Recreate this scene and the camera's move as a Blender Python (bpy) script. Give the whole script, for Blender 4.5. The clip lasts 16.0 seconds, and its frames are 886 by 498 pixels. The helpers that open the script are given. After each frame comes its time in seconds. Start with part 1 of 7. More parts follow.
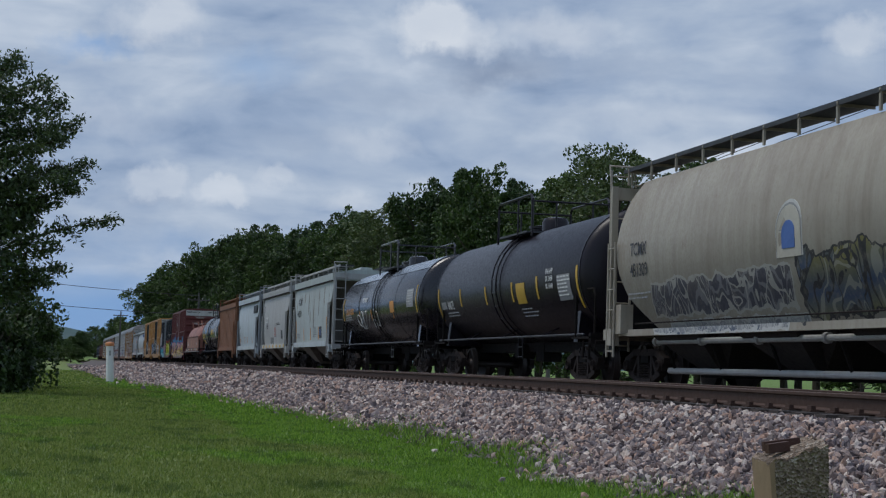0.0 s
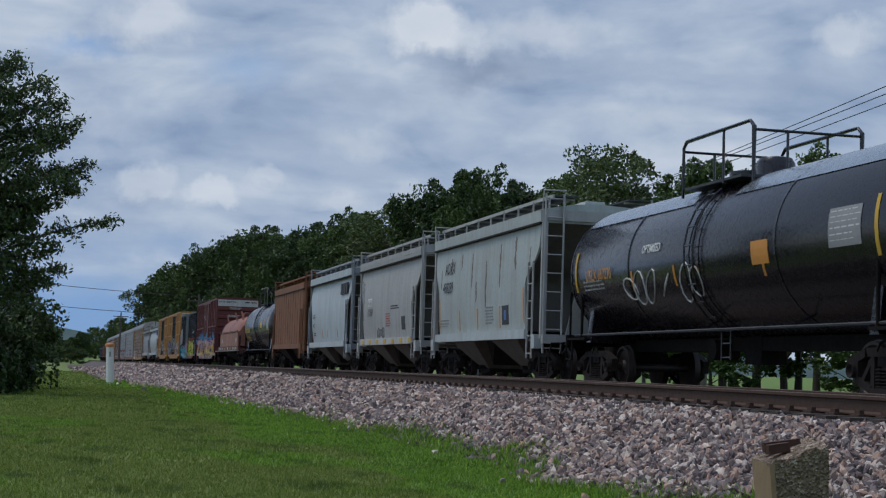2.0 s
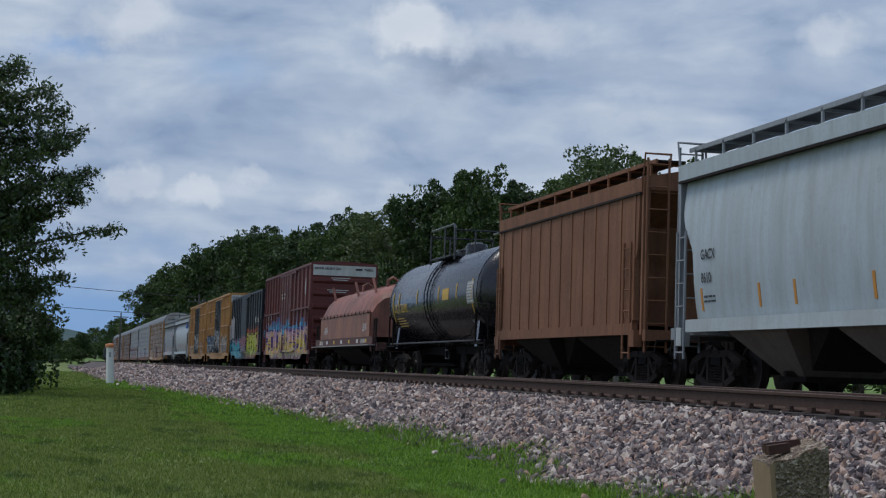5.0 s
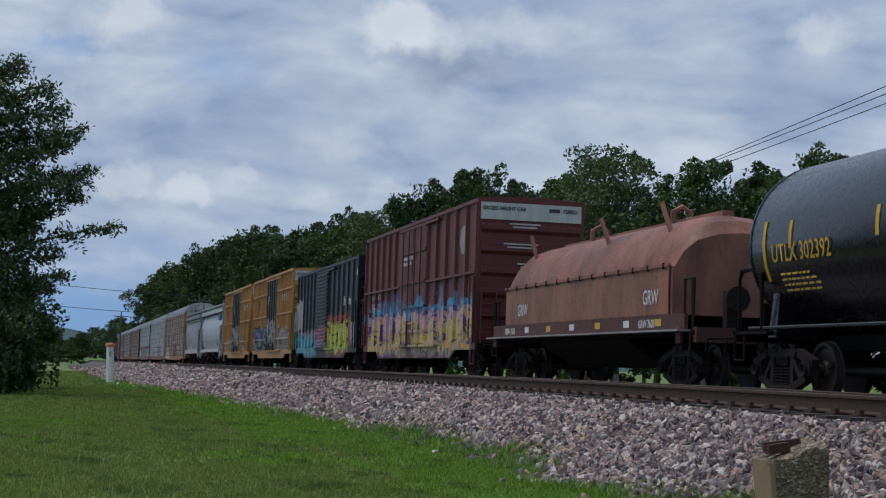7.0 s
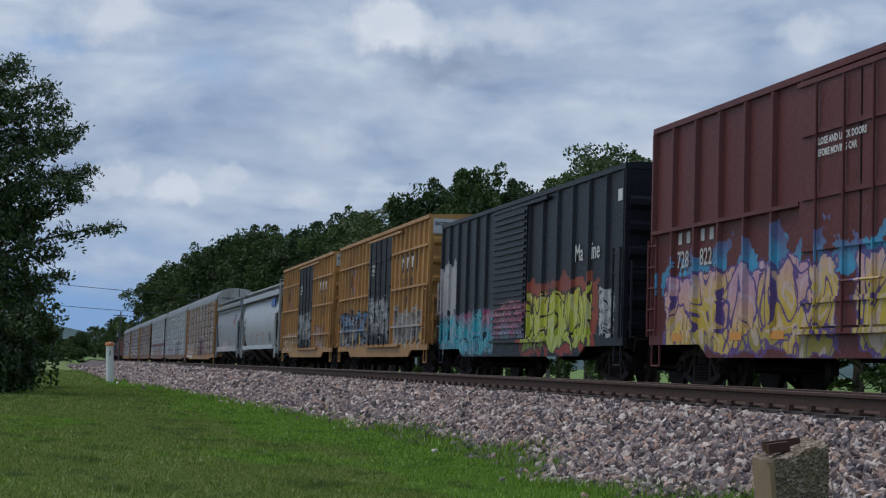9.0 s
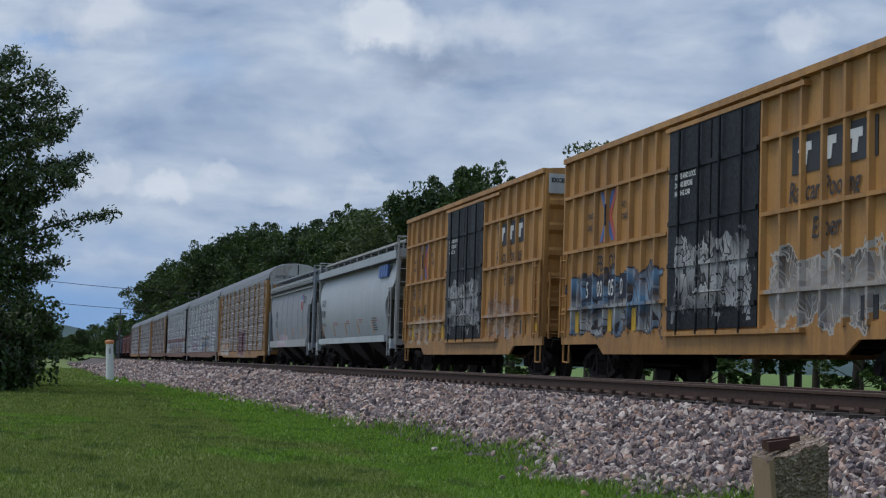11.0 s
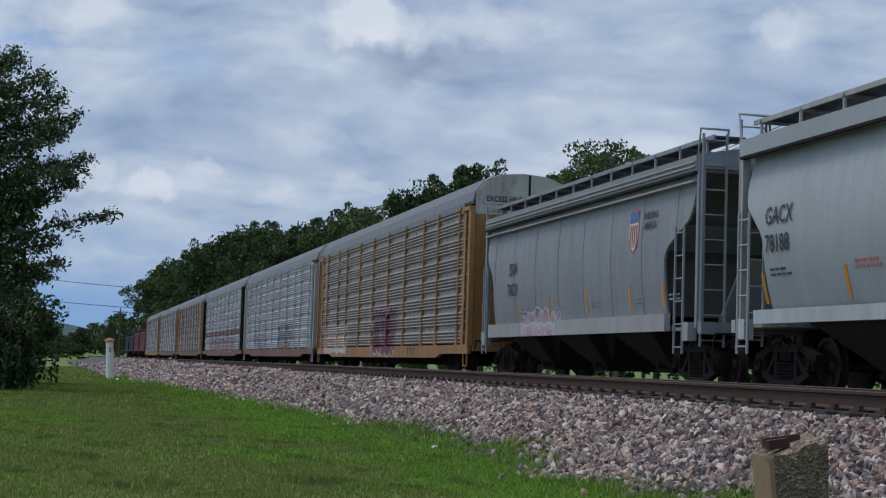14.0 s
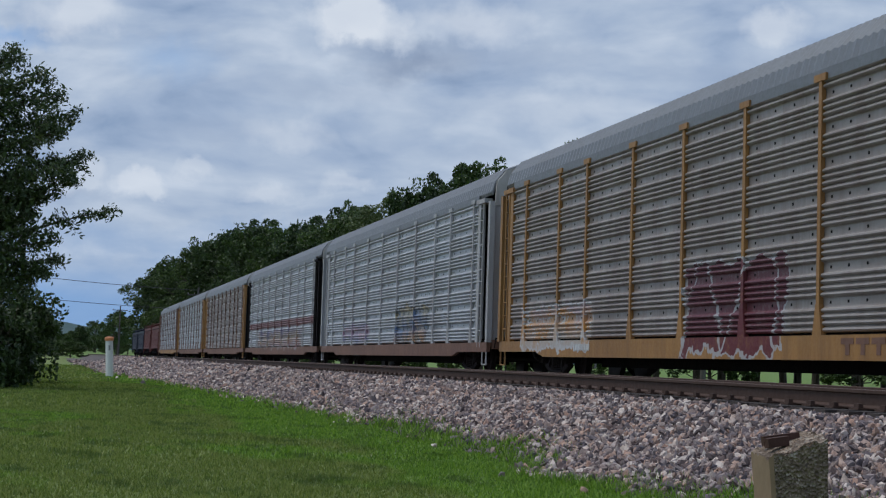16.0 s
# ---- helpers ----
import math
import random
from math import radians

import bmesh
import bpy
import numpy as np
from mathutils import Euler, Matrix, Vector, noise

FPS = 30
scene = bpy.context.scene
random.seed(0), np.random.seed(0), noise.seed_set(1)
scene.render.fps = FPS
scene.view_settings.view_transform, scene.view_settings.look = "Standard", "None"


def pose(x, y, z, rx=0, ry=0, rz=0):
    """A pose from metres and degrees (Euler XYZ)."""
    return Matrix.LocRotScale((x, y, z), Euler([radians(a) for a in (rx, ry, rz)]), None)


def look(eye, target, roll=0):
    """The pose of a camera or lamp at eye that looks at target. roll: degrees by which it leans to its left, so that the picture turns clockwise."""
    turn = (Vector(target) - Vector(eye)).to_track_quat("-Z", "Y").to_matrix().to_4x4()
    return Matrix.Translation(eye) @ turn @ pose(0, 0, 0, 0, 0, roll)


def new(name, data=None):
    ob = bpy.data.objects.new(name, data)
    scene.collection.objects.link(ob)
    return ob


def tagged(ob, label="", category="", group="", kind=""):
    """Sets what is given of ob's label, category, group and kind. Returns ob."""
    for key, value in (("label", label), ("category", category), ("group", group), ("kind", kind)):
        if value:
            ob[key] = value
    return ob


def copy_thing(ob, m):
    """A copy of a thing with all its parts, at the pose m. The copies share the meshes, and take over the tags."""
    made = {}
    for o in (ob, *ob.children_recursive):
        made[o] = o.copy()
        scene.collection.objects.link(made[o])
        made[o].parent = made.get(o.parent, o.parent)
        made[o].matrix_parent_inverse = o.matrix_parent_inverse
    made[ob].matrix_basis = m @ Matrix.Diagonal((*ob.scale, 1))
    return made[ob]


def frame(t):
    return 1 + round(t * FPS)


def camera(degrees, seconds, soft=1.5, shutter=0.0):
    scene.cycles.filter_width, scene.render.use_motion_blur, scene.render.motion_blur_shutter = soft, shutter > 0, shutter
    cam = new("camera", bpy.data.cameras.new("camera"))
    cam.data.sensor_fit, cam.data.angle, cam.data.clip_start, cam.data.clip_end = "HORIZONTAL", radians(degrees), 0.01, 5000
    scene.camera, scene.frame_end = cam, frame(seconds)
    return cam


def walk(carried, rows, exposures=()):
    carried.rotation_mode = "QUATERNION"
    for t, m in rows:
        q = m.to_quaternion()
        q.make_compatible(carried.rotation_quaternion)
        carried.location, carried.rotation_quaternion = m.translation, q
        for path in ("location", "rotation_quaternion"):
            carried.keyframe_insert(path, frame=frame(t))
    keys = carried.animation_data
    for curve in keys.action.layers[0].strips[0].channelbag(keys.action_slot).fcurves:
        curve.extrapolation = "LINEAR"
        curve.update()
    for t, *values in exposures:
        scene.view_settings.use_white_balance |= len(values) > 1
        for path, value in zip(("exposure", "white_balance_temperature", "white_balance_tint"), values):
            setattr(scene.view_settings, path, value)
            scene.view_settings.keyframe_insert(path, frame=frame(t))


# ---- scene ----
EYE = (0.0, 0.0, 0.32)


def aim(up_deg, turn_deg=13.68):
    a, b = radians(turn_deg), radians(up_deg)
    return look(EYE, (100 * math.sin(a) * math.cos(b), 100 * math.cos(a) * math.cos(b), 0.32 + 100 * math.sin(b)), 1.85)


cam = camera(31.69, 16.0, soft=1.2)
walk(cam, [(0.0, aim(4.194, 13.68)), (1.5, aim(4.215, 13.68)), (2.5, aim(4.244, 13.665)), (3.5, aim(4.255, 13.68)), (5.2, aim(4.245, 13.67)),
           (7.0, aim(4.225, 13.665)), (9.0, aim(4.196, 13.68)), (11.5, aim(4.108, 13.69)), (13.0, aim(4.090, 13.69)),
           (14.5, aim(4.050, 13.69)), (16.0, aim(4.000, 13.705))],
     exposures=((0.0, 0.0), (7.0, 0.03), (12.0, 0.09), (16.0, 0.11)))

# ---- world, sun ----
world = bpy.data.worlds.new("overcast_sky")
scene.world = world
world.use_nodes = True
wn, wl = world.node_tree.nodes, world.node_tree.links
bg = wn["Background"]
sky = wn.new("ShaderNodeTexSky")
sky.sky_type, sky.sun_disc = "NISHITA", False
sky.sun_elevation, sky.sun_rotation = radians(66), radians(295)
wmix = wn.new("ShaderNodeMix")
wmix.data_type = "RGBA"
wmix.inputs[0].default_value = 0.62
wmix.inputs[7].default_value = (3.6, 4.6, 6.2, 1)
wl.new(sky.outputs[0], wmix.inputs[6])
wl.new(wmix.outputs[2], bg.inputs[0])
bg.inputs[1].default_value = 0.12

sun = new("sun", bpy.data.lights.new("sun", "SUN"))
sun.data.energy, sun.data.angle, sun.data.color = 1.5, radians(25), (1.0, 0.96, 0.9)
sun.matrix_basis = look((-26, 24, 66), (0, 12, 0))

# ---- materials ----


def nodes_of(name):
    m = bpy.data.materials.new(name)
    m.use_nodes = True
    nt = m.node_tree
    return m, nt, nt.nodes["Principled BSDF"]


def add(nt, kind, **sets):
    n = nt.nodes.new(kind)
    for k, v in sets.items():
        n.inputs[k.replace("_", " ")].default_value = v
    return n


def ramp(nt, fac, stops):
    r = nt.nodes.new("ShaderNodeValToRGB")
    el = r.color_ramp.elements
    while len(el) < len(stops):
        el.new(0.5)
    for e, (p, c) in zip(el, stops):
        e.position = p
        e.color = (*c, 1) if len(c) == 3 else c
    nt.links.new(fac, r.inputs[0])
    return r.outputs[0]


def mixc(nt, fac, a, b, mode="MIX"):
    n = nt.nodes.new("ShaderNodeMix")
    n.data_type, n.blend_type = "RGBA", mode
    for s, v in ((0, fac), (6, a), (7, b)):
        if isinstance(v, (int, float)):
            n.inputs[s].default_value = v
        elif isinstance(v, tuple):
            n.inputs[s].default_value = (*v, 1)
        else:
            nt.links.new(v, n.inputs[s])
    return n.outputs[2]


def math_node(nt, op, a, b=0.0, clamp=False):
    n = nt.nodes.new("ShaderNodeMath")
    n.operation, n.use_clamp = op, clamp
    for s, v in ((0, a), (1, b)):
        if isinstance(v, (int, float)):
            n.inputs[s].default_value = v
        else:
            nt.links.new(v, n.inputs[s])
    return n.outputs[0]


def coords(nt, scale=(1, 1, 1), space="Object"):
    tc = nt.nodes.new("ShaderNodeTexCoord")
    mp = nt.nodes.new("ShaderNodeMapping")
    mp.inputs["Scale"].default_value = scale
    nt.links.new(tc.outputs[space], mp.inputs[0])
    return mp.outputs[0]


def noise_tex(nt, vec, scale, detail=4.0, rough=0.6, dist=0.0):
    n = add(nt, "ShaderNodeTexNoise", Scale=scale, Detail=detail, Roughness=rough, Distortion=dist)
    nt.links.new(vec, n.inputs["Vector"])
    return n.outputs[0]


def bump(nt, bsdf, height, strength=0.3, dist=0.01):
    b = add(nt, "ShaderNodeBump", Strength=strength, Distance=dist)
    nt.links.new(height, b.inputs["Height"])
    nt.links.new(b.outputs[0], bsdf.inputs["Normal"])


def set_in(nt, bsdf, key, v):
    if isinstance(v, (int, float)):
        bsdf.inputs[key].default_value = v
    elif isinstance(v, tuple):
        bsdf.inputs[key].default_value = (*v, 1)
    else:
        nt.links.new(v, bsdf.inputs[key])


def painted(name, col, dirt=(0.12, 0.09, 0.07), amount=0.35, rough=0.5, streak=2.2, rust=0.0, metal=0.0, grime=0.0, spec=0.3):
    """Weathered painted steel: streaks that run down, blotches, fine speckle and rust."""
    m, nt, bs = nodes_of(name)
    st = noise_tex(nt, coords(nt, (streak, streak, 0.22)), 1.6, 5, 0.65)
    bl = noise_tex(nt, coords(nt), 0.55, 5, 0.6)
    fine = noise_tex(nt, coords(nt), 14, 4, 0.7)
    c = mixc(nt, ramp(nt, st, [(0.42, (0, 0, 0)), (0.75, (amount,) * 3)]), col, dirt)
    c = mixc(nt, ramp(nt, bl, [(0.45, (0, 0, 0)), (0.8, (amount * 0.8,) * 3)]), c, dirt)
    dark = tuple(0.72 * v for v in col)
    c = mixc(nt, ramp(nt, fine, [(0.5, (0, 0, 0)), (0.75, (0.4, 0.4, 0.4))]), c, dark)
    if rust:
        rn = noise_tex(nt, coords(nt, (1, 1, 0.5)), 2.7, 8, 0.72, 0.4)
        c = mixc(nt, ramp(nt, rn, [(0.62 - 0.2 * rust, (0, 0, 0)), (0.7 - 0.15 * rust, (min(1, rust + 0.2),) * 3)]), c, (0.13, 0.05, 0.025))
    if grime:
        sp = nt.nodes.new("ShaderNodeSeparateXYZ")
        nt.links.new(coords(nt), sp.inputs[0])
        up = math_node(nt, "ADD", sp.outputs[2], math_node(nt, "MULTIPLY", st, 1.6))
        c = mixc(nt, ramp(nt, math_node(nt, "MULTIPLY", up, 0.2), [(0.28, (grime,) * 3), (0.55, (0, 0, 0))]), c, dirt)
    set_in(nt, bs, "Base Color", c)
    set_in(nt, bs, "Metallic", metal)
    set_in(nt, bs, "Roughness", ramp(nt, fine, [(0.3, (rough - 0.1,) * 3), (0.7, (rough + 0.15,) * 3)]))
    bs.inputs["Specular IOR Level"].default_value = spec
    bump(nt, bs, bl, 0.05, 0.05)
    return m


def plain(name, col, rough=0.6, metal=0.0, vary=0.25, scale=20, bmp=0.2):
    m, nt, bs = nodes_of(name)
    n = noise_tex(nt, coords(nt), scale, 5, 0.65)
    big = noise_tex(nt, coords(nt), scale * 0.12, 3, 0.6)
    c = mixc(nt, n, tuple(v * (1 - vary) for v in col), tuple(min(1, v * (1 + vary)) for v in col))
    c = mixc(nt, ramp(nt, big, [(0.4, (0, 0, 0)), (0.7, (0.5, 0.5, 0.5))]), c, tuple(v * (1 - 1.4 * vary) for v in col))
    set_in(nt, bs, "Base Color", c)
    set_in(nt, bs, "Roughness", rough)
    set_in(nt, bs, "Metallic", metal)
    if bmp:
        bump(nt, bs, n, bmp, 0.01)
    return m


def leafy(name, dark, light, rough=0.55, trans=0.25):
    m, nt, bs = nodes_of(name)
    gi = nt.nodes.new("ShaderNodeNewGeometry")
    oi = nt.nodes.new("ShaderNodeObjectInfo")
    big = noise_tex(nt, coords(nt), 0.35, 3, 0.5)
    f = math_node(nt, "ADD", math_node(nt, "MULTIPLY", gi.outputs["Random Per Island"], 0.6), math_node(nt, "MULTIPLY", big, 0.5))
    c = ramp(nt, f, [(0.15, dark), (0.95, light)])
    tint = mixc(nt, oi.outputs["Random"], (0.8, 0.85, 0.8), (1.15, 1.1, 0.95))
    c = mixc(nt, 1.0, c, tint, "MULTIPLY")
    set_in(nt, bs, "Base Color", c)
    set_in(nt, bs, "Roughness", rough)
    tr = nt.nodes.new("ShaderNodeBsdfTranslucent")
    nt.links.new(c, tr.inputs[0])
    mx = nt.nodes.new("ShaderNodeMixShader")
    mx.inputs[0].default_value = trans
    out = nt.nodes["Material Output"]
    nt.links.new(bs.outputs[0], mx.inputs[1])
    nt.links.new(tr.outputs[0], mx.inputs[2])
    nt.links.new(mx.outputs[0], out.inputs[0])
    return m


def cloud_material():
    """A soft grey-blue overcast with pale streaks, a few heaped white clouds over dark bases, and bluer air low down; x across, z up, in metres."""
    m, nt, bs = nodes_of("cloud_deck")
    nt.nodes.remove(bs)
    v = coords(nt)
    sp = nt.nodes.new("ShaderNodeSeparateXYZ")
    nt.links.new(v, sp.inputs[0])

    def vec(op, a, b):
        n = nt.nodes.new("ShaderNodeVectorMath")
        n.operation = op
        for k, q in ((0, a), (1, b)):
            if isinstance(q, tuple):
                n.inputs[k].default_value = q
            else:
                nt.links.new(q, n.inputs[k])
        return n

    flat = coords(nt, (1 / 900, 0, 1 / 330))
    drift = add(nt, "ShaderNodeTexNoise", Scale=1.0, Detail=3.0, Roughness=0.5)
    nt.links.new(flat, drift.inputs["Vector"])
    bent = vec("ADD", flat, vec("MULTIPLY", drift.outputs[1], (0.5, 0, 0.5)).outputs[0]).outputs[0]
    bank = noise_tex(nt, bent, 1.3, 7, 0.52)
    wisp = noise_tex(nt, bent, 3.6, 6, 0.48)
    tone = math_node(nt, "ADD", math_node(nt, "MULTIPLY", bank, 0.62), math_node(nt, "MULTIPLY", wisp, 0.38))
    c = ramp(nt, tone, [(0.37, (0.225, 0.315, 0.475)), (0.455, (0.315, 0.405, 0.56)), (0.53, (0.395, 0.48, 0.615)), (0.62, (0.51, 0.585, 0.70))])
    # bluer air towards the horizon, more on one hand
    up = math_node(nt, "ADD", math_node(nt, "MULTIPLY", sp.outputs[2], 1 / 460), math_node(nt, "MULTIPLY", math_node(nt, "SUBTRACT", bank, 0.5), 1.5))
    low = ramp(nt, math_node(nt, "ADD", up, math_node(nt, "MULTIPLY", math_node(nt, "MAXIMUM", math_node(nt, "ADD", sp.outputs[0], 900), 0.0), 1 / 5200)), [(0.15, (0.85, 0.85, 0.85)), (0.75, (0, 0, 0))])
    c = mixc(nt, low, c, (0.20, 0.345, 0.60))
    # ragged edges shared by all the heaped clouds
    rag = add(nt, "ShaderNodeTexNoise", Scale=0.0085, Detail=6.0, Roughness=0.58)
    nt.links.new(coords(nt, (1, 0, 1)), rag.inputs["Vector"])
    edge = vec("ADD", v, vec("MULTIPLY", vec("SUBTRACT", rag.outputs[1], (0.5, 0.5, 0.5)).outputs[0], (190, 0, 150)).outputs[0]).outputs[0]

    def heap(x, z, rx, rz, col, amount, soft=0.55):
        d = vec("MULTIPLY", vec("SUBTRACT", edge, (x, 0, z)).outputs[0], (1 / rx, 0, 1 / rz))
        ln = nt.nodes.new("ShaderNodeVectorMath")
        ln.operation = "LENGTH"
        nt.links.new(d.outputs[0], ln.inputs[0])
        return mixc(nt, ramp(nt, ln.outputs["Value"], [(1.0 - soft, (amount,) * 3), (1.0, (0, 0, 0))]), c, col)

    blue, base, grey, white = (0.18, 0.34, 0.63), (0.20, 0.265, 0.395), (0.325, 0.405, 0.545), (0.655, 0.705, 0.78)
    for x, z, rx, rz, col, amount, soft in (
            (-1064, 836, 150, 45, blue, 0.6, 0.9), (-637, 800, 170, 80, (0.27, 0.41, 0.64), 0.6, 0.9), (-1075, 120, 420, 130, blue, 0.4, 0.9),
            (-240, 730, 330, 60, grey, 0.6, 0.9), (40, 815, 230, 75, base, 0.75, 0.9), (330, 840, 300, 60, grey, 0.6, 0.9), (-802, 290, 330, 70, (0.24, 0.36, 0.57), 0.6, 0.9),
            (-130, 925, 150, 90, white, 0.75, 0.45), (-60, 880, 110, 50, white, 0.45, 0.6), (-880, 915, 160, 90, white, 0.6, 0.6), (180, 920, 240, 70, white, 0.5, 0.8),
            (-885, 470, 115, 62, white, 0.42, 0.4), (-700, 447, 90, 50, white, 0.5, 0.4), (-355, 430, 110, 45, white, 0.4, 0.6), (1017, 930, 110, 60, white, 0.5, 0.6),
            (469, 700, 420, 60, white, 0.22, 0.9), (900, 800, 330, 60, grey, 0.5, 0.9), (-520, 610, 240, 50, grey, 0.45, 0.9), (-300, 600, 160, 50, white, 0.3, 0.7), (-1050, 640, 240, 60, white, 0.25, 0.8), (250, 560, 240, 40, grey, 0.4, 0.9), (-430, 330, 200, 36, (0.24, 0.36, 0.57), 0.5, 0.9), (-560, 500, 90, 40, white, 0.35, 0.5), (-140, 470, 80, 34, white, 0.3, 0.6), (700, 600, 260, 50, white, 0.25, 0.8), (-900, 420, 150, 26, grey, 0.5, 0.8), (-130, 850, 130, 26, grey, 0.6, 0.8)):
        c = heap(x, z, rx, rz, col, amount, soft)
    em = nt.nodes.new("ShaderNodeEmission")
    nt.links.new(c, em.inputs[0])
    em.inputs[1].default_value = 1.0
    nt.links.new(em.outputs[0], nt.nodes["Material Output"].inputs[0])
    return m


def lawn_patches(nt):
    """Thin straw-coloured turf away from the ballast, with dark weedy spots."""
    v = coords(nt)
    sp = nt.nodes.new("ShaderNodeSeparateXYZ")
    nt.links.new(v, sp.inputs[0])
    big = noise_tex(nt, coords(nt, (1, 0.4, 1)), 0.55, 5, 0.62)
    away = math_node(nt, "MULTIPLY", math_node(nt, "SUBTRACT", 3.4, sp.outputs[0]), 0.16)
    straw = ramp(nt, math_node(nt, "ADD", math_node(nt, "MULTIPLY", big, 1.6), math_node(nt, "MINIMUM", away, 0.30)), [(0.86, (0, 0, 0)), (1.22, (0.8, 0.8, 0.8))])
    spots = ramp(nt, noise_tex(nt, coords(nt, (1, 0.5, 1)), 1.9, 6, 0.7), [(0.52, (0, 0, 0)), (0.64, (0.85, 0.85, 0.85))])
    return straw, spots


def ground_material():
    m, nt, bs = nodes_of("mown_lawn")
    v = coords(nt)
    b = noise_tex(nt, v, 3.5, 5, 0.65)
    d = noise_tex(nt, coords(nt, (1, 0.45, 1)), 38, 4, 0.7)
    straw, spots = lawn_patches(nt)
    c = mixc(nt, straw, (0.098, 0.18, 0.016), (0.14, 0.165, 0.038))
    c = mixc(nt, spots, c, (0.055, 0.10, 0.014))
    c = mixc(nt, ramp(nt, b, [(0.5, (0, 0, 0)), (0.75, (0.5, 0.5, 0.5))]), c, (0.06, 0.13, 0.014))
    c = mixc(nt, ramp(nt, d, [(0.4, (0, 0, 0)), (0.7, (0.6, 0.6, 0.6))]), c, (0.14, 0.18, 0.04))
    set_in(nt, bs, "Base Color", c)
    set_in(nt, bs, "Roughness", 0.9)
    bump(nt, bs, d, 0.6, 0.03)
    return m


def grass_material():
    """Blades that differ one by one, bright by the ballast, straw-coloured in the thin patches."""
    m, nt, bs = nodes_of("grass_blades")
    rnd = nt.nodes.new("ShaderNodeNewGeometry").outputs["Random Per Island"]
    straw, spots = lawn_patches(nt)
    c = ramp(nt, rnd, [(0.0, (0.065, 0.140, 0.011)), (0.5, (0.15, 0.285, 0.022)), (1.0, (0.27, 0.41, 0.048))])
    c = mixc(nt, straw, c, ramp(nt, rnd, [(0.0, (0.09, 0.13, 0.020)), (0.6, (0.19, 0.235, 0.045)), (1.0, (0.30, 0.30, 0.10))]))
    c = mixc(nt, spots, c, (0.055, 0.10, 0.014))
    set_in(nt, bs, "Base Color", c)
    set_in(nt, bs, "Roughness", 0.6)
    tr = nt.nodes.new("ShaderNodeBsdfTranslucent")
    nt.links.new(c, tr.inputs[0])
    mx = nt.nodes.new("ShaderNodeMixShader")
    mx.inputs[0].default_value = 0.35
    nt.links.new(bs.outputs[0], mx.inputs[1])
    nt.links.new(tr.outputs[0], mx.inputs[2])
    nt.links.new(mx.outputs[0], nt.nodes["Material Output"].inputs[0])
    return m


def stone_material(name, by_object):
    m, nt, bs = nodes_of(name)
    if by_object:
        r = nt.nodes.new("ShaderNodeObjectInfo").outputs["Random"]
    else:
        r = nt.nodes.new("ShaderNodeNewGeometry").outputs["Random Per Island"]
    c = ramp(nt, r, [(0.0, (0.055, 0.045, 0.048)), (0.18, (0.15, 0.11, 0.105)), (0.36, (0.33, 0.275, 0.25)), (0.50, (0.40, 0.26, 0.195)),
                     (0.62, (0.66, 0.60, 0.54)), (0.74, (0.36, 0.315, 0.30)), (0.86, (0.17, 0.145, 0.155)), (1.0, (0.09, 0.08, 0.092))])
    n = noise_tex(nt, coords(nt), 45, 4, 0.7)
    c = mixc(nt, 1.0, c, ramp(nt, n, [(0.3, (0.70, 0.64, 0.61)), (0.7, (1.22, 1.15, 1.12))]), "MULTIPLY")
    set_in(nt, bs, "Base Color", c)
    set_in(nt, bs, "Roughness", 0.85)
    bump(nt, bs, n, 0.4, 0.01)
    return m


M_LAWN = ground_material()
M_STONE = stone_material("crushed_ballast", False)
M_STONE_ONE = stone_material("ballast_stone", True)
M_BED = plain("ballast_bed", (0.095, 0.075, 0.068), 0.9, 0, 0.5, 30, 0.8)
M_RAIL = painted("rusty_rail", (0.070, 0.040, 0.029), (0.04, 0.024, 0.018), 0.5, 0.75)
M_RAILTOP = plain("worn_rail_head", (0.20, 0.16, 0.14), 0.5, 0.5, 0.2, 30, 0.1)
M_TIE = plain("creosoted_tie", (0.055, 0.042, 0.035), 0.85, 0, 0.4, 12, 0.5)
M_BARK = plain("bark", (0.07, 0.055, 0.042), 0.9, 0, 0.4, 8, 0.8)
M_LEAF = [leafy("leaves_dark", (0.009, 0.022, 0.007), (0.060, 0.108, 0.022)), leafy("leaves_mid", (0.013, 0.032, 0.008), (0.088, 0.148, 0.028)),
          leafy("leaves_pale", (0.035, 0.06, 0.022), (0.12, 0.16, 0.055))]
# lighter tones put the gloss of the outer leaves into their colour
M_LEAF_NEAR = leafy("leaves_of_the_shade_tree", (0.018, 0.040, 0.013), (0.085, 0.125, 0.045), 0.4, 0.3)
M_GRASS = grass_material()
M_CLOUD = cloud_material()

# ---- mesh helpers ----
Z3 = Matrix.Identity(4)


def link(name, bm, material, parent=None, label="", smooth=False):
    me = bpy.data.meshes.new(name)
    bmesh.ops.recalc_face_normals(bm, faces=bm.faces)
    bm.to_mesh(me)
    bm.free()
    if smooth:
        me.shade_smooth() if smooth is True else me.set_sharp_from_angle(angle=smooth)
    me.materials.append(material)
    ob = new(name, me)
    if parent is not None:
        ob.parent = parent
    if label:
        ob["label"] = label
    return ob


def part(name, bm, material, parent, label="", smooth=False):
    return link(name, bm, material, parent, label, smooth)


def box(bm, x0, x1, y0, y1, z0, z1):
    v = [bm.verts.new((x, y, z)) for z in (z0, z1) for x, y in ((x0, y0), (x1, y0), (x1, y1), (x0, y1))]
    for f in ((3, 2, 1, 0), (4, 5, 6, 7), (0, 1, 5, 4), (1, 2, 6, 5), (2, 3, 7, 6), (3, 0, 4, 7)):
        bm.faces.new([v[i] for i in f])
    return bm


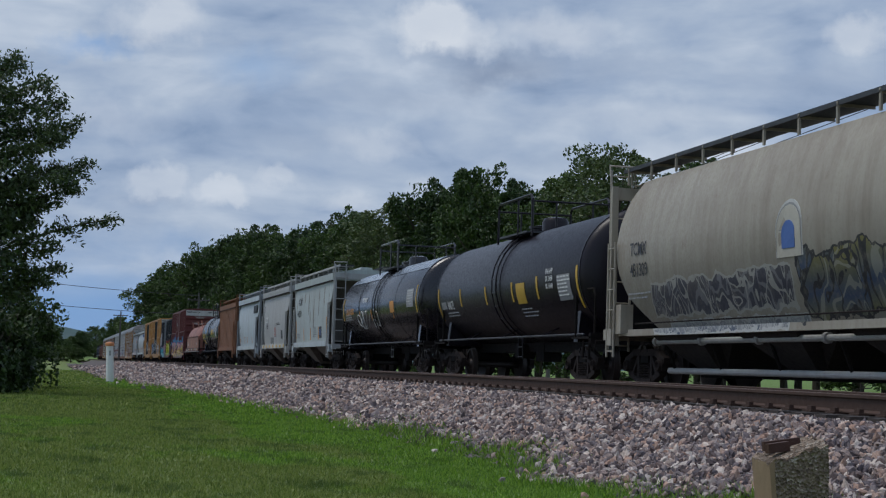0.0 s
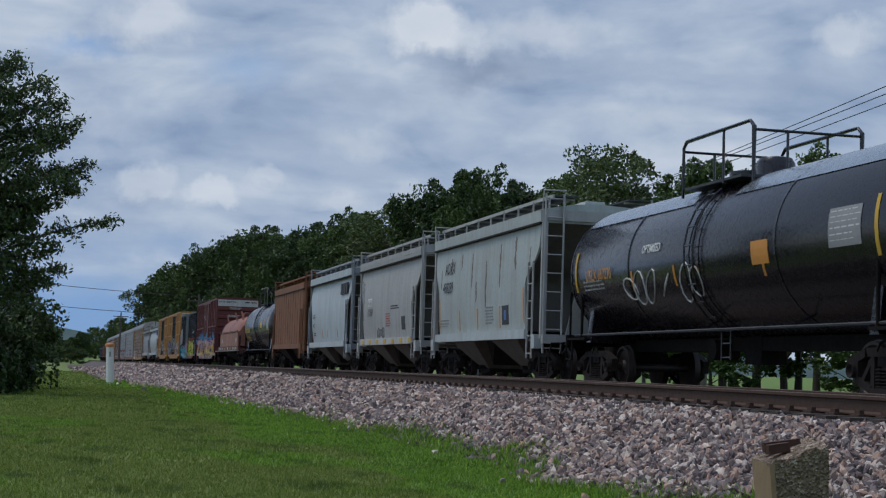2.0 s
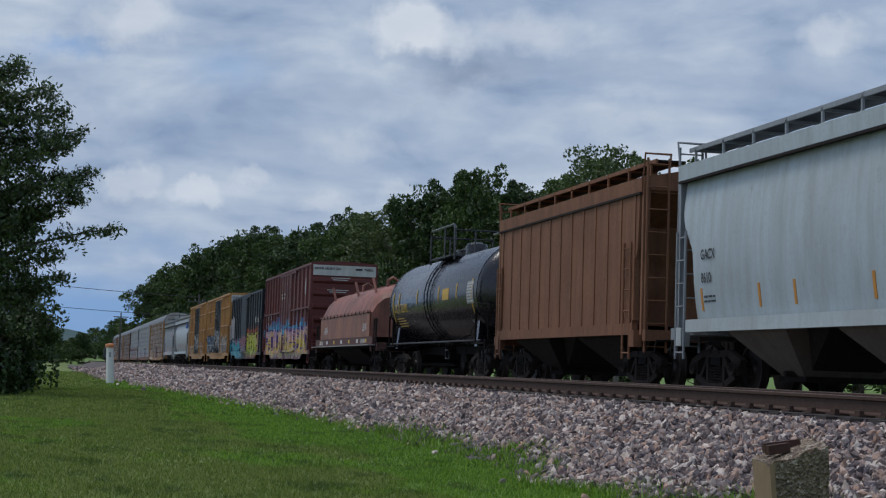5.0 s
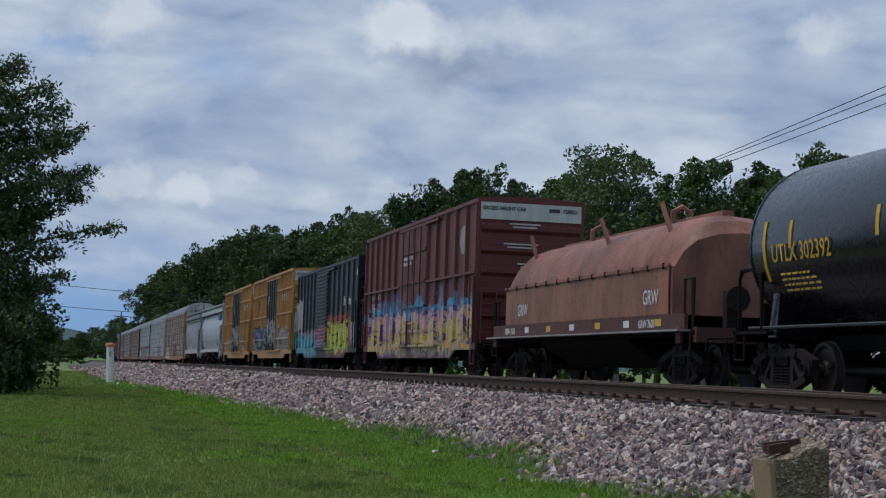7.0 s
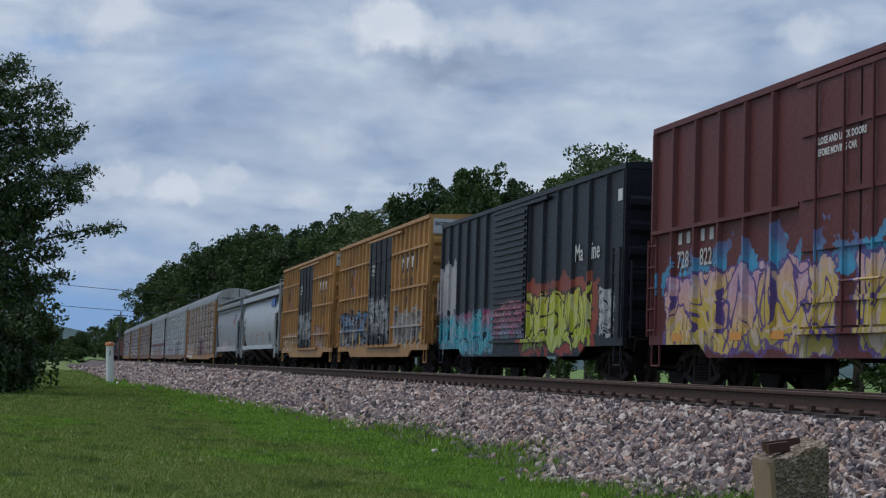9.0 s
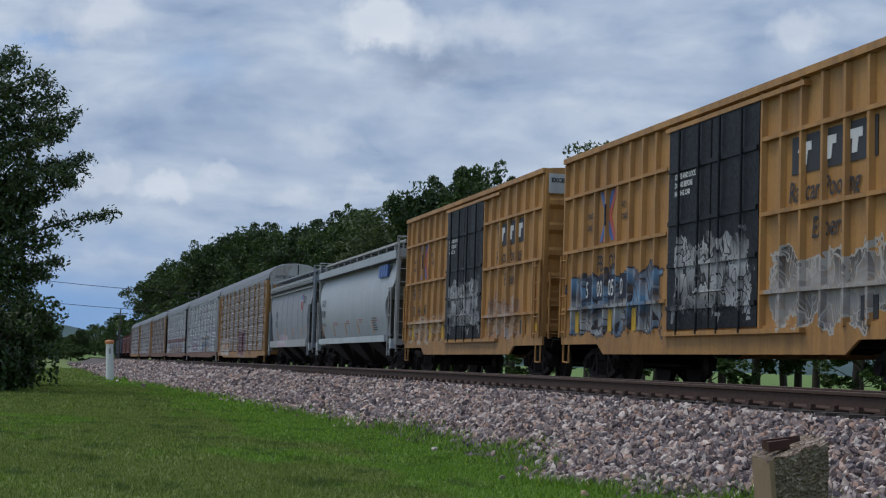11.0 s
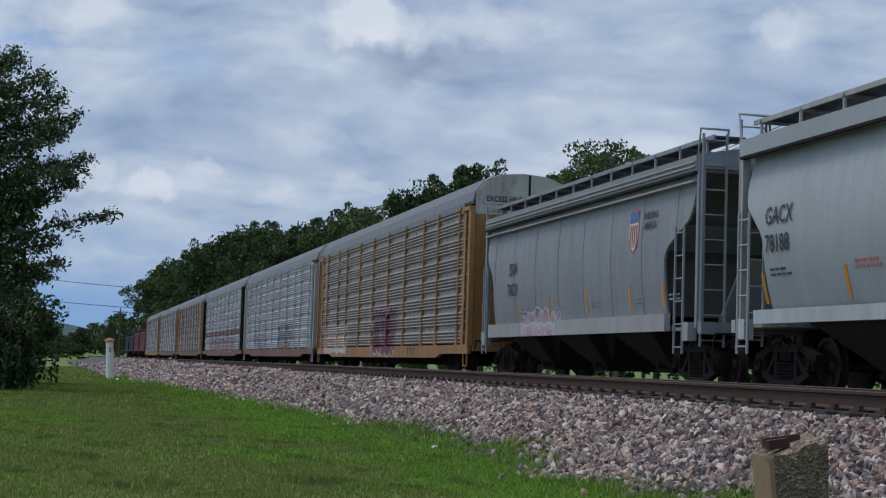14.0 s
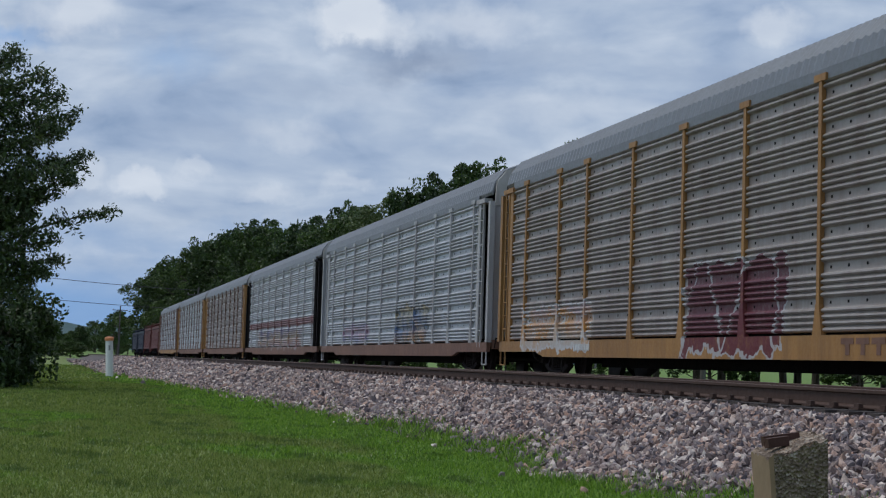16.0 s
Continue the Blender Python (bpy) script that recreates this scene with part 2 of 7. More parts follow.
def B(*a):
    return box(bmesh.new(), *a)


def loft(bm, rings, cap=True):
    """Rings of equal count, joined one to the next."""
    rows = [[bm.verts.new(p) for p in r] for r in rings]
    n = len(rows[0])
    for a, b in zip(rows, rows[1:]):
        for i in range(n):
            bm.faces.new((a[i], a[(i + 1) % n], b[(i + 1) % n], b[i]))
    if cap:
        bm.faces.new(rows[0][::-1])
        bm.faces.new(rows[-1])
    return bm


def rod(bm, p, q, r, n=6):
    p, q = Vector(p), Vector(q)
    d = (q - p).normalized()
    a = d.orthogonal().normalized()
    b = d.cross(a)
    ring = lambda c: [c + r * (math.cos(k * math.tau / n) * a + math.sin(k * math.tau / n) * b) for k in range(n)]
    return loft(bm, [ring(p), ring(q)])


def rods(pts, r, n=6, bm=None):
    """One bent tube through the points."""
    bm = bm or bmesh.new()
    pts = [Vector(p) for p in pts]
    rings, a = [], None
    for i, p in enumerate(pts):
        d = (pts[min(i + 1, len(pts) - 1)] - pts[max(i - 1, 0)])
        d = d.normalized() if d.length > 1e-6 else Vector((0, 0, 1))
        a = d.orthogonal() if a is None else a - d * a.dot(d)
        a = a.normalized() if a.length > 1e-6 else d.orthogonal().normalized()
        b = d.cross(a)
        k = 1.0
        if 0 < i < len(pts) - 1:
            e = (pts[i + 1] - p).normalized()
            k = 1 / max(0.5, abs(e.dot(d)))
        rings.append([p + r * k * (math.cos(q * math.tau / n) * a + math.sin(q * math.tau / n) * b) for q in range(n)])
    return loft(bm, rings)


def wheel_rings(bm, prof, x_axis=True, n=24, c=(0, 0, 0)):
    """Turns a profile of (offset along the axis, radius) round the x axis."""
    rings = []
    for o, r in prof:
        rings.append([(c[0] + o, c[1] + r * math.cos(k * math.tau / n), c[2] + r * math.sin(k * math.tau / n)) for k in range(n)])
    return loft(bm, rings)


def sweep(prof, y0, y1, bm=None):
    """A closed outline of (x, z), drawn out along y."""
    return loft(bm or bmesh.new(), [[(x, y, z) for x, z in prof] for y in (y0, y1)])


def thing(name, label, category, group="", kind="", at=None):
    ob = new(name)
    ob.empty_display_size = 0.3
    if at is not None:
        ob.matrix_basis = at
    return tagged(ob, label, category, group, kind)


def drop(y):
    """The line's slow fall towards the distance."""
    return -0.0042 * (math.sqrt((y - 20) ** 2 + 144) + (y - 20)) / 2


# ---- sky deck that drifts ----
bm = bmesh.new()
rings = []
for z, dy in ((-60, 0), (500, 0), (1100, -60), (1500, -250)):
    rings.append([bm.verts.new((x, dy - 0.00004 * x * x, z)) for x in range(-3200, 3201, 400)])
for r0, r1 in zip(rings, rings[1:]):
    for k in range(16):
        bm.faces.new((r0[k], r0[k + 1], r1[k + 1], r1[k]))
CLOUDS = link("sky_backdrop", bm, M_CLOUD)
tagged(CLOUDS, "broken grey and white overcast clouds with blue gaps", "sky", kind="structure")

# ---- ground ----


def ground_z(x, y):
    e = drop(y)
    if x < 4.7:
        z = -0.74 - 0.02 * max(0.0, -x)
    elif x < 6.9:
        z = -0.74 + 0.63 * (x - 4.7) / 2.2
    elif x < 14.6:
        z = -0.11 if x < 10 else -0.11 - 0.085 * min(1, (x - 10) / 1.2)
    elif x < 17.2:
        z = -0.195 - 0.5 * (x - 14.6) / 2.6
    else:
        z = -0.695 + 0.004 * min(60, x - 17.2)
    return z + e


def ground():
    xs = [-4000, -900, -200, -60, -25, -12, -6, -3, 0, 2, 3.5, 4.7, 5.4, 6.2, 6.9, 8.5, 10, 11.2, 14.6, 16, 17.2, 25, 40, 70, 140, 500, 1500, 4000]
    ys = [-4000, -600, -100, -20, 0, 6, 10, 14, 18, 22, 27, 33, 40, 50, 65, 85, 110, 150, 200, 280, 400, 700, 1500, 4000]
    bm = bmesh.new()
    g = [[bm.verts.new((x, y, ground_z(x, min(y, 420)))) for x in xs] for y in ys]
    for a, b in zip(g, g[1:]):
        for i in range(len(xs) - 1):
            bm.faces.new((a[i], a[i + 1], b[i + 1], b[i]))
    ob = link("ground", bm, M_LAWN, smooth=True)
    ob.data.materials.append(M_BED)
    for p in ob.data.polygons:
        if 4.75 < p.center.x < 17.0 and -30 < p.center.y < 500:
            p.material_index = 1
    return tagged(ob, "mown green lawn beside a bed of crushed stone", "ground", kind="structure")


ground()


def rails():
    """Two tracks: the near one empty, the far one under the train. The rails fall with the line."""
    prof = [(-0.07, 0.0), (0.07, 0.0), (0.07, 0.012), (0.012, 0.035), (0.012, 0.138), (0.037, 0.15), (0.037, 0.178), (0.025, 0.185), (-0.025, 0.185),
            (-0.037, 0.178), (-0.037, 0.15), (-0.012, 0.138), (-0.012, 0.035), (-0.07, 0.012)]
    ys = [-40, 0, 10, 20, 30, 40, 55, 75, 100, 140, 190, 260, 340, 420]
    for k, (cx, top) in enumerate(((8.42, 0.165), (12.78, 0.0))):
        tr = thing("railway_track", "rusty steel rails on dark timber ties in ballast", "railway track", kind="structure")
        for sx in (-0.755, 0.755):
            rings = [[(cx + sx + x, y, top - 0.185 + z + drop(y)) for x, z in prof] for y in ys]
            r = part("rail", loft(bmesh.new(), rings), M_RAIL, tr)
            r.data.materials.append(M_RAILTOP)
            for p in r.data.polygons:
                if p.normal.z > 0.95 and (p.center.z - drop(p.center.y)) > top - 0.05:
                    p.material_index = 1
        bm, bp = bmesh.new(), bmesh.new()
        rng = random.Random(3 + k)
        y = -8.0
        while y < 160:
            e = drop(y) + top - 0.185
            j = rng.uniform(-0.05, 0.05)
            box(bm, cx - 1.28 + j, cx + 1.28 + j, y - 0.11, y + 0.11, e - 0.19, e - 0.014)
            for sx in (-0.755, 0.755):
                box(bp, cx + sx - 0.17, cx + sx + 0.17, y - 0.09, y + 0.09, e - 0.014, e + 0.004)
                for q in (-0.115, 0.115):
                    box(bp, cx + sx + q - 0.025, cx + sx + q + 0.025, y - 0.05, y + 0.05, e + 0.004, e + 0.045)
            y += 0.495
        tagged(part("ties", bm, M_TIE, tr, "dark creosoted timber ties"), kind="stuff")
        tagged(part("tie_plates", bp, M_RAIL, tr, "rusty tie plates and spikes"), kind="stuff")


rails()

# ---- freight cars: common pieces ----
M_BLACK = painted("black_tank_paint", (0.008, 0.007, 0.011), (0.022, 0.017, 0.019), 0.3, 0.2, spec=0.55)
M_BLACKGREY = painted("weathered_black_paint", (0.0085, 0.006, 0.0105), (0.019, 0.013, 0.016), 0.35, 0.36, spec=0.28)
# pale metallic colour carries the sky's sheen; the tank's own paint is black
M_SKYSHEEN = painted("fresh_gloss_jacket", (0.27, 0.31, 0.36), (0.12, 0.12, 0.13), 0.25, 0.24, metal=0.6, spec=0.8)
M_DARK = painted("grimy_underframe", (0.008, 0.007, 0.007), (0.022, 0.015, 0.012), 0.5, 0.85, spec=0.15)
M_TRUCK = painted("rust_brown_truck", (0.024, 0.018, 0.0165), (0.016, 0.012, 0.010), 0.5, 0.85, spec=0.2)
M_WHEEL = plain("wheel_steel", (0.038, 0.030, 0.028), 0.5, 0.5, 0.3, 10, 0.2)
M_WHITE = plain("white_stencil", (0.62, 0.62, 0.60), 0.6, 0, 0.15, 8, 0)
M_GREYINK = plain("faded_stencil", (0.26, 0.26, 0.26), 0.6, 0, 0.2, 8, 0)
M_INK = plain("black_stencil", (0.03, 0.03, 0.035), 0.6, 0, 0.2, 8, 0)
M_YELLOW = plain("reflector_yellow", (0.55, 0.33, 0.03), 0.5, 0, 0.15, 12, 0)
M_ORANGE = plain("orange_mark", (0.60, 0.25, 0.04), 0.5, 0, 0.15, 12, 0)
M_BLUE = plain("blue_mark", (0.06, 0.13, 0.36), 0.5, 0, 0.2, 12, 0)
M_RED = plain("red_mark", (0.42, 0.09, 0.07), 0.5, 0, 0.2, 12, 0)
M_GRATE = plain("walkway_grating", (0.055, 0.057, 0.062), 0.6, 0.3, 0.4, 25, 0.4)


def tinted(base, patches):
    """Adds spray paint to a copy of a painted material: each patch is (y0, y1, z0, z1, colours from bottom to top, outline, scale, sharpness)."""
    m = base.copy()
    m.name = base.name + "_sprayed"
    nt = m.node_tree
    bs = nt.nodes["Principled BSDF"]
    old = bs.inputs["Base Color"].links[0].from_socket
    v = coords(nt)
    sp = nt.nodes.new("ShaderNodeSeparateXYZ")
    nt.links.new(v, sp.inputs[0])
    side = math_node(nt, "LESS_THAN", sp.outputs[0], -0.3)
    for k, (y0, y1, z0, z1, cols, line, scale, edge) in enumerate(patches):
        n = noise_tex(nt, coords(nt, (0, 1, 1)), 1.7 + 0.3 * k, 3, 0.55)
        a = math_node(nt, "MINIMUM", math_node(nt, "SUBTRACT", sp.outputs[1], y0), math_node(nt, "SUBTRACT", y1, sp.outputs[1]))
        b = math_node(nt, "MINIMUM", math_node(nt, "SUBTRACT", sp.outputs[2], z0), math_node(nt, "SUBTRACT", z1, sp.outputs[2]))
        d = math_node(nt, "ADD", math_node(nt, "MINIMUM", a, b), math_node(nt, "MULTIPLY", math_node(nt, "SUBTRACT", n, 0.58), edge))
        mask = math_node(nt, "MULTIPLY", math_node(nt, "GREATER_THAN", d, 0.0), side)
        # letter-like strokes: warped cells and bands
        wv = nt.nodes.new("ShaderNodeVectorMath")
        wv.operation = "ADD"
        nt.links.new(coords(nt, (0, 1.0, 0.62)), wv.inputs[0])
        w3 = add(nt, "ShaderNodeTexNoise", Scale=1.4, Detail=2.0)
        nt.links.new(coords(nt, (0, 1, 1)), w3.inputs["Vector"])
        nt.links.new(mixc(nt, 1.0, w3.outputs[1], (0.75, 0.75, 0.75), "MULTIPLY"), wv.inputs[1])
        vo = add(nt, "ShaderNodeTexVoronoi", Scale=scale)
        vo.feature = "DISTANCE_TO_EDGE"
        nt.links.new(wv.outputs[0], vo.inputs["Vector"])
        vc = add(nt, "ShaderNodeTexVoronoi", Scale=scale)
        nt.links.new(wv.outputs[0], vc.inputs["Vector"])
        hz = math_node(nt, "DIVIDE", math_node(nt, "SUBTRACT", sp.outputs[2], z0), z1 - z0)
        sepc = nt.nodes.new("ShaderNodeSeparateColor")
        nt.links.new(vc.outputs["Color"], sepc.inputs[0])
        hz = math_node(nt, "ADD", hz, math_node(nt, "MULTIPLY", math_node(nt, "SUBTRACT", sepc.outputs[0], 0.5), 0.55), True)
        fill = ramp(nt, hz, [(i / max(1, len(cols) - 1), c) for i, c in enumerate(cols)])
        if line:
            curl = add(nt, "ShaderNodeTexNoise", Scale=scale * 1.15, Detail=0.6, Distortion=1.1)
            nt.links.new(coords(nt, (0, 1.25, 0.85)), curl.inputs["Vector"])
            ridge = math_node(nt, "ABSOLUTE", math_node(nt, "SUBTRACT", math_node(nt, "FRACT", math_node(nt, "MULTIPLY", curl.outputs[0], 4.0)), 0.5))
            pale = tuple(min(1.0, 0.55 * q + 0.28) for q in cols[-1])
            if scale > 0.6:
                fill = mixc(nt, math_node(nt, "MULTIPLY", math_node(nt, "GREATER_THAN", ridge, 0.40), 0.55), fill, pale)
                fill = mixc(nt, math_node(nt, "LESS_THAN", ridge, 0.075), fill, line)
            fill = mixc(nt, math_node(nt, "LESS_THAN", vo.outputs[0], 0.018), fill, line)
            fill = mixc(nt, math_node(nt, "LESS_THAN", d, 0.055), fill, line)
        wear = noise_tex(nt, v, 6, 6, 0.7)
        mask = math_node(nt, "MULTIPLY", mask, ramp(nt, wear, [(0.3, (0.55, 0.55, 0.55)), (0.5, (0.95, 0.95, 0.95))]))
        old = mixc(nt, mask, old, fill)
    nt.links.new(old, bs.inputs["Base Color"])
    return m


def letters(parent, text, size, y, z, material, surf, squeeze=0.85, slant=0.0):
    """Flat lettering laid on a car's near side; y is its left end as one reads it, surf gives the side's x at a height."""
    cu = bpy.data.curves.new("lettering", "FONT")
    cu.body, cu.size, cu.shear = text, size * 1.38, slant
    cu.resolution_u = 2
    cu.offset = 0.005
    tmp = bpy.data.objects.new("lettering", cu)
    me = bpy.data.meshes.new_from_object(tmp)
    bpy.data.objects.remove(tmp)
    for v in me.vertices:
        yy, zz = y - v.co.x * squeeze, z + v.co.y
        v.co = (surf(zz) - 0.02, yy, zz)
    me.materials.clear()
    me.materials.append(material)
    ob = new("lettering", me)
    ob.parent = parent
    return ob


def patch(parent, name, y0, y1, z0, z1, material, surf, label="", off=0.010):
    """A thin painted plate that follows the side."""
    bm = bmesh.new()
    n = max(2, int(abs(z1 - z0) / 0.12))
    rows = []
    for i in range(n + 1):
        z = z0 + (z1 - z0) * i / n
        rows.append([bm.verts.new((surf(z) - o, y, z)) for y, o in ((y0, off), (y1, off), (y1, 0.001), (y0, 0.001))])
    for a, b in zip(rows, rows[1:]):
        for k in range(4):
            bm.faces.new((a[k], a[(k + 1) % 4], b[(k + 1) % 4], b[k]))
    bm.faces.new(rows[0])
    bm.faces.new(rows[-1][::-1])
    return part(name, bm, material, parent, label)


def small_print(parent, y, z, w, rows, material, surf, seed=1, h=0.035, gap=0.085):
    """Lines of print too small to read, as plain bars."""
    rng = random.Random(seed)
    bm = bmesh.new()
    for r in range(rows):
        zz, yy = z - r * gap, y
        end = y - w * rng.uniform(0.7, 1.0)
        while yy > end:
            k = rng.uniform(0.06, 0.2)
            x = surf(zz)
            box(bm, x - 0.009, x + 0.001, yy - k, yy, zz - h / 2, zz + h / 2)
            yy -= k + 0.05
    return tagged(part("small_print", bm, material, parent), kind="stuff")


def beam(bm, x0, x1, p, q, w):
    """A bar of section w between two points (y, z), as thick as x0 to x1."""
    p, q = Vector((p[0], p[1])), Vector((q[0], q[1]))
    d = (q - p).normalized()
    n = Vector((-d.y, d.x)) * (w / 2)
    ring = lambda x: [(x, *(p + n)), (x, *(p - n)), (x, *(q - n)), (x, *(q + n))]
    return loft(bm, [ring(x0), ring(x1)])


def truck_meshes():
    out = {}
    bm = bmesh.new()
    for s in (-1, 1):
        x0, x1 = -0.07, 0.07
        beam(bm, x0, x1, (s * 1.08, 0.56), (s * 0.52, 0.74), 0.13)
        beam(bm, x0, x1, (s * 0.86, 0.33), (s * 0.40, 0.17), 0.12)
        beam(bm, x0 + 0.01, x1 - 0.01, (s * 0.36, 0.13), (s * 0.36, 0.76), 0.11)
        beam(bm, x0 + 0.01, x1 - 0.01, (s * 0.40, 0.62), (s * 0.68, 0.28), 0.08)
        box(bm, -0.085, 0.085, s * 0.89 - 0.14, s * 0.89 + 0.14, 0.36, 0.60)
        wheel_rings(bm, [(-0.09, 0.06), (-0.15, 0.10), (-0.15, 0.115), (0.0, 0.115)], n=12, c=(0, s * 0.89, 0.457))
    beam(bm, -0.07, 0.07, (-0.56, 0.73), (0.56, 0.73), 0.13)
    beam(bm, -0.09, 0.09, (-0.42, 0.15), (0.42, 0.15), 0.10)
    out["side_frame"] = bm
    bm = bmesh.new()
    for y in (-0.2, 0.0, 0.2):
        coil = []
        for k in range(6):
            z = 0.20 + k * 0.05
            coil += [[(r * math.cos(a * math.tau / 10), y + r * math.sin(a * math.tau / 10), z + dz) for a in range(10)] for r, dz in ((0.05, 0), (0.09, 0.012), (0.09, 0.028), (0.05, 0.04))]
        loft(bm, coil)
    out["spring_nest"] = bm
    bm = bmesh.new()
    box(bm, -1.12, 1.12, -0.21, 0.21, 0.52, 0.70)
    box(bm, -0.35, 0.35, -0.3, 0.3, 0.62, 0.80)
    for s in (-1, 1):
        box(bm, -0.62, 0.62, s * 0.34 - 0.04, s * 0.34 + 0.04, 0.38, 0.46)
        rods([(-1.13, s * 0.2, 0.74), (-1.13, s * 0.12, 0.86), (-1.13, 0, 0.9)], 0.018, 5, bm)
    out["truck"] = bm
    bm = bmesh.new()
    for s in (-1, 1):
        wheel_rings(bm, [(-s * 0.07, 0.10), (-s * 0.07, 0.37), (-s * 0.07, 0.48), (-s * 0.035, 0.482), (-s * 0.03, 0.458), (s * 0.07, 0.452), (s * 0.07, 0.40), (s * 0.02, 0.36), (s * 0.03, 0.16), (s * 0.09, 0.13), (s * 0.09, 0.085)],
                    n=28, c=(s * 0.755, 0, 0))
    rod(bm, (-1.0, 0, 0), (1.0, 0, 0), 0.08, 12)
    box(bm, 0.80, 0.835, -0.03, 0.03, 0.16, 0.33)
    box(bm, -0.835, -0.80, -0.03, 0.03, 0.16, 0.33)
    out["wheelset"] = bm
    mats = {"side_frame": M_TRUCK, "spring_nest": M_TRUCK, "truck": M_DARK, "wheelset": M_WHEEL}
    res = {}
    for k, b in out.items():
        bmesh.ops.recalc_face_normals(b, faces=b.faces)
        me = bpy.data.meshes.new(k)
        b.to_mesh(me)
        b.free()
        if k in ("wheelset", "spring_nest"):
            me.set_sharp_from_angle(angle=radians(40))
        me.materials.append(mats[k])
        res[k] = me
    return res


TRUCK = truck_meshes()
WHEELSETS = {-1: [], 1: []}


def truck(car, y):
    def put(name, parent, loc, label=""):
        ob = new(name, TRUCK[name])
        ob.parent, ob.location = parent, loc
        if label:
            ob["label"] = label
        return ob

    t = put("truck", car, (0, y, 0), "rust-brown cast steel two-axle truck")
    for s in (-1, 1):
        put("side_frame", t, (s * 1.06, 0, 0))
        put("spring_nest", t, (s * 1.06, 0, 0))
        WHEELSETS[s].append(put("wheelset", t, (0, s * 0.89, 0.457), "steel wheels on an axle"))


def running_gear(car, L, tc, stub=True, deep=False):
    """Trucks, couplers, draft sills, air hoses and brake rods."""
    for s in (-1, 1):
        truck(car, s * tc)
        bm = bmesh.new()
        box(bm, -0.16, 0.16, s * (L / 2 - 0.85), s * (L / 2 - 0.42), 0.70, 0.98)
        box(bm, -0.08, 0.08, s * (L / 2 - 0.45), s * (L / 2 - 0.12), 0.77, 0.93)
        box(bm, -0.13, 0.10, s * (L / 2 - 0.16), s * (L / 2 + 0.04), 0.70, 1.0)
        part("coupler", bm, M_TRUCK, car)
        part("air_hose", rods([(-0.35, s * (L / 2 - 0.5), 0.78), (-0.36, s * (L / 2 - 0.32), 0.62), (-0.30, s * (L / 2 - 0.15), 0.42), (-0.2, s * (L / 2 - 0.02), 0.40)], 0.022, 6), M_DARK, car)
        part("uncoupling_lever", rods([(-0.1, s * (L / 2 - 0.3), 1.02), (-0.9, s * (L / 2 - 0.42), 1.0), (-1.38, s * (L / 2 - 0.42), 0.98), (-1.42, s * (L / 2 - 0.42), 0.72)], 0.016, 5), M_DARK, car)
    bm = bmesh.new()
    box(bm, -0.24, 0.24, -L / 2 + 0.5, L / 2 - 0.5, 0.80, 1.06)
    if deep:
        box(bm, -0.55, 0.55, -tc + 1.6, tc - 1.6, 0.30, 0.82)
    part("centre_sill", bm, M_DARK, car)


def ladder(car, x, y, z0, z1, w, axis, material, n=7, name="ladder"):
    """Stiles and rungs; axis x: across the end, y: along the side."""
    bm = bmesh.new()
    d = Vector((w, 0, 0)) if axis == "x" else Vector((0, w, 0))
    a = Vector((x, y, 0))
    for q in (a, a + d):
        rod(bm, (q.x, q.y, z0), (q.x, q.y, z1), 0.026, 6)
    for k in range(n):
        z = z0 + 0.12 + (z1 - z0 - 0.24) * k / (n - 1)
        rod(bm, (a.x, a.y, z), (a.x + d.x, a.y + d.y, z), 0.016, 5)
    return part(name, bm, material, car)


def stirrup(car, x, y, z, material):
    return part("step", rods([(x, y - 0.2, z), (x, y - 0.2, z - 0.42), (x, y + 0.2, z - 0.42), (x, y + 0.2, z)], 0.02, 5), material, car)


CARS = []


def car_thing(name, label, category, q0, q1):
    t = thing(name, label, category, "cars of the freight train")
    CARS.append((t, (q0 + q1) / 2))
    return t, q1 - q0


# ---- covered hoppers ----


M_ENDDARK = painted("brake_dust_on_grey_paint", (0.125, 0.115, 0.105), (0.06, 0.045, 0.035), 0.6, 0.7)


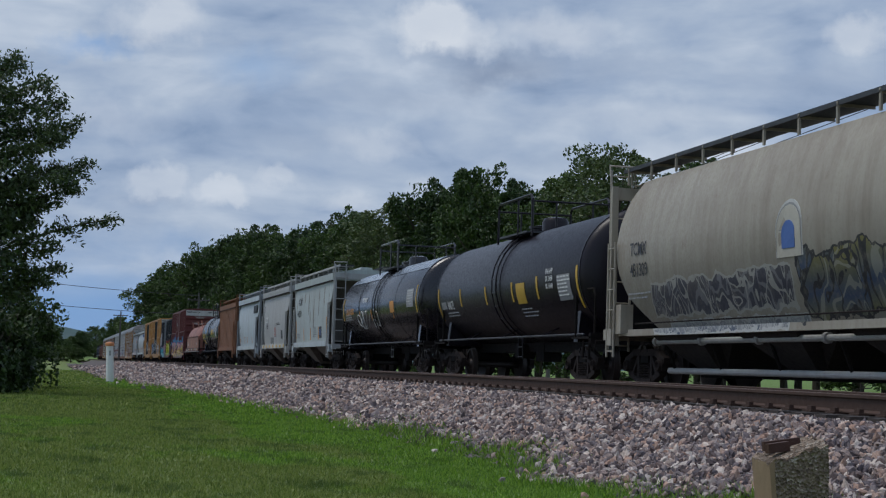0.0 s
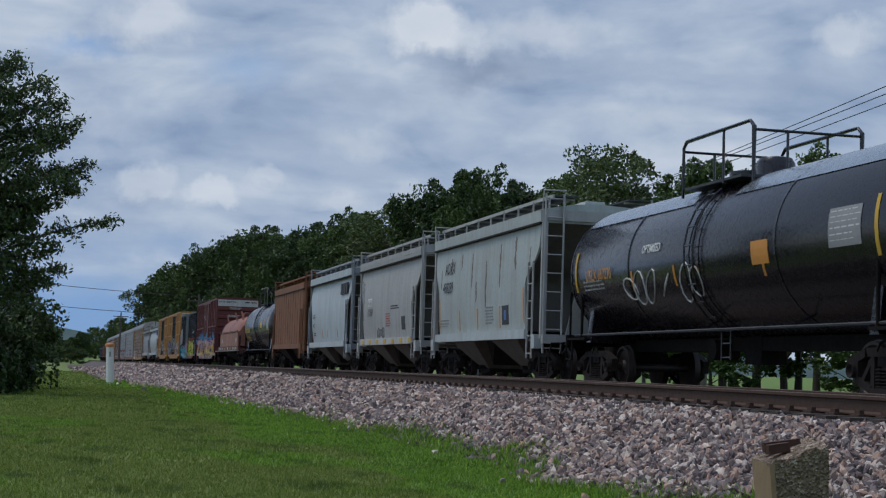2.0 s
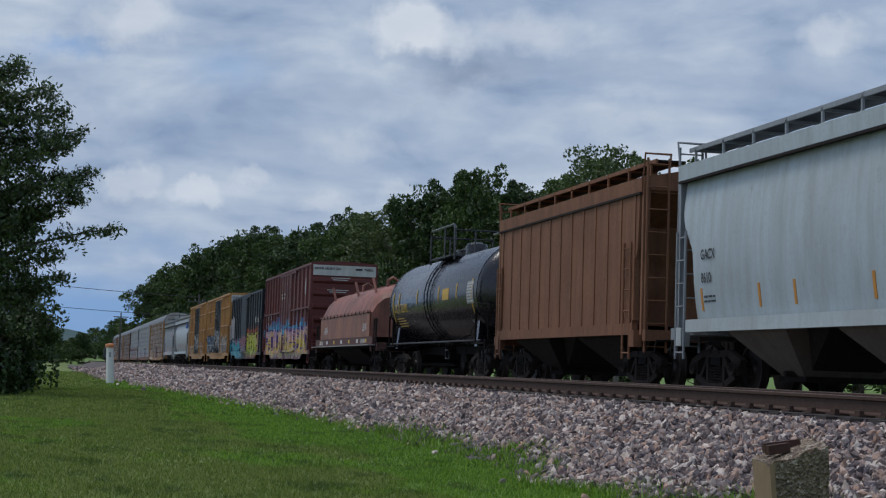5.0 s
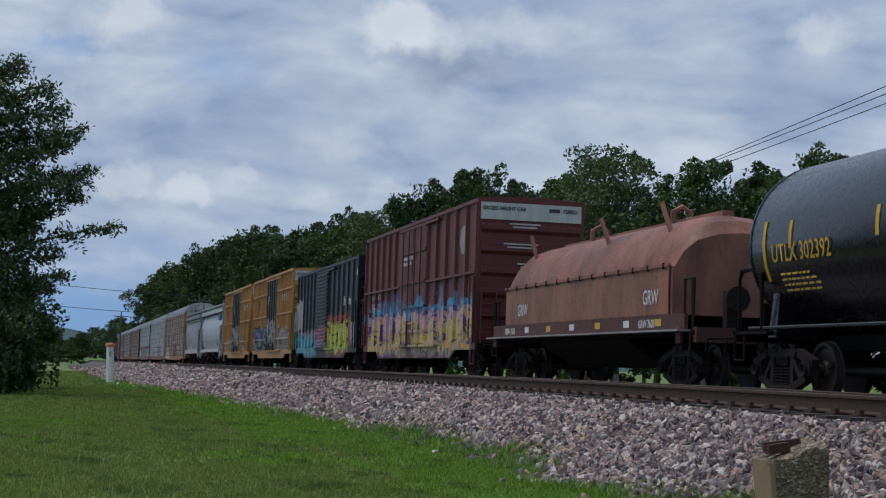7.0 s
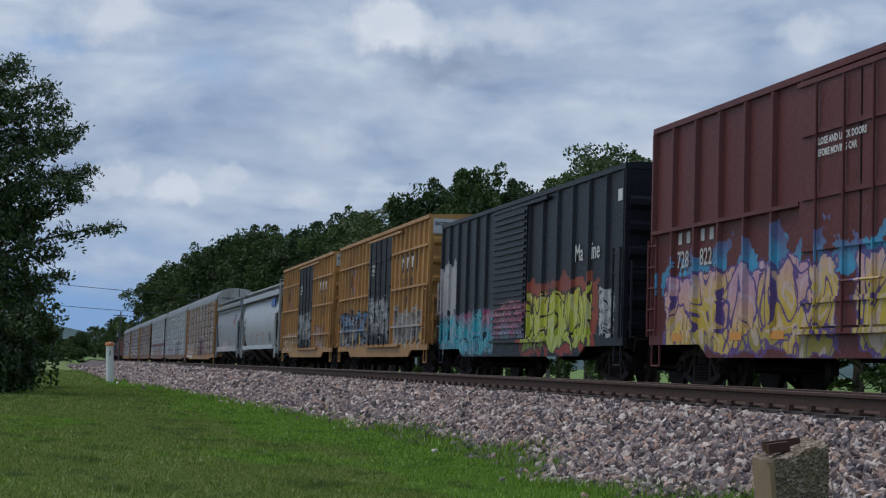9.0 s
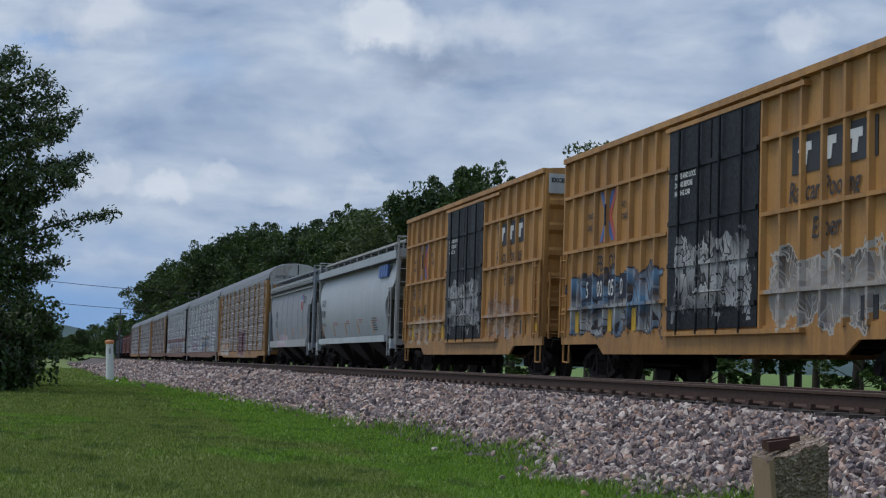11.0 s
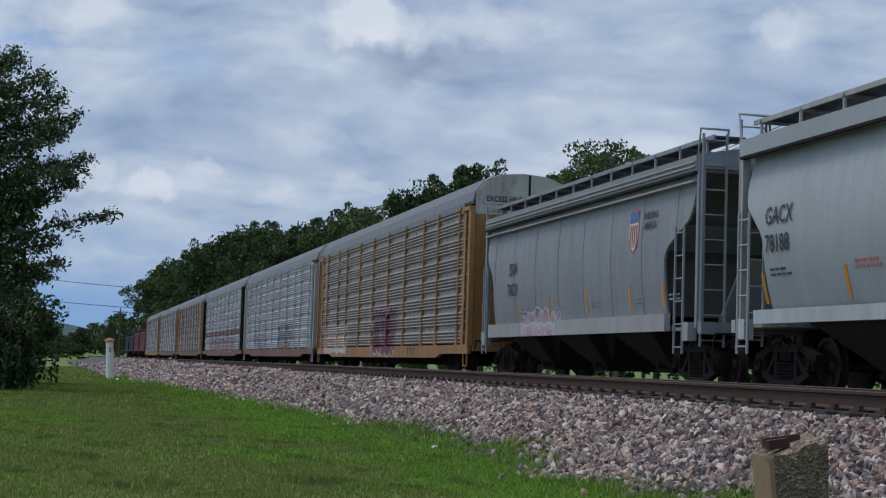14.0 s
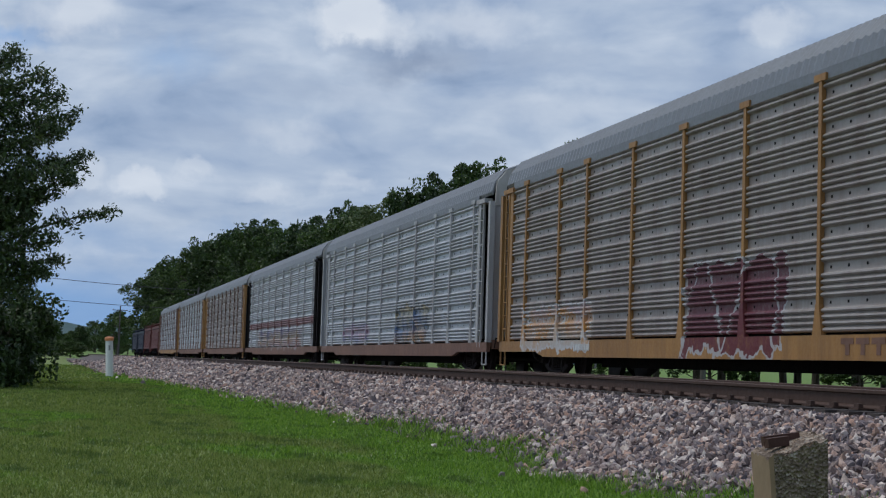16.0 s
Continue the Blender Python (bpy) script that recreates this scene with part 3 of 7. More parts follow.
def covered_hopper(q0, q1, label, mat, bays=2, round_side=0.0, eave=4.26, sill_mat=None, post_mat=None, ribs=0, seams=0, slant=1.25, knee=0.42, end_mat=None,
                   bay_mat=None, sill_z=(1.11, 1.33), walk_mat=None, half=1.52, chord=True, name="covered_hopper", cut=None, rear=0.5, lift=0.0, edge_mat=None):
    car, L = car_thing(name, label, "hopper car", q0, q1)
    post_mat, sill_mat, end_mat, bay_mat = post_mat or mat, sill_mat or mat, end_mat or mat, bay_mat or mat
    e = L / 2 - 0.95
    z0, z1 = sill_z[1], eave - (0.33 if chord else 0.0)
    surf = lambda z: -(half - round_side * ((z - (z0 + z1) / 2) / ((z1 - z0) / 2)) ** 2)
    # sides: a shell with slanting ends, knee at mid height
    rings = []
    rows = 18
    egg = cut is not None
    cut = cut or ((0, knee, knee + 0.08, knee + 0.27, knee + 0.36, 1), (slant, slant, slant - 0.10, 0.30, 0.14, 0.06))
    zk = z0 + knee * (z1 - z0)
    for i in range(rows + 1):
        z = z0 + (z1 - z0) * i / rows
        ins = float(np.interp((z - z0) / (z1 - z0), cut[0], cut[1]))
        ye, yr = e - 0.10 - ins, e - 0.10 - ins * rear
        x = -surf(z)
        c = 0.28 if round_side else 0.10
        if egg:
            rings.append([(x, -ye + c, z), (x, yr - c, z), (x - 0.3 * c, yr - 0.3 * c, z), (x - c, yr, z), (-x + c, yr, z), (-x + 0.3 * c, yr - 0.3 * c, z), (-x, yr - c, z),
                          (-x, -ye + c, z), (-x + 0.3 * c, -ye + 0.3 * c, z), (-x + c, -ye, z), (x - c, -ye, z), (x - 0.3 * c, -ye + 0.3 * c, z)])
        else:
            # side sheets stand out as wings past the recessed end walls
            rc = 0.95 * min(1.0, max(0.0, (1 - (z - z0) / (z1 - z0)) / 0.22))
            t = x - 0.05
            rings.append([(x, -ye, z), (x, yr, z), (t, yr, z), (t, yr - rc, z), (-t, yr - rc, z), (-t, yr, z), (-x, yr, z),
                          (-x, -ye, z), (-t, -ye, z), (-t, -ye + rc, z), (t, -ye + rc, z), (t, -ye, z)])
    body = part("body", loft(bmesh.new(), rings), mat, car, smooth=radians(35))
    # end walls take a darker grey-brown than the side sheets
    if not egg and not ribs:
        body.data.materials.append(M_ENDDARK)
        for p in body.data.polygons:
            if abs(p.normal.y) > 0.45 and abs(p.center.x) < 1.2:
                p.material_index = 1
    # roof, domed a little, with top chord
    hr, full = (half, half) if chord else (-surf(z1) - 0.02, half)
    half = hr
    prof = [(-half - 0.02, z1 - (0 if chord else 0.04)), (-half - 0.03, eave - 0.03), (-half + 0.05, eave), (-0.7, eave + 0.14), (0, eave + 0.17), (0.7, eave + 0.14), (half - 0.05, eave), (half + 0.03, eave - 0.03), (half + 0.02, z1 - (0 if chord else 0.04))]
    inset = 0.02 if chord else 0.5
    part("roof", sweep(prof, -e + inset, e - inset), mat, car)
    half = full
    # chord coloured dark for the shaded gap under the roof's fascia
    if chord:
        for s in (-1, 1):
            bm = bmesh.new()
            box(bm, s * half - 0.045, s * half + 0.045, -e + 0.04, e - 0.04, z1 - 0.035, z1 + 0.012)
            part("top_chord", bm, M_TRUCK, car)
    for s in (-1, 1):
        part("side_sill", B(s * half - 0.06, s * half + 0.06, -e + slant * 0.9, e - slant * rear * 0.9, sill_z[0], sill_z[1] + 0.01), sill_mat, car)
    if ribs:
        for k in range(ribs):
            y = -e + 0.4 + (2 * e - 0.8) * k / (ribs - 1)
            zz = z0 if abs(y) < e - slant - 0.1 else zk - (e - abs(y)) / slant * (zk - z0) + 0.15
            for s in (-1, 1):
                part("side_post", B(s * half - 0.02, s * half + 0.10, y - 0.045, y + 0.045, max(z0, zz), z1 + 0.1), mat, car)
    for k in range(seams):
        y = -e + 1.0 + (2 * e - 2.0) * k / (seams - 1)
        bm = bmesh.new()
        zz = z0 if abs(y) < e - slant - 0.1 else zk
        for i in range(6):
            a, b = zz + (z1 - zz) * i / 6, zz + (z1 - zz) * (i + 1) / 6
            xa, xb = surf(a), surf(b)
            loft(bm, [[(xa - 0.010, y - 0.018, a), (xa + 0.01, y - 0.018, a), (xa + 0.01, y + 0.018, a), (xa - 0.010, y + 0.018, a)],
                      [(xb - 0.010, y - 0.018, b), (xb + 0.01, y - 0.018, b), (xb + 0.01, y + 0.018, b), (xb - 0.010, y + 0.018, b)]])
        part("weld_seam", bm, mat, car)
    # running boards with brackets, hatch trough
    wm = walk_mat or M_GRATE
    for s in (-1, 1):
        part("running_board", B(s * 0.95 - 0.30, s * 0.95 + 0.30, -e - 0.1, e + 0.1, eave + 0.30 + lift, eave + 0.335 + lift), wm, car, "dark steel grating walkway")
        part("board_edge", B(s * 1.27 - 0.02, s * 1.27 + 0.02, -e - 0.1, e + 0.1, eave + 0.27 + lift, eave + 0.35 + lift), edge_mat or post_mat, car)
        n = 12 if L > 14 else 9
        for k in range(n):
            y = -e + 0.2 + (2 * e - 0.4) * k / (n - 1)
            bm = bmesh.new()
            beam(bm, s * 1.28 - 0.02, s * 1.28 + 0.02, (y, eave + 0.02), (y, eave + 0.33 + lift), 0.05)
            box(bm, min(s * 0.65, s * 1.3), max(s * 0.65, s * 1.3), y - 0.02, y + 0.02, eave + 0.25 + lift, eave + 0.30 + lift)
            part("bracket", bm, post_mat, car)
    part("hatch_trough", sweep([(-0.3, eave + 0.15), (-0.24, eave + 0.30), (0.24, eave + 0.30), (0.3, eave + 0.15)], -e + 0.5, e - 0.5), mat, car)
    # bays
    span = 2 * (e - slant)
    w = span / bays
    for k in range(bays):
        yc = -span / 2 + w * (k + 0.5)
        hw, bw = w / 2 - 0.05, 0.40
        ring = lambda hx, hy, z, o=0.0: [(-hx, yc - hy + o, z), (hx, yc - hy + o, z), (hx, yc + hy + o, z), (-hx, yc + hy + o, z)]
        bm = loft(bmesh.new(), [ring(half - 0.06, hw * 0.60, sill_z[0] + 0.05), ring(half - 0.12, hw * 0.56, sill_z[0] - 0.05), ring(0.72, bw, 0.36)])
        bay = part("hopper_bay", bm, bay_mat, car)
        # near-black colour holds the shade in the recess between bays
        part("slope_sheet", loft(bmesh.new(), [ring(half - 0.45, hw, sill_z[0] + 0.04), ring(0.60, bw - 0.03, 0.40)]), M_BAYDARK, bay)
        part("gate_pinion", rods([(-0.95, yc - 0.12, 0.40), (-0.6, yc - 0.12, 0.40)], 0.05, 8), M_TRUCK, bay)
        part("outlet_gate", B(-0.75, 0.75, yc - 0.5, yc + 0.5, 0.26, 0.36), M_DARK, bay)
    # ends
    for s in (-1, 1):
        bm = bmesh.new()
        box(bm, -half, half, s * (L / 2 - 0.75) - 0.08, s * (L / 2 - 0.75) + 0.08, 0.98, 1.20)
        box(bm, -half + 0.1, half - 0.1, min(s * (e - slant), s * (L / 2 - 0.7)), max(s * (e - slant), s * (L / 2 - 0.7)), 1.06, 1.12)
        part("end_platform", bm, post_mat, car)
        for x in (-half + 0.08, half - 0.08):
            part("end_post", B(x - 0.07, x + 0.07, s * (e - 0.02) - 0.05, s * (e - 0.02) + 0.05, 1.1, eave), post_mat, car)
        bm = bmesh.new()
        loft(bm, [[(-0.5, s * (e - slant), 1.1), (0.5, s * (e - slant), 1.1), (0.5, s * (e - slant + 0.1), 1.1), (-0.5, s * (e - slant + 0.1), 1.1)],
                  [(-0.5, s * (e - 0.25), zk), (0.5, s * (e - 0.25), zk), (0.5, s * (e - 0.15), zk), (-0.5, s * (e - 0.15), zk)]])
        part("slope_stiffener", bm, end_mat, car)
        part("end_header", B(-half + 0.1, half - 0.1, s * e - 0.05, s * e + 0.05, eave - 0.28, eave - 0.02), post_mat, car)
        ladder(car, -half + 0.05, s * (e + 0.12), 0.75, eave + 0.36, 0.46, "x", post_mat, 9)
        ladder(car, -half - 0.05, s * (e - 0.48), 0.62, 3.0, 0.40, "y", post_mat, 6)
        part("grab_rail", rods([(-half, s * e, eave), (-half, s * (e + 0.1), eave + 0.75 - 0.3), (-half + 0.55, s * (e + 0.1), eave + 0.45), (-half + 0.55, s * e, eave)], 0.02, 5), post_mat, car)
        part("jacking_pad", B(-half - 0.08, -half + 0.1, s * (e - 0.28) - 0.12, s * (e - 0.28) + 0.12, 0.86, 1.2), sill_mat, car)
    cyl = rod(bmesh.new(), (-0.7, e - 0.6, 1.42), (-0.1, e - 0.6, 1.42), 0.17, 14)
    part("brake_cylinder", cyl, M_DARK, car)
    running_gear(car, L, L / 2 - 1.85)
    return car, surf, e


# ---- tank cars ----


def tank_car(q0, q1, label, mat, R=1.5, zc=2.58, stripe=None, band=True, seams=(), name="tank_car", bulge=0.42):
    car, L = car_thing(name, label, "tank car", q0, q1)
    e = L / 2 - 0.9
    n = 40
    prof = [(-e, 0.15)]
    for k in range(1, 9):
        a = k / 8 * math.pi / 2
        prof.append((-e + bulge * (1 - math.cos(a)), 0.15 + (R - 0.15) * math.sin(a)))
    prof += [(-x, r) for x, r in prof[::-1]]
    rings = [[(r * math.cos(k * math.tau / n), y, zc + r * math.sin(k * math.tau / n)) for k in range(n)] for y, r in prof]
    part("tank", loft(bmesh.new(), rings), mat, car, smooth=radians(50))
    ring = lambda y, r: [(r * math.cos(k * math.tau / n), y, zc + r * math.sin(k * math.tau / n)) for k in range(n)]
    for y, w in list(seams) + ([(-0.22, 0.05), (0.22, 0.05)] if band else []):
        part("shell_band", loft(bmesh.new(), [ring(y - w, R - 0.01), ring(y - w, R + 0.013), ring(y + w, R + 0.013), ring(y + w, R - 0.01)]), mat, car)
    for s in (-1, 1):
        part("head_ring", loft(bmesh.new(), [ring(s * (e - bulge) - 0.02, R - 0.01), ring(s * (e - bulge) - 0.02, R + 0.010), ring(s * (e - bulge) + 0.02, R + 0.010), ring(s * (e - bulge) + 0.02, R - 0.01)]), mat, car)
    surf = lambda z: -math.sqrt(max(0.01, R * R - (z - zc) ** 2))
    top = zc + R
    # fittings on top
    dome = part("valve_housing", wheel_z(0, -0.3, [(0.36, top - 0.08), (0.36, top + 0.22), (0.30, top + 0.32), (0.1, top + 0.36)]), mat, car, smooth=radians(40))
    part("manway", wheel_z(0, 0.9, [(0.32, top - 0.08), (0.32, top + 0.12), (0.36, top + 0.13), (0.36, top + 0.2), (0.05, top + 0.24)]), mat, car, smooth=radians(40))
    part("platform", B(-1.05, 1.05, -1.1, 1.5, top - 0.16, top - 0.11), M_GRATE, car)
    rl = bmesh.new()
    for s in (-1, 1):
        x = s * 1.05
        rods([(x, -1.6, top - 0.3), (x, -1.6, top + 0.68), (x, -1.45, top + 0.80), (x, 1.45, top + 0.80), (x, 1.6, top + 0.68), (x, 1.6, top - 0.3)], 0.032, 6, rl)
        rods([(x, -0.3, top - 0.2), (x, -0.3, top + 0.8)], 0.026, 6, rl)
    for y in (-1.6, 1.6):
        rods([(-1.05, y, top + 0.62), (1.05, y, top + 0.62)], 0.026, 6, rl)
        rods([(-0.4, y, top - 0.05), (-0.4, y, top + 0.62)], 0.026, 6, rl)
    part("safety_railing", rl, mat, car)
    # ladder over the shell
    for s in (-1, 1):
        bm = bmesh.new()
        for y in (-0.2, 0.2):
            pts = [(s * (R + 0.10) * math.cos(a), y, zc + (R + 0.10) * math.sin(a)) for a in [radians(d) for d in range(-60, 71, 13)]]
            rods([(pts[0][0], y, 0.62)] + pts, 0.020, 5, bm)
        for d in range(-60, 71, 13):
            a = radians(d)
            rod(bm, (s * (R + 0.10) * math.cos(a), -0.2, zc + (R + 0.10) * math.sin(a)), (s * (R + 0.10) * math.cos(a), 0.2, zc + (R + 0.10) * math.sin(a)), 0.016, 5)
        for z in (0.66, 0.92, 1.15):
            rod(bm, (s * 0.80, -0.2, z), (s * 0.80, 0.2, z), 0.016, 5)
        part("ladder", bm, mat, car)
        # long side rail at deck level
        part("side_rail", rods([(s * 1.36, -e + 0.4, 1.14), (s * 1.36, e - 0.4, 1.14)], 0.028, 6), M_GRATE, car)
        for y in (-e * 0.5, 0, e * 0.5):
            part("rail_bracket", rods([(s * 1.36, y, 1.14), (s * 0.9, y, zc - R * 0.8)], 0.022, 5), mat, car)
    tc = L / 2 - 2.05
    for s in (-1, 1):
        bm = bmesh.new()
        loft(bm, [[(-1.3, s * tc - 0.14, 0.98), (1.3, s * tc - 0.14, 0.98), (1.3, s * tc + 0.14, 0.98), (-1.3, s * tc + 0.14, 0.98)],
                  [(-1.22, s * tc - 0.12, 1.72), (1.22, s * tc - 0.12, 1.72), (1.22, s * tc + 0.12, 1.72), (-1.22, s * tc + 0.12, 1.72)]])
        part("bolster_saddle", bm, mat, car)
        bm = bmesh.new()
        box(bm, -1.4, 1.4, min(s * tc, s * (L / 2 - 0.72)), max(s * tc, s * (L / 2 - 0.72)), 1.04, 1.09)
        box(bm, -1.4, 1.4, s * (L / 2 - 0.78) - 0.06, s * (L / 2 - 0.78) + 0.06, 0.92, 1.16)
        part("end_platform", bm, M_DARK, car)
        part("hand_rail", rods([(-1.38, s * (tc + 0.25), 1.05), (-1.38, s * (tc + 0.25), 2.05), (-1.36, s * (tc + 0.4), 2.15), (-1.3, s * (L / 2 - 0.85), 2.15), (-1.3, s * (L / 2 - 0.75), 2.0), (-1.3, s * (L / 2 - 0.75), 1.05)], 0.028, 6), M_DARK, car)
        part("head_shield", B(-0.9, 0.9, s * (e + 0.03) - 0.02, s * (e + 0.03) + 0.02, 1.1, 1.6), M_DARK, car)
        stirrup(car, -1.4, s * (L / 2 - 1.0), 1.02, M_DARK)
    bm = bmesh.new()
    wheel_rings(bm, [(-0.25, 0.1), (-0.25, 0.2), (0.25, 0.2), (0.25, 0.1)], n=14, c=(-0.3, 1.2, 0.82))
    part("air_reservoir", bm, M_DARK, car)
    part("bottom_outlet", B(-0.25, 0.25, -0.35, 0.35, 0.55, zc - R + 0.05), M_DARK, car)
    running_gear(car, L, tc)
    return car, surf, e


def wheel_z(x, y, prof, n=20):
    """A turned solid with an upright axis, from (radius, height)."""
    return loft(bmesh.new(), [[(x + r * math.cos(k * math.tau / n), y + r * math.sin(k * math.tau / n), z) for k in range(n)] for r, z in prof])


# ---- box cars ----


def box_car(q0, q1, label, mat, top=5.15, low=0.66, posts=(5, 6), door=(-1.4, 1.7), door_mat=None, belts=(3.1,), louvre=False, cap=None, half=1.5, name="box_car", end_mat=None, proud=0.09, roof_mat=None):
    car, L = car_thing(name, label, "box car", q0, q1)
    e = L / 2 - 0.78
    door_mat, end_mat = door_mat or mat, end_mat or mat
    part("body", B(-half, half, -e, e, 1.0, top - 0.1), mat, car)
    part("roof", sweep([(-half - 0.06, top - 0.14), (-half - 0.06, top - 0.03), (-half + 0.1, top), (0, top + 0.07), (half - 0.1, top), (half + 0.06, top - 0.03), (half + 0.06, top - 0.14)], -e - 0.02, e + 0.02), roof_mat or cap or mat, car)
    surf = lambda z: -(half + 0.004)
    for s in (-1, 1):
        part("side_sill", sweep_yz([(-e, 1.0), (-e, 0.86), (-e + 2.4, 0.86), (-e + 2.8, low), (e - 2.8, low), (e - 2.4, 0.86), (e, 0.86), (e, 1.0), (e, 1.12), (-e, 1.12)], s * (half + 0.02) - 0.025, s * (half + 0.02) + 0.025), mat, car)
        for a, b, n in ((-e, door[0], posts[0]), (door[1], e, posts[1])):
            for k in range(n + 1):
                y = a + (b - a) * k / n
                y = min(max(y, -e + 0.07), e - 0.07)
                bm = bmesh.new()
                loft(bm, [[(s * half, y - 0.075, z), (s * (half + proud), y - 0.035, z), (s * (half + proud), y + 0.035, z), (s * half, y + 0.075, z)] for z in (1.06, top - 0.16)])
                part("side_post", bm, mat, car)
            for z in belts:
                part("belt_rail", B(min(s * half, s * (half + proud + 0.012)), max(s * half, s * (half + proud + 0.012)), a + 0.06, b - 0.06, z - 0.035, z + 0.035), mat, car)
        # door
        x0, x1 = s * (half + 0.02), s * (half + 0.10)
        d = part("door", B(min(x0, x1), max(x0, x1), door[0] + 0.05, door[1] - 0.05, 1.1, top - 0.28), door_mat, car)
        if louvre:
            for k in range(20):
                z = 1.2 + (top - 1.65) * k / 19
                part("louvre", sweep_yz([(door[0] + 0.12, z), (door[1] - 0.12, z), (door[1] - 0.12, z + 0.07), (door[0] + 0.12, z + 0.07)], min(x1, x1 + s * 0.05), max(x1, x1 + s * 0.05)), door_mat, d)
        else:
            w = door[1] - door[0]
            for k in range(4):
                y = door[0] + w * (0.16 + 0.227 * k)
                part("lock_rod", rods([(x1 + s * 0.05, y, 1.0), (x1 + s * 0.05, y, top - 0.3)], 0.025, 6), door_mat, d)
            for z in (1.5, 2.3, 3.1, 4.1):
                part("door_rib", B(min(x1, x1 + s * 0.035), max(x1, x1 + s * 0.035), door[0] + 0.08, door[1] - 0.08, z - 0.04, z + 0.04), door_mat, d)
            part("door_gap", B(min(x1, x1 + s * 0.008), max(x1, x1 + s * 0.008), (door[0] + door[1]) / 2 - 0.02, (door[0] + door[1]) / 2 + 0.02, 1.1, top - 0.3), M_DARK, d)
            part("door_handle", rods([(x1 + s * 0.08, door[0] + 0.3 * w, 1.75), (x1 + s * 0.08, door[0] + 0.62 * w, 1.75)], 0.025, 5), door_mat, d)
        part("door_track", B(min(s * half, s * (half + 0.15)), max(s * half, s * (half + 0.15)), door[0] - 1.6, door[1] + 0.1, 0.98, 1.06), mat, car)
        part("top_track", B(min(s * half, s * (half + 0.13)), max(s * half, s * (half + 0.13)), door[0] - 1.6, door[1] + 0.1, top - 0.28, top - 0.2), mat, car)
        for b in (-1, 1):
            ladder(car, s * (half + 0.12), b * (e - 0.02) - (0.42 if b > 0 else 0), 1.02, 2.9, 0.42, "y", mat, 5)
            stirrup(car, s * (half + 0.04), b * (e - 0.3), 0.88, mat)
    for b in (-1, 1):
        for k in range(6):
            z = 1.2 + (top - 2.1) * k / 5
            bm = bmesh.new()
            loft(bm, [[(x, b * e, z + 0.20), (x, b * (e + 0.10), z + 0.12), (x, b * (e + 0.10), z + 0.0), (x, b * e, z - 0.10)] for x in (-half + 0.05, half - 0.05)])
            part("end_rib", bm, end_mat, car)
        for s in (-1, 1):
            part("corner_post", B(s * half - 0.05, s * half + 0.05, b * e - 0.05, b * (e + 0.035) + 0.0, 0.86, top - 0.12) if b > 0 else B(s * half - 0.05, s * half + 0.05, -e - 0.035, -e + 0.05, 0.86, top - 0.12), mat, car)
        ladder(car, -half + 0.08, b * (e + 0.14), 1.02, 2.6, 0.42, "x", mat, 5)
        if cap:
            part("end_panel", B(-half + 0.02, half - 0.02, min(b * e, b * (e + 0.05)), max(b * e, b * (e + 0.05)), top - 0.62, top - 0.14), cap, car, "white band across the end's top")
        part("end_sill", B(-half, half, b * (e + 0.02) - 0.08, b * (e + 0.02) + 0.08, 0.8, 1.06), M_DARK, car)
        part("crossover_step", B(-half + 0.1, half - 0.1, b * (e + 0.2) - 0.14, b * (e + 0.2) + 0.14, 1.02, 1.06), M_DARK, car)
    for y in (-2.2, -0.6, 1.2, 2.6):
        part("cross_bearer", B(-half + 0.02, half - 0.02, y - 0.07, y + 0.07, 0.72, 1.0), M_DARK, car)
    part("brake_cylinder", rod(bmesh.new(), (-0.75, 0.3, 0.75), (-0.75, 1.0, 0.75), 0.16, 12), M_DARK, car)
    running_gear(car, L, L / 2 - 2.35)
    return car, surf, e


def sweep_yz(prof, x0, x1, bm=None):
    return loft(bm or bmesh.new(), [[(x, y, z) for y, z in prof] for x in (x0, x1)])


# ---- coil car ----


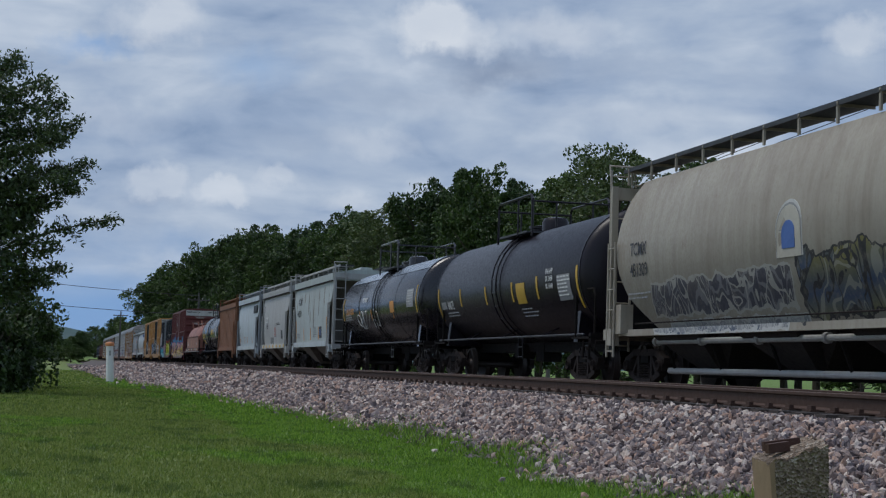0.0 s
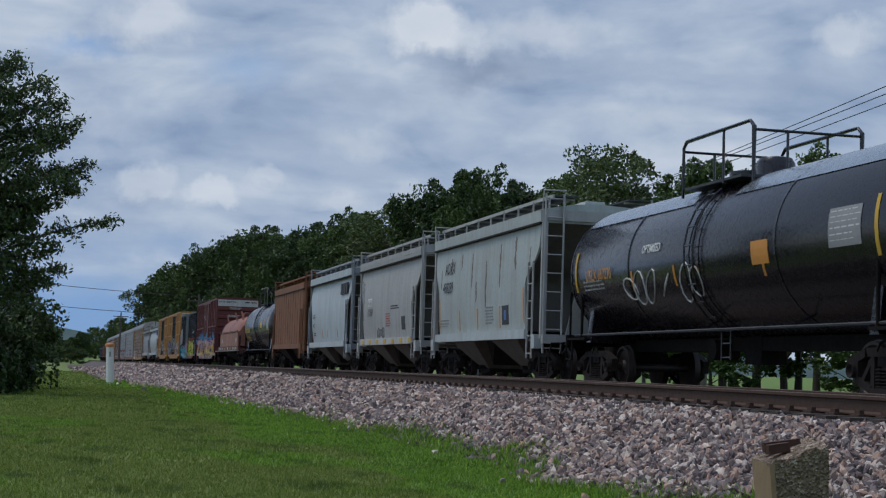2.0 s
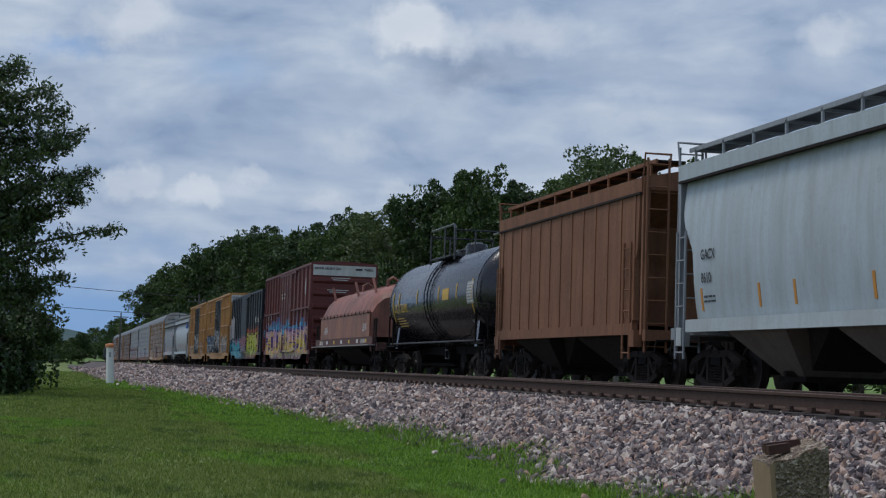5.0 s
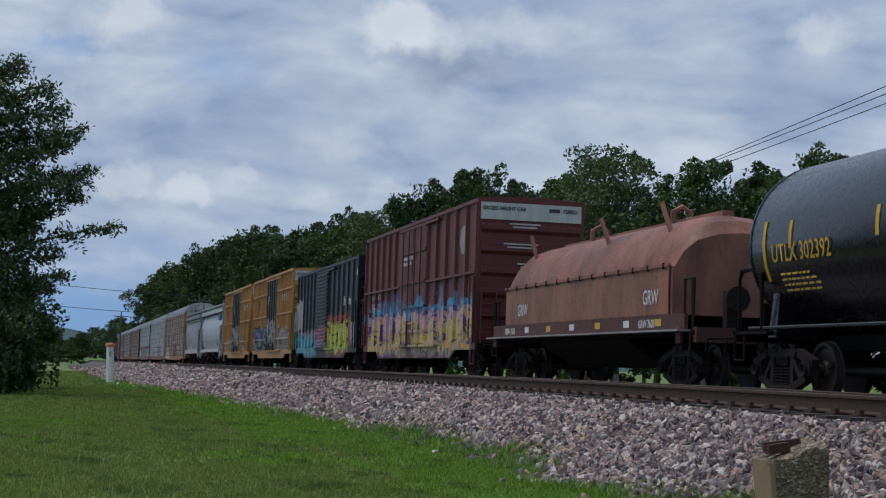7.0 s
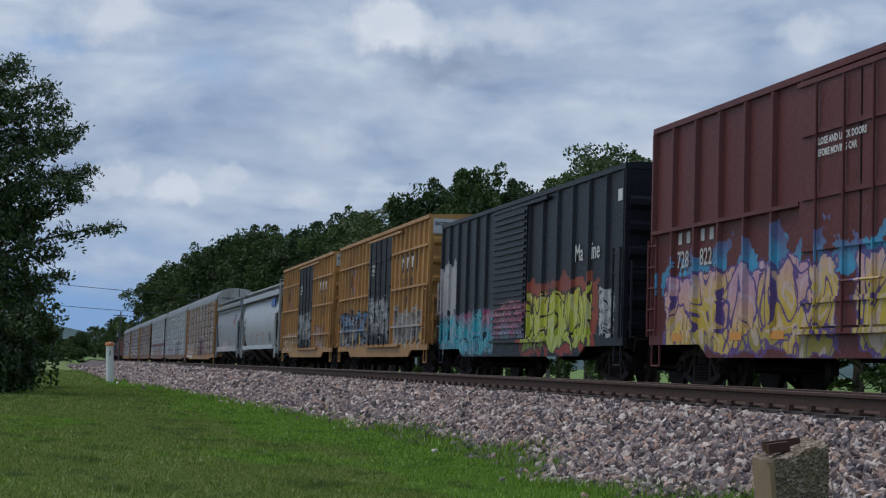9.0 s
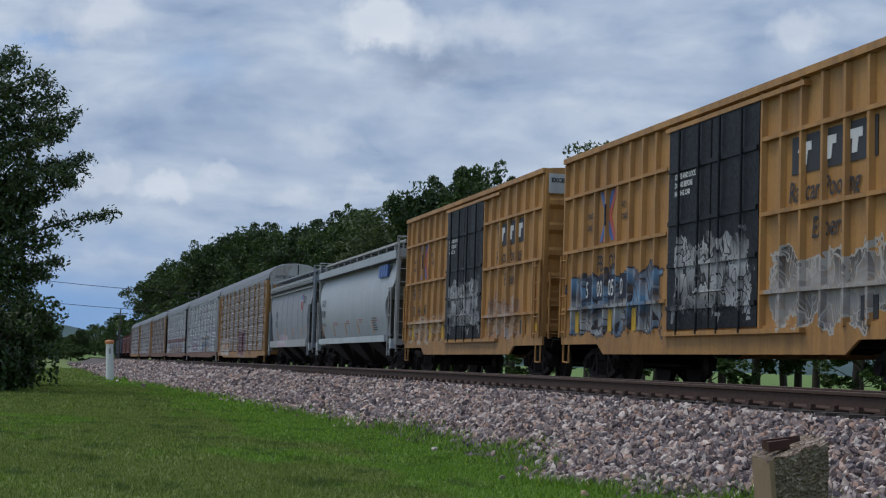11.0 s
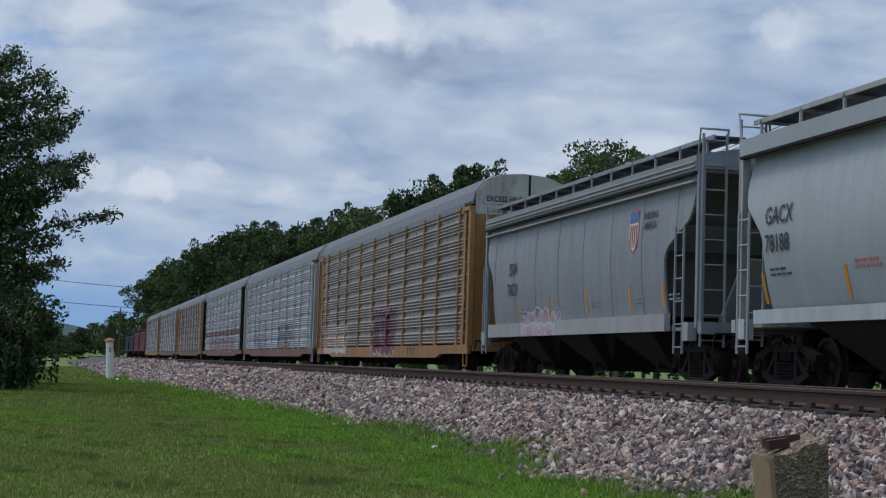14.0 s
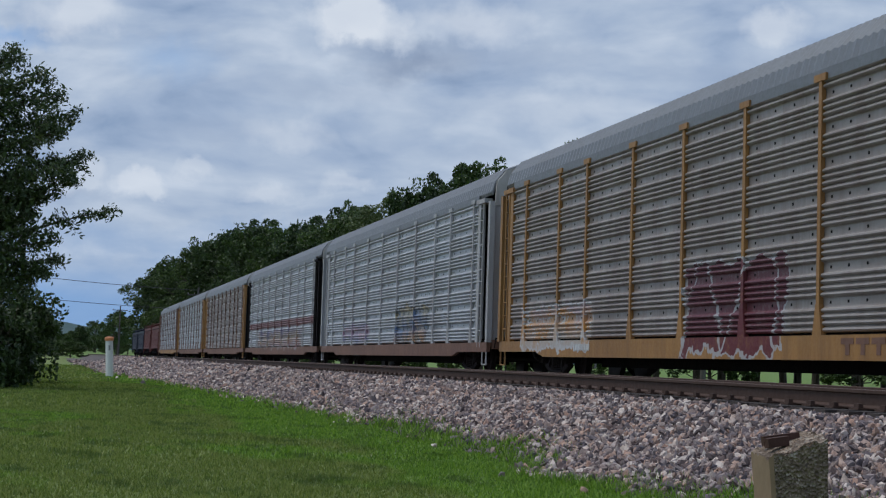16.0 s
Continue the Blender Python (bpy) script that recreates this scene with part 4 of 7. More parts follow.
def coil_car(q0, q1, label, mat, mat_side):
    car, L = car_thing("coil_car", label, "coil car", q0, q1)
    e = L / 2 - 0.85
    hood = [(-1.46, 1.46), (-1.46, 2.42), (-1.42, 2.62), (-1.25, 2.98), (-0.95, 3.28), (-0.5, 3.45), (0, 3.5), (0.5, 3.45), (0.95, 3.28), (1.25, 2.98), (1.42, 2.62), (1.46, 2.42), (1.46, 1.46)]
    h = e - 1.15
    rings = []
    for y, f in ((-h, 0.80), (-h + 0.25, 0.93), (-h + 0.7, 1.0), (h - 0.7, 1.0), (h - 0.25, 0.93), (h, 0.80)):
        rings.append([(x * (0.985 if f < 1 else 1), y, 1.46 + (z - 1.46) * (f if z > 2.43 else (1 if f > 0.85 else 0.97))) for x, z in hood])
    cover = part("hood", loft(bmesh.new(), rings), mat, car, "faded red-brown arched steel hood", smooth=radians(25))
    for s in (-1, 1):
        part("side_panel", B(s * 1.475 - 0.012, s * 1.475 + 0.012, -h + 0.1, h - 0.1, 1.47, 2.40), mat_side, cover, "faded orange-brown lower hood panel")
        part("hood_lip", B(s * 1.49 - 0.03, s * 1.49 + 0.03, -h + 0.05, h - 0.05, 2.38, 2.44), mat, cover)
        n = 14
        for k in range(n):
            y = -h + 0.3 + (2 * h - 0.6) * k / (n - 1)
            part("hood_clamp", B(s * 1.515 - 0.02, s * 1.515 + 0.02, y - 0.02, y + 0.02, 2.34, 2.46), M_TRUCK, cover)
        part("side_sill", B(s * 1.5 - 0.04, s * 1.5 + 0.04, -e + 0.3, e - 0.3, 1.14, 1.46), M_COILSILL, car)
        part("walkway", B(min(s * 1.45, s * 1.72), max(s * 1.45, s * 1.72), -e + 0.2, e - 0.2, 1.12, 1.155), M_WALKEDGE, car, "worn pale walkway edge")
        for k in range(7):
            y = -e + 1.6 + (2 * e - 3.2) * k / 6
            part("reflector", B(min(s * 1.541, s * 1.548), max(s * 1.541, s * 1.548), y - 0.16, y + 0.16, 1.24, 1.38), (M_YELLOW, M_WHITE)[k % 2], car)
        for b in (-1, 1):
            part("end_railing", rods([(s * 1.45, b * (e - 0.1), 1.1), (s * 1.45, b * (e - 0.1), 2.1), (s * 1.45, b * (e - 0.5), 2.1), (s * 1.45, b * (e - 0.5), 1.1)], 0.025, 5), M_TRUCK, car)
            stirrup(car, s * 1.5, b * (e - 0.3), 1.1, M_TRUCK)
            part("corner_plate", B(min(s * 1.5, s * 1.56), max(s * 1.5, s * 1.56), b * (e - 0.55) - 0.12, b * (e - 0.55) + 0.12, 0.9, 1.2), M_COILSILL, car)
    for y in (-2.6, 2.6):
        part("lifting_lug", rods([(-0.2, y, 3.40), (-0.2, y, 3.78), (0.0, y, 3.9), (0.2, y, 3.78), (0.2, y, 3.40)], 0.05, 6), mat, cover)
    for y, lean in ((-4.6, 0.25), (-1.0, 0.3), (4.4, 0.2)):
        part("guide_arm", rods([(-1.05, y, 3.15), (-1.15, y + lean, 3.75)], 0.05, 6), mat, cover)
    part("ridge_beam", B(-0.12, 0.12, -h + 0.7, h - 0.7, 3.46, 3.6), mat, cover)
    part("deck", B(-1.45, 1.45, -e, e, 1.05, 1.14), M_DARK, car)
    bm = bmesh.new()
    for s in (-1, 1):
        loft(bm, [[(s * 0.3, y, 1.08), (s * 1.3, y, 1.08), (s * 1.3, y, 0.95), (s * 0.5, y, 0.45), (s * 0.3, y, 0.45)] for y in (-e + 3.8, e - 3.8)])
    part("trough", bm, M_DARK, car)
    for b in (-1, 1):
        part("end_sill", B(-1.45, 1.45, b * e - 0.08, b * e + 0.08, 0.92, 1.2), M_COILSILL, car)
        part("brake_wheel", rod(bmesh.new(), (-0.6, b * (e - 0.05), 1.75), (-0.6, b * (e + 0.02), 1.75), 0.24, 16), M_TRUCK, car) if b < 0 else None
        part("brake_stand", B(-0.75, -0.45, b * (e - 0.25) - 0.1, b * (e - 0.25) + 0.1, 1.1, 1.9), M_TRUCK, car) if b < 0 else None
    running_gear(car, L, L / 2 - 2.3)
    return car, (lambda z: -1.488)


# ---- auto racks ----


M_WORNWHITE = painted("dirty_white_panel", (0.46, 0.45, 0.42), (0.2, 0.13, 0.09), 0.6, 0.6, rust=0.14)


def auto_rack(q0, q1, label, panel_mat, post_mat, sill_mat, roof_mat, end_mat, bays=13):
    car, L = car_thing("auto_rack", label, "auto rack", q0, q1)
    e = L / 2 - 0.62
    half = 1.5
    stations = (-11.8, -9.15, -7.2, -4.45, -1.72, 0.98, 3.65, 6.5, 8.45, 11.1)
    eb = 11.8
    prof = []
    z = 0.92
    while z < 4.72:
        for k in range(4):
            prof += [(0.0, z), (0.04, z + 0.016), (0.056, z + 0.040), (0.045, z + 0.064), (0.0, z + 0.088)]
            z += 0.098
        prof += [(-0.006, z + 0.01), (-0.006, z + 0.125)]
        z += 0.143
    prof = [(o, min(q, 4.8)) for o, q in prof]
    meshes = {}
    for s in (-1, 1):
        bm = bmesh.new()
        cols = [[bm.verts.new((s * (half + o), y, q)) for o, q in prof] for y in (0.01, 0.99)]
        back = [[bm.verts.new((s * (half - 0.02), y, q)) for q in (prof[-1][1], prof[0][1])] for y in (0.01, 0.99)]
        a, b = cols
        for i in range(len(prof) - 1):
            bm.faces.new((a[i], a[i + 1], b[i + 1], b[i]))
        bm.faces.new((a[-1], back[0][0], back[1][0], b[-1]))
        bm.faces.new((back[0][0], back[0][1], back[1][1], back[1][0]))
        bm.faces.new((a[0], b[0], back[1][1], back[0][1]))
        bm.faces.new(a + back[0])
        bm.faces.new((b + back[1])[::-1])
        bmesh.ops.recalc_face_normals(bm, faces=bm.faces)
        me = bpy.data.meshes.new("side_panel")
        bm.to_mesh(me)
        bm.free()
        me.materials.append(panel_mat)
        meshes[s] = me
        pm = bmesh.new()
        loft(pm, [[(s * half, -0.05, q), (s * (half + 0.075), -0.05, q), (s * (half + 0.075), 0.05, q), (s * half, 0.05, q)] for q in (0.9, 4.86)])
        loft(pm, [[(s * half, -0.19, q), (s * (half + 0.09), -0.19, q), (s * (half + 0.09), 0.19, q), (s * half, 0.19, q)] for q in (4.79, 4.90)])
        loft(pm, [[(s * half, -t, q), (s * (half + 0.082), -t, q), (s * (half + 0.082), t, q), (s * half, t, q)] for q, t in ((0.88, 0.15), (1.35, 0.055))])
        bmesh.ops.recalc_face_normals(pm, faces=pm.faces)
        me = bpy.data.meshes.new("side_post")
        pm.to_mesh(me)
        pm.free()
        me.materials.append(post_mat)
        for a, b in zip((-12.3,) + stations, stations + (12.3,)):
            ob = new("side_panel", meshes[s])
            ob.parent, ob.location, ob.scale = car, (0, a, 0), (1, b - a, 1)
        for y in stations:
            ob = new("side_post", me)
            ob.parent, ob.location = car, (0, y, 0)
        part("side_sill", sweep_yz([(-e, 0.88), (-e, 0.62), (-e + 3.2, 0.62), (-e + 3.8, 0.5), (e - 3.8, 0.5), (e - 3.2, 0.62), (e, 0.62), (e, 0.88)], s * (half + 0.03) - 0.05, s * (half + 0.03) + 0.05), sill_mat, car)
        part("eave_rail", B(s * half - 0.05, s * half + 0.06, -eb - 0.5, eb + 0.5, 4.80, 4.98), roof_mat, car)
        for b in (-1, 1):
            part("end_column", B(s * half - 0.06, s * half + 0.09, b * (eb + 0.62) - 0.12, b * (eb + 0.62) + 0.12, 0.88, 4.86), end_mat, car)
            part("corner_column", B(s * half - 0.12, s * half + 0.02, b * e - 0.12, b * e + 0.06, 0.88, 4.7), end_mat, car)
            ladder(car, s * (half + 0.06), b * (eb + 0.95) - 0.15, 0.75, 4.7, 0.3, "y", end_mat, 12)
            part("end_header", B(s * half - 0.1, s * half + 0.14, b * (eb + 0.85) - 0.42, b * (eb + 0.85) + 0.42, 4.72, 4.84), end_mat, car)
            stirrup(car, s * (half + 0.06), b * (e - 0.3), 0.7, end_mat)
    arch = [(-1.52, 4.96), (-1.44, 5.26), (-1.18, 5.58), (-0.7, 5.76), (0, 5.82), (0.7, 5.76), (1.18, 5.58), (1.44, 5.26), (1.52, 4.96)]
    inner = [(x * 0.97, z - 0.06) for x, z in arch[::-1]]
    # corrugated roof: ribs across
    n = 220
    ys = [-e + 0.1 + (2 * e - 0.2) * k / n for k in range(n + 1)]
    rings = [[(x * (1.006 if k % 2 else 1.0), y, z + (0.035 if k % 2 else 0)) for x, z in arch] + [(x, y, z) for x, z in inner] for k, y in enumerate(ys)]
    part("roof", loft(bmesh.new(), rings), roof_mat, car, "galvanised corrugated arched roof")
    for b in (-1, 1):
        cap = [(-1.44, 4.6), (1.44, 4.6), (1.44, 4.9)] + [(x * 0.98, z - 0.01) for x, z in arch[::-1][1:-1]] + [(-1.44, 4.9)]
        part("end_cap", sweep(cap, min(b * (e - 0.06), b * (e + 0.02)), max(b * (e - 0.06), b * (e + 0.02))), M_WORNWHITE, car, "dirty white panel above the end door")
        d = part("end_door", B(-1.44, 1.44, min(b * (e - 0.06), b * e), max(b * (e - 0.06), b * e), 0.9, 4.6), end_mat, car, "folded steel end door")
        for x in (-1.1, -0.72, -0.36, 0.0, 0.36, 0.72, 1.1):
            part("door_rib", B(x - 0.03, x + 0.03, min(b * e, b * (e + 0.05)), max(b * e, b * (e + 0.05)), 0.95, 4.56), end_mat, d)
        part("cap_seam", B(0.10, 0.16, b * (e + 0.02) - 0.012, b * (e + 0.02) + 0.012, 4.62, 5.78), M_DARK, car)
        part("end_sill", B(-1.45, 1.45, b * e - 0.1, b * e + 0.1, 0.7, 0.95), sill_mat, car)
    part("deck", B(-1.44, 1.44, -e, e, 0.80, 0.92), M_DARK, car)
    for k in range(9):
        y = -e * 0.62 + e * 1.24 * k / 8
        part("cross_bearer", B(-1.42, 1.42, y - 0.08, y + 0.08, 0.55, 0.82), M_DARK, car)
    running_gear(car, L, L / 2 - 4.1, deep=True)
    return car, (lambda z: -(half + 0.03))

# ---- the train, car by car ----
M_CREAM = painted("cream_emblem_paint", (0.46, 0.43, 0.36), (0.2, 0.16, 0.12), 0.3, 0.55)
M_TAN = painted("tan_hopper_paint", (0.35, 0.315, 0.255), (0.13, 0.085, 0.06), 0.4, 0.5, rust=0.05)
M_SCRAPE = painted("scraped_bare_steel", (0.22, 0.19, 0.155), (0.12, 0.08, 0.055), 0.6, 0.7, rust=0.1)
M_PALE = painted("pale_grey_green_paint", (0.38, 0.425, 0.415), (0.19, 0.15, 0.12), 0.45, 0.5, 2.6, rust=0.09)
M_GREY = painted("warm_grey_paint", (0.37, 0.37, 0.36), (0.17, 0.14, 0.12), 0.4, 0.5, rust=0.04)
M_ICE = painted("pale_blue_grey_paint", (0.43, 0.49, 0.52), (0.2, 0.16, 0.13), 0.4, 0.5, rust=0.05)
M_SILVER = painted("light_grey_paint", (0.36, 0.385, 0.40), (0.18, 0.18, 0.18), 0.3, 0.4)
M_SLATE = painted("mid_grey_paint", (0.255, 0.27, 0.29), (0.12, 0.11, 0.11), 0.35, 0.5)
M_RUSTBROWN = painted("rust_brown_paint", (0.225, 0.10, 0.052), (0.07, 0.035, 0.025), 0.6, 0.7, 3.2, rust=0.25)
M_BOXRED = painted("boxcar_red_paint", (0.120, 0.030, 0.027), (0.05, 0.017, 0.016), 0.4, 0.5)
M_BOXBLACK = painted("boxcar_black_paint", (0.011, 0.013, 0.019), (0.028, 0.03, 0.036), 0.35, 0.45, spec=0.25)
M_BOXYELLOW = painted("boxcar_yellow_paint", (0.44, 0.225, 0.068), (0.14, 0.07, 0.035), 0.6, 0.5, rust=0.10)
M_DOORBLACK = painted("black_door_paint", (0.007, 0.0075, 0.010), (0.022, 0.02, 0.019), 0.35, 0.5, spec=0.25)
M_CAPWHITE = painted("white_end_paint", (0.5, 0.5, 0.48), (0.2, 0.17, 0.14), 0.5, 0.6)
M_HOOD = painted("faded_red_hood", (0.32, 0.125, 0.088), (0.075, 0.036, 0.030), 0.95, 0.5, 0.8, rust=0.38)
M_HOODSIDE = painted("faded_orange_panel", (0.31, 0.13, 0.078), (0.085, 0.045, 0.035), 0.9, 0.5, 0.9, rust=0.36)
M_COILSILL = painted("dark_red_sill", (0.10, 0.04, 0.033), (0.05, 0.03, 0.025), 0.5, 0.6)
M_WALKEDGE = plain("worn_walkway", (0.30, 0.29, 0.27), 0.6, 0.2, 0.3, 6, 0.1)
M_WHITESILL = painted("white_sill_paint", (0.45, 0.50, 0.51), (0.2, 0.16, 0.13), 0.4, 0.5)
M_BAY = painted("dusty_hopper_bay", (0.155, 0.13, 0.11), (0.07, 0.05, 0.04), 0.5, 0.7)
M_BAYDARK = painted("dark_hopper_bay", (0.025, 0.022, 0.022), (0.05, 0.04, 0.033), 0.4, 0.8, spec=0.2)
M_GALV = painted("galvanised_panel", (0.33, 0.295, 0.27), (0.16, 0.11, 0.09), 0.7, 0.4, 3.0, metal=0.2)
M_GALVPALE = painted("pale_galvanised_panel", (0.46, 0.48, 0.50), (0.19, 0.15, 0.135), 0.55, 0.42, 3.0, metal=0.25)
M_ROOFGALV = painted("galvanised_roof", (0.19, 0.20, 0.21), (0.14, 0.13, 0.13), 0.35, 0.45, metal=0.3)
M_RACKYELLOW = painted("rack_yellow_paint", (0.36, 0.185, 0.058), (0.15, 0.075, 0.035), 0.6, 0.5, rust=0.12)
M_RACKRUST = painted("rack_brown_paint", (0.20, 0.105, 0.07), (0.09, 0.05, 0.04), 0.5, 0.6, rust=0.12)
M_RACKWHITE = painted("rack_white_paint", (0.42, 0.42, 0.42), (0.2, 0.15, 0.12), 0.5, 0.55)
M_MAROON = painted("dark_maroon_paint", (0.14, 0.040, 0.034), (0.05, 0.022, 0.02), 0.4, 0.6)
M_NAVY = painted("dark_blue_paint", (0.02, 0.026, 0.05), (0.04, 0.035, 0.035), 0.4, 0.6)

NAVY, IVORY = (0.035, 0.04, 0.07), (0.5, 0.5, 0.46)


def end_letters(parent, text, size, x, y, z, material, squeeze=0.85):
    ob = letters(parent, text, size, 0, 0, material, lambda h: 0.0, squeeze)
    for v in ob.data.vertices:
        v.co = (x - v.co.y, y, z + v.co.z)
    return ob


def scrape(car, y, z0, z1, w, surf, seed):
    """A ragged upright scrape through the paint, along a seam."""
    rng = random.Random(seed + 60)
    bm = bmesh.new()
    n = 12
    rows = []
    for i in range(n + 1):
        z = z0 + (z1 - z0) * i / n
        c, h = y + rng.uniform(-0.4, 0.4) * w, w * rng.uniform(0.15, 1.0) * math.sin(math.pi * (0.08 + 0.84 * i / n))
        rows.append([bm.verts.new((surf(z) - o, c + q, z)) for q, o in ((-h, 0.007), (h, 0.007), (h, 0.001), (-h, 0.001))])
    for a, b in zip(rows, rows[1:]):
        for k in range(4):
            bm.faces.new((a[k], a[(k + 1) % 4], b[(k + 1) % 4], b[k]))
    return part("paint_scrape", bm, M_SCRAPE, car, "rusty scrape through the paint")


def train():
    # tan hopper with sprayed lower side and pipes
    tan = tinted(M_TAN, [(-1.0, 5.2, 1.36, 2.16, [(0.05, 0.05, 0.075), (0.06, 0.06, 0.085), (0.10, 0.09, 0.10)], (0.42, 0.40, 0.36), 1.15, 0.5),
                         (-7.5, -1.1, 1.16, 2.35, [(0.24, 0.22, 0.06), (0.05, 0.08, 0.15), (0.20, 0.18, 0.06)], (0.03, 0.03, 0.035), 1.1, 0.7),
                         (-1.2, 4.6, 1.0, 1.36, [(0.06, 0.08, 0.13), (0.4, 0.4, 0.38)], (0.5, 0.5, 0.48), 2.6, 0.3)])
    car, sf, e = covered_hopper(15.4, 32.0, "dusty tan covered hopper car with sprayed lower sides", tan, 3, 0.34, 4.22, post_mat=M_TAN, sill_mat=tan, bay_mat=M_BAYDARK,
                                sill_z=(1.04, 1.16), slant=1.5, knee=0.35, half=1.6, chord=False, lift=0.03, edge_mat=M_GRATE,
                                rear=1.0, cut=((0, 0.10, 0.22, 0.38, 0.54, 0.75, 0.9, 1), (1.75, 1.2, 0.55, 0.18, 0.0, 0.10, 0.35, 0.75)))
    letters(car, "TCMX", 0.27, 6.1, 2.66, M_INK, sf)
    letters(car, "451309", 0.27, 6.1, 2.24, M_INK, sf)
    bm = bmesh.new()
    out = [(-0.75, 0), (0.75, 0), (0.75, 0.75)] + [(0.75 * math.cos(k * math.pi / 10), 0.75 + 0.75 * math.sin(k * math.pi / 10)) for k in range(1, 10)] + [(-0.75, 0.75)]
    for scale, m, off, nm in ((0.62, M_CAPWHITE, 0.008, "emblem_border"), (0.585, M_GREYINK, 0.012, "emblem_line"), (0.56, M_CREAM, 0.016, "emblem_field"), (0.30, M_BLUE, 0.020, "emblem_centre")):
        b2 = bmesh.new()
        zc = 2.22 if nm != "emblem_centre" else 2.36
        loft(b2, [[(sf(zc + q * scale) - o, -0.97 - p * scale, zc + q * scale) for p, q in out] for o in (off, 0.0)])
        part(nm, b2, m, car)
    for z, r, x in ((0.93, 0.055, -1.38), (0.37, 0.06, -1.1)):
        part("unloading_pipe", rods([(x, 5.1, z), (x, -6.5, z)], r, 10), M_GREY, car, "long grey unloading pipe")
    for y in (4.8, 2.6, 0.2, -2.2, -4.6):
        part("pipe_hanger", rods([(-1.38, y, 1.05), (-1.1, y, 0.37)], 0.03, 6), M_DARK, car)
        part("pipe_flange", wheel_y(-1.38, y + 0.3, 0.93, 0.09, 0.05), M_GREY, car)
    part("hand_rope", rods([(-1.66, 5.6, 1.28), (-1.67, -6.0, 1.28)], 0.016, 5), M_TRUCK, car)
    part("corner_box", B(-1.62, -1.35, 6.55, 6.9, 1.1, 1.7), M_TAN, car)
    small_print(car, 6.4, 1.9, 1.2, 2, M_GREYINK, sf, 2)

    # black tank cars
    car, sf, e = tank_car(32.0, 48.2, "black tank car with yellow marks and white lettering", M_BLACKGREY, 1.5, 2.56)
    letters(car, "84672", 0.25, 5.5, 2.05, M_WHITE, sf)
    patch(car, "maker_mark", 6.3, 5.68, 2.07, 2.28, M_GREYINK, sf)
    for y, z0, z1 in ((3.95, 2.1, 2.6), (1.2, 2.05, 2.55), (-1.37, 2.05, 2.55), (-3.54, 2.05, 2.6)):
        patch(car, "reflector", y - 0.06, y + 0.06, z0, z1, M_YELLOW, sf)
    patch(car, "placard", -2.5, -1.75, 1.98, 2.5, M_YELLOW, sf)
    small_print(car, 5.8, 1.95, 1.6, 2, M_GREYINK, sf, 3)
    small_print(car, -1.8, 1.85, 1.2, 3, M_GREYINK, sf, 4)
    for txt, z in (("FRA APP", 2.62), ("SR 13450", 2.44), ("SR 13449", 2.26)):
        letters(car, txt, 0.125, -4.3, z, M_WHITE, sf)
    patch(car, "table_plate", -6.1, -5.15, 1.95, 2.55, M_GREYINK, sf)
    small_print(car, -5.2, 2.5, 0.85, 6, M_WHITE, lambda z: sf(z) - 0.006, 5)
    for s in (-1, 1):
        patch(car, "reflector", s * 6.6 - 0.06, s * 6.6 + 0.06, 1.75, 2.7, M_YELLOW, sf)

    car, sf, e = tank_car(48.2, 64.9, "black tank car with scrawled white paint and orange lettering", M_BLACK, 1.5, 2.56, seams=((-3.4, 0.03), (3.4, 0.03)))
    # upper panels laid on the black shell, sky reflection put in their colour
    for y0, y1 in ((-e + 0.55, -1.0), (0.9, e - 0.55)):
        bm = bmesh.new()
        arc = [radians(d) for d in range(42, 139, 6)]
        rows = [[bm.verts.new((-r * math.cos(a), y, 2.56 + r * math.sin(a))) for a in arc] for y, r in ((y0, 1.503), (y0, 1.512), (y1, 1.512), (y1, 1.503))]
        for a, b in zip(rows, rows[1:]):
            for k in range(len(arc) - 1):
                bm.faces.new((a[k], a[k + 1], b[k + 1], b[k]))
        part("jacket_panel", bm, M_SKYSHEEN, car, "glossy upper jacket panel with the sky's sheen put in its pale colour", smooth=radians(40))
    letters(car, "UTLX 667270", 0.24, 6.0, 2.32, M_ORANGE, sf)
    letters(car, "OPTIMISED", 0.17, 2.6, 2.72, M_WHITE, sf)
    patch(car, "placard", -3.15, -2.5, 2.2, 2.6, M_ORANGE, sf)
    patch(car, "table_plate", -6.25, -5.25, 2.3, 2.9, M_GREYINK, sf)
    small_print(car, -5.3, 2.84, 0.9, 6, M_WHITE, sf, 6)
    small_print(car, 6.2, 2.3, 1.4, 3, M_GREYINK, sf, 7)
    for y in (3.2, 0.95, -0.2, -2.9):
        patch(car, "reflector", y - 0.04, y + 0.04, 2.0, 2.4, M_ORANGE, sf)
    for s in (-1, 1):
        patch(car, "reflector", s * 6.7 - 0.05, s * 6.7 + 0.05, 2.1, 3.0, M_YELLOW, sf)
    # scrawl of loops
    for y, w in ((3.4, 0.35), (2.9, 0.3), (2.3, 0.35), (1.5, 0.28), (0.5, 0.3), (0.0, 0.25)):
        pts = []
        for k in range(13):
            a = k / 12 * math.tau
            zz = 2.05 + 0.28 * math.sin(a) * (1 + 0.3 * math.sin(3 * y))
            pts.append((sf(zz) - 0.006, y + w * math.cos(a + y), zz))
        part("scrawl", rods(pts, 0.016, 4), M_WHITE, car)

    # three short hoppers
    car, sf, e = covered_hopper(64.9, 77.9, "pale grey-green covered hopper car with scraped sides", M_PALE, 2, 0.05, 4.26, sill_mat=M_WHITESILL, post_mat=M_GREY, bay_mat=M_BAY, end_mat=M_GREY)
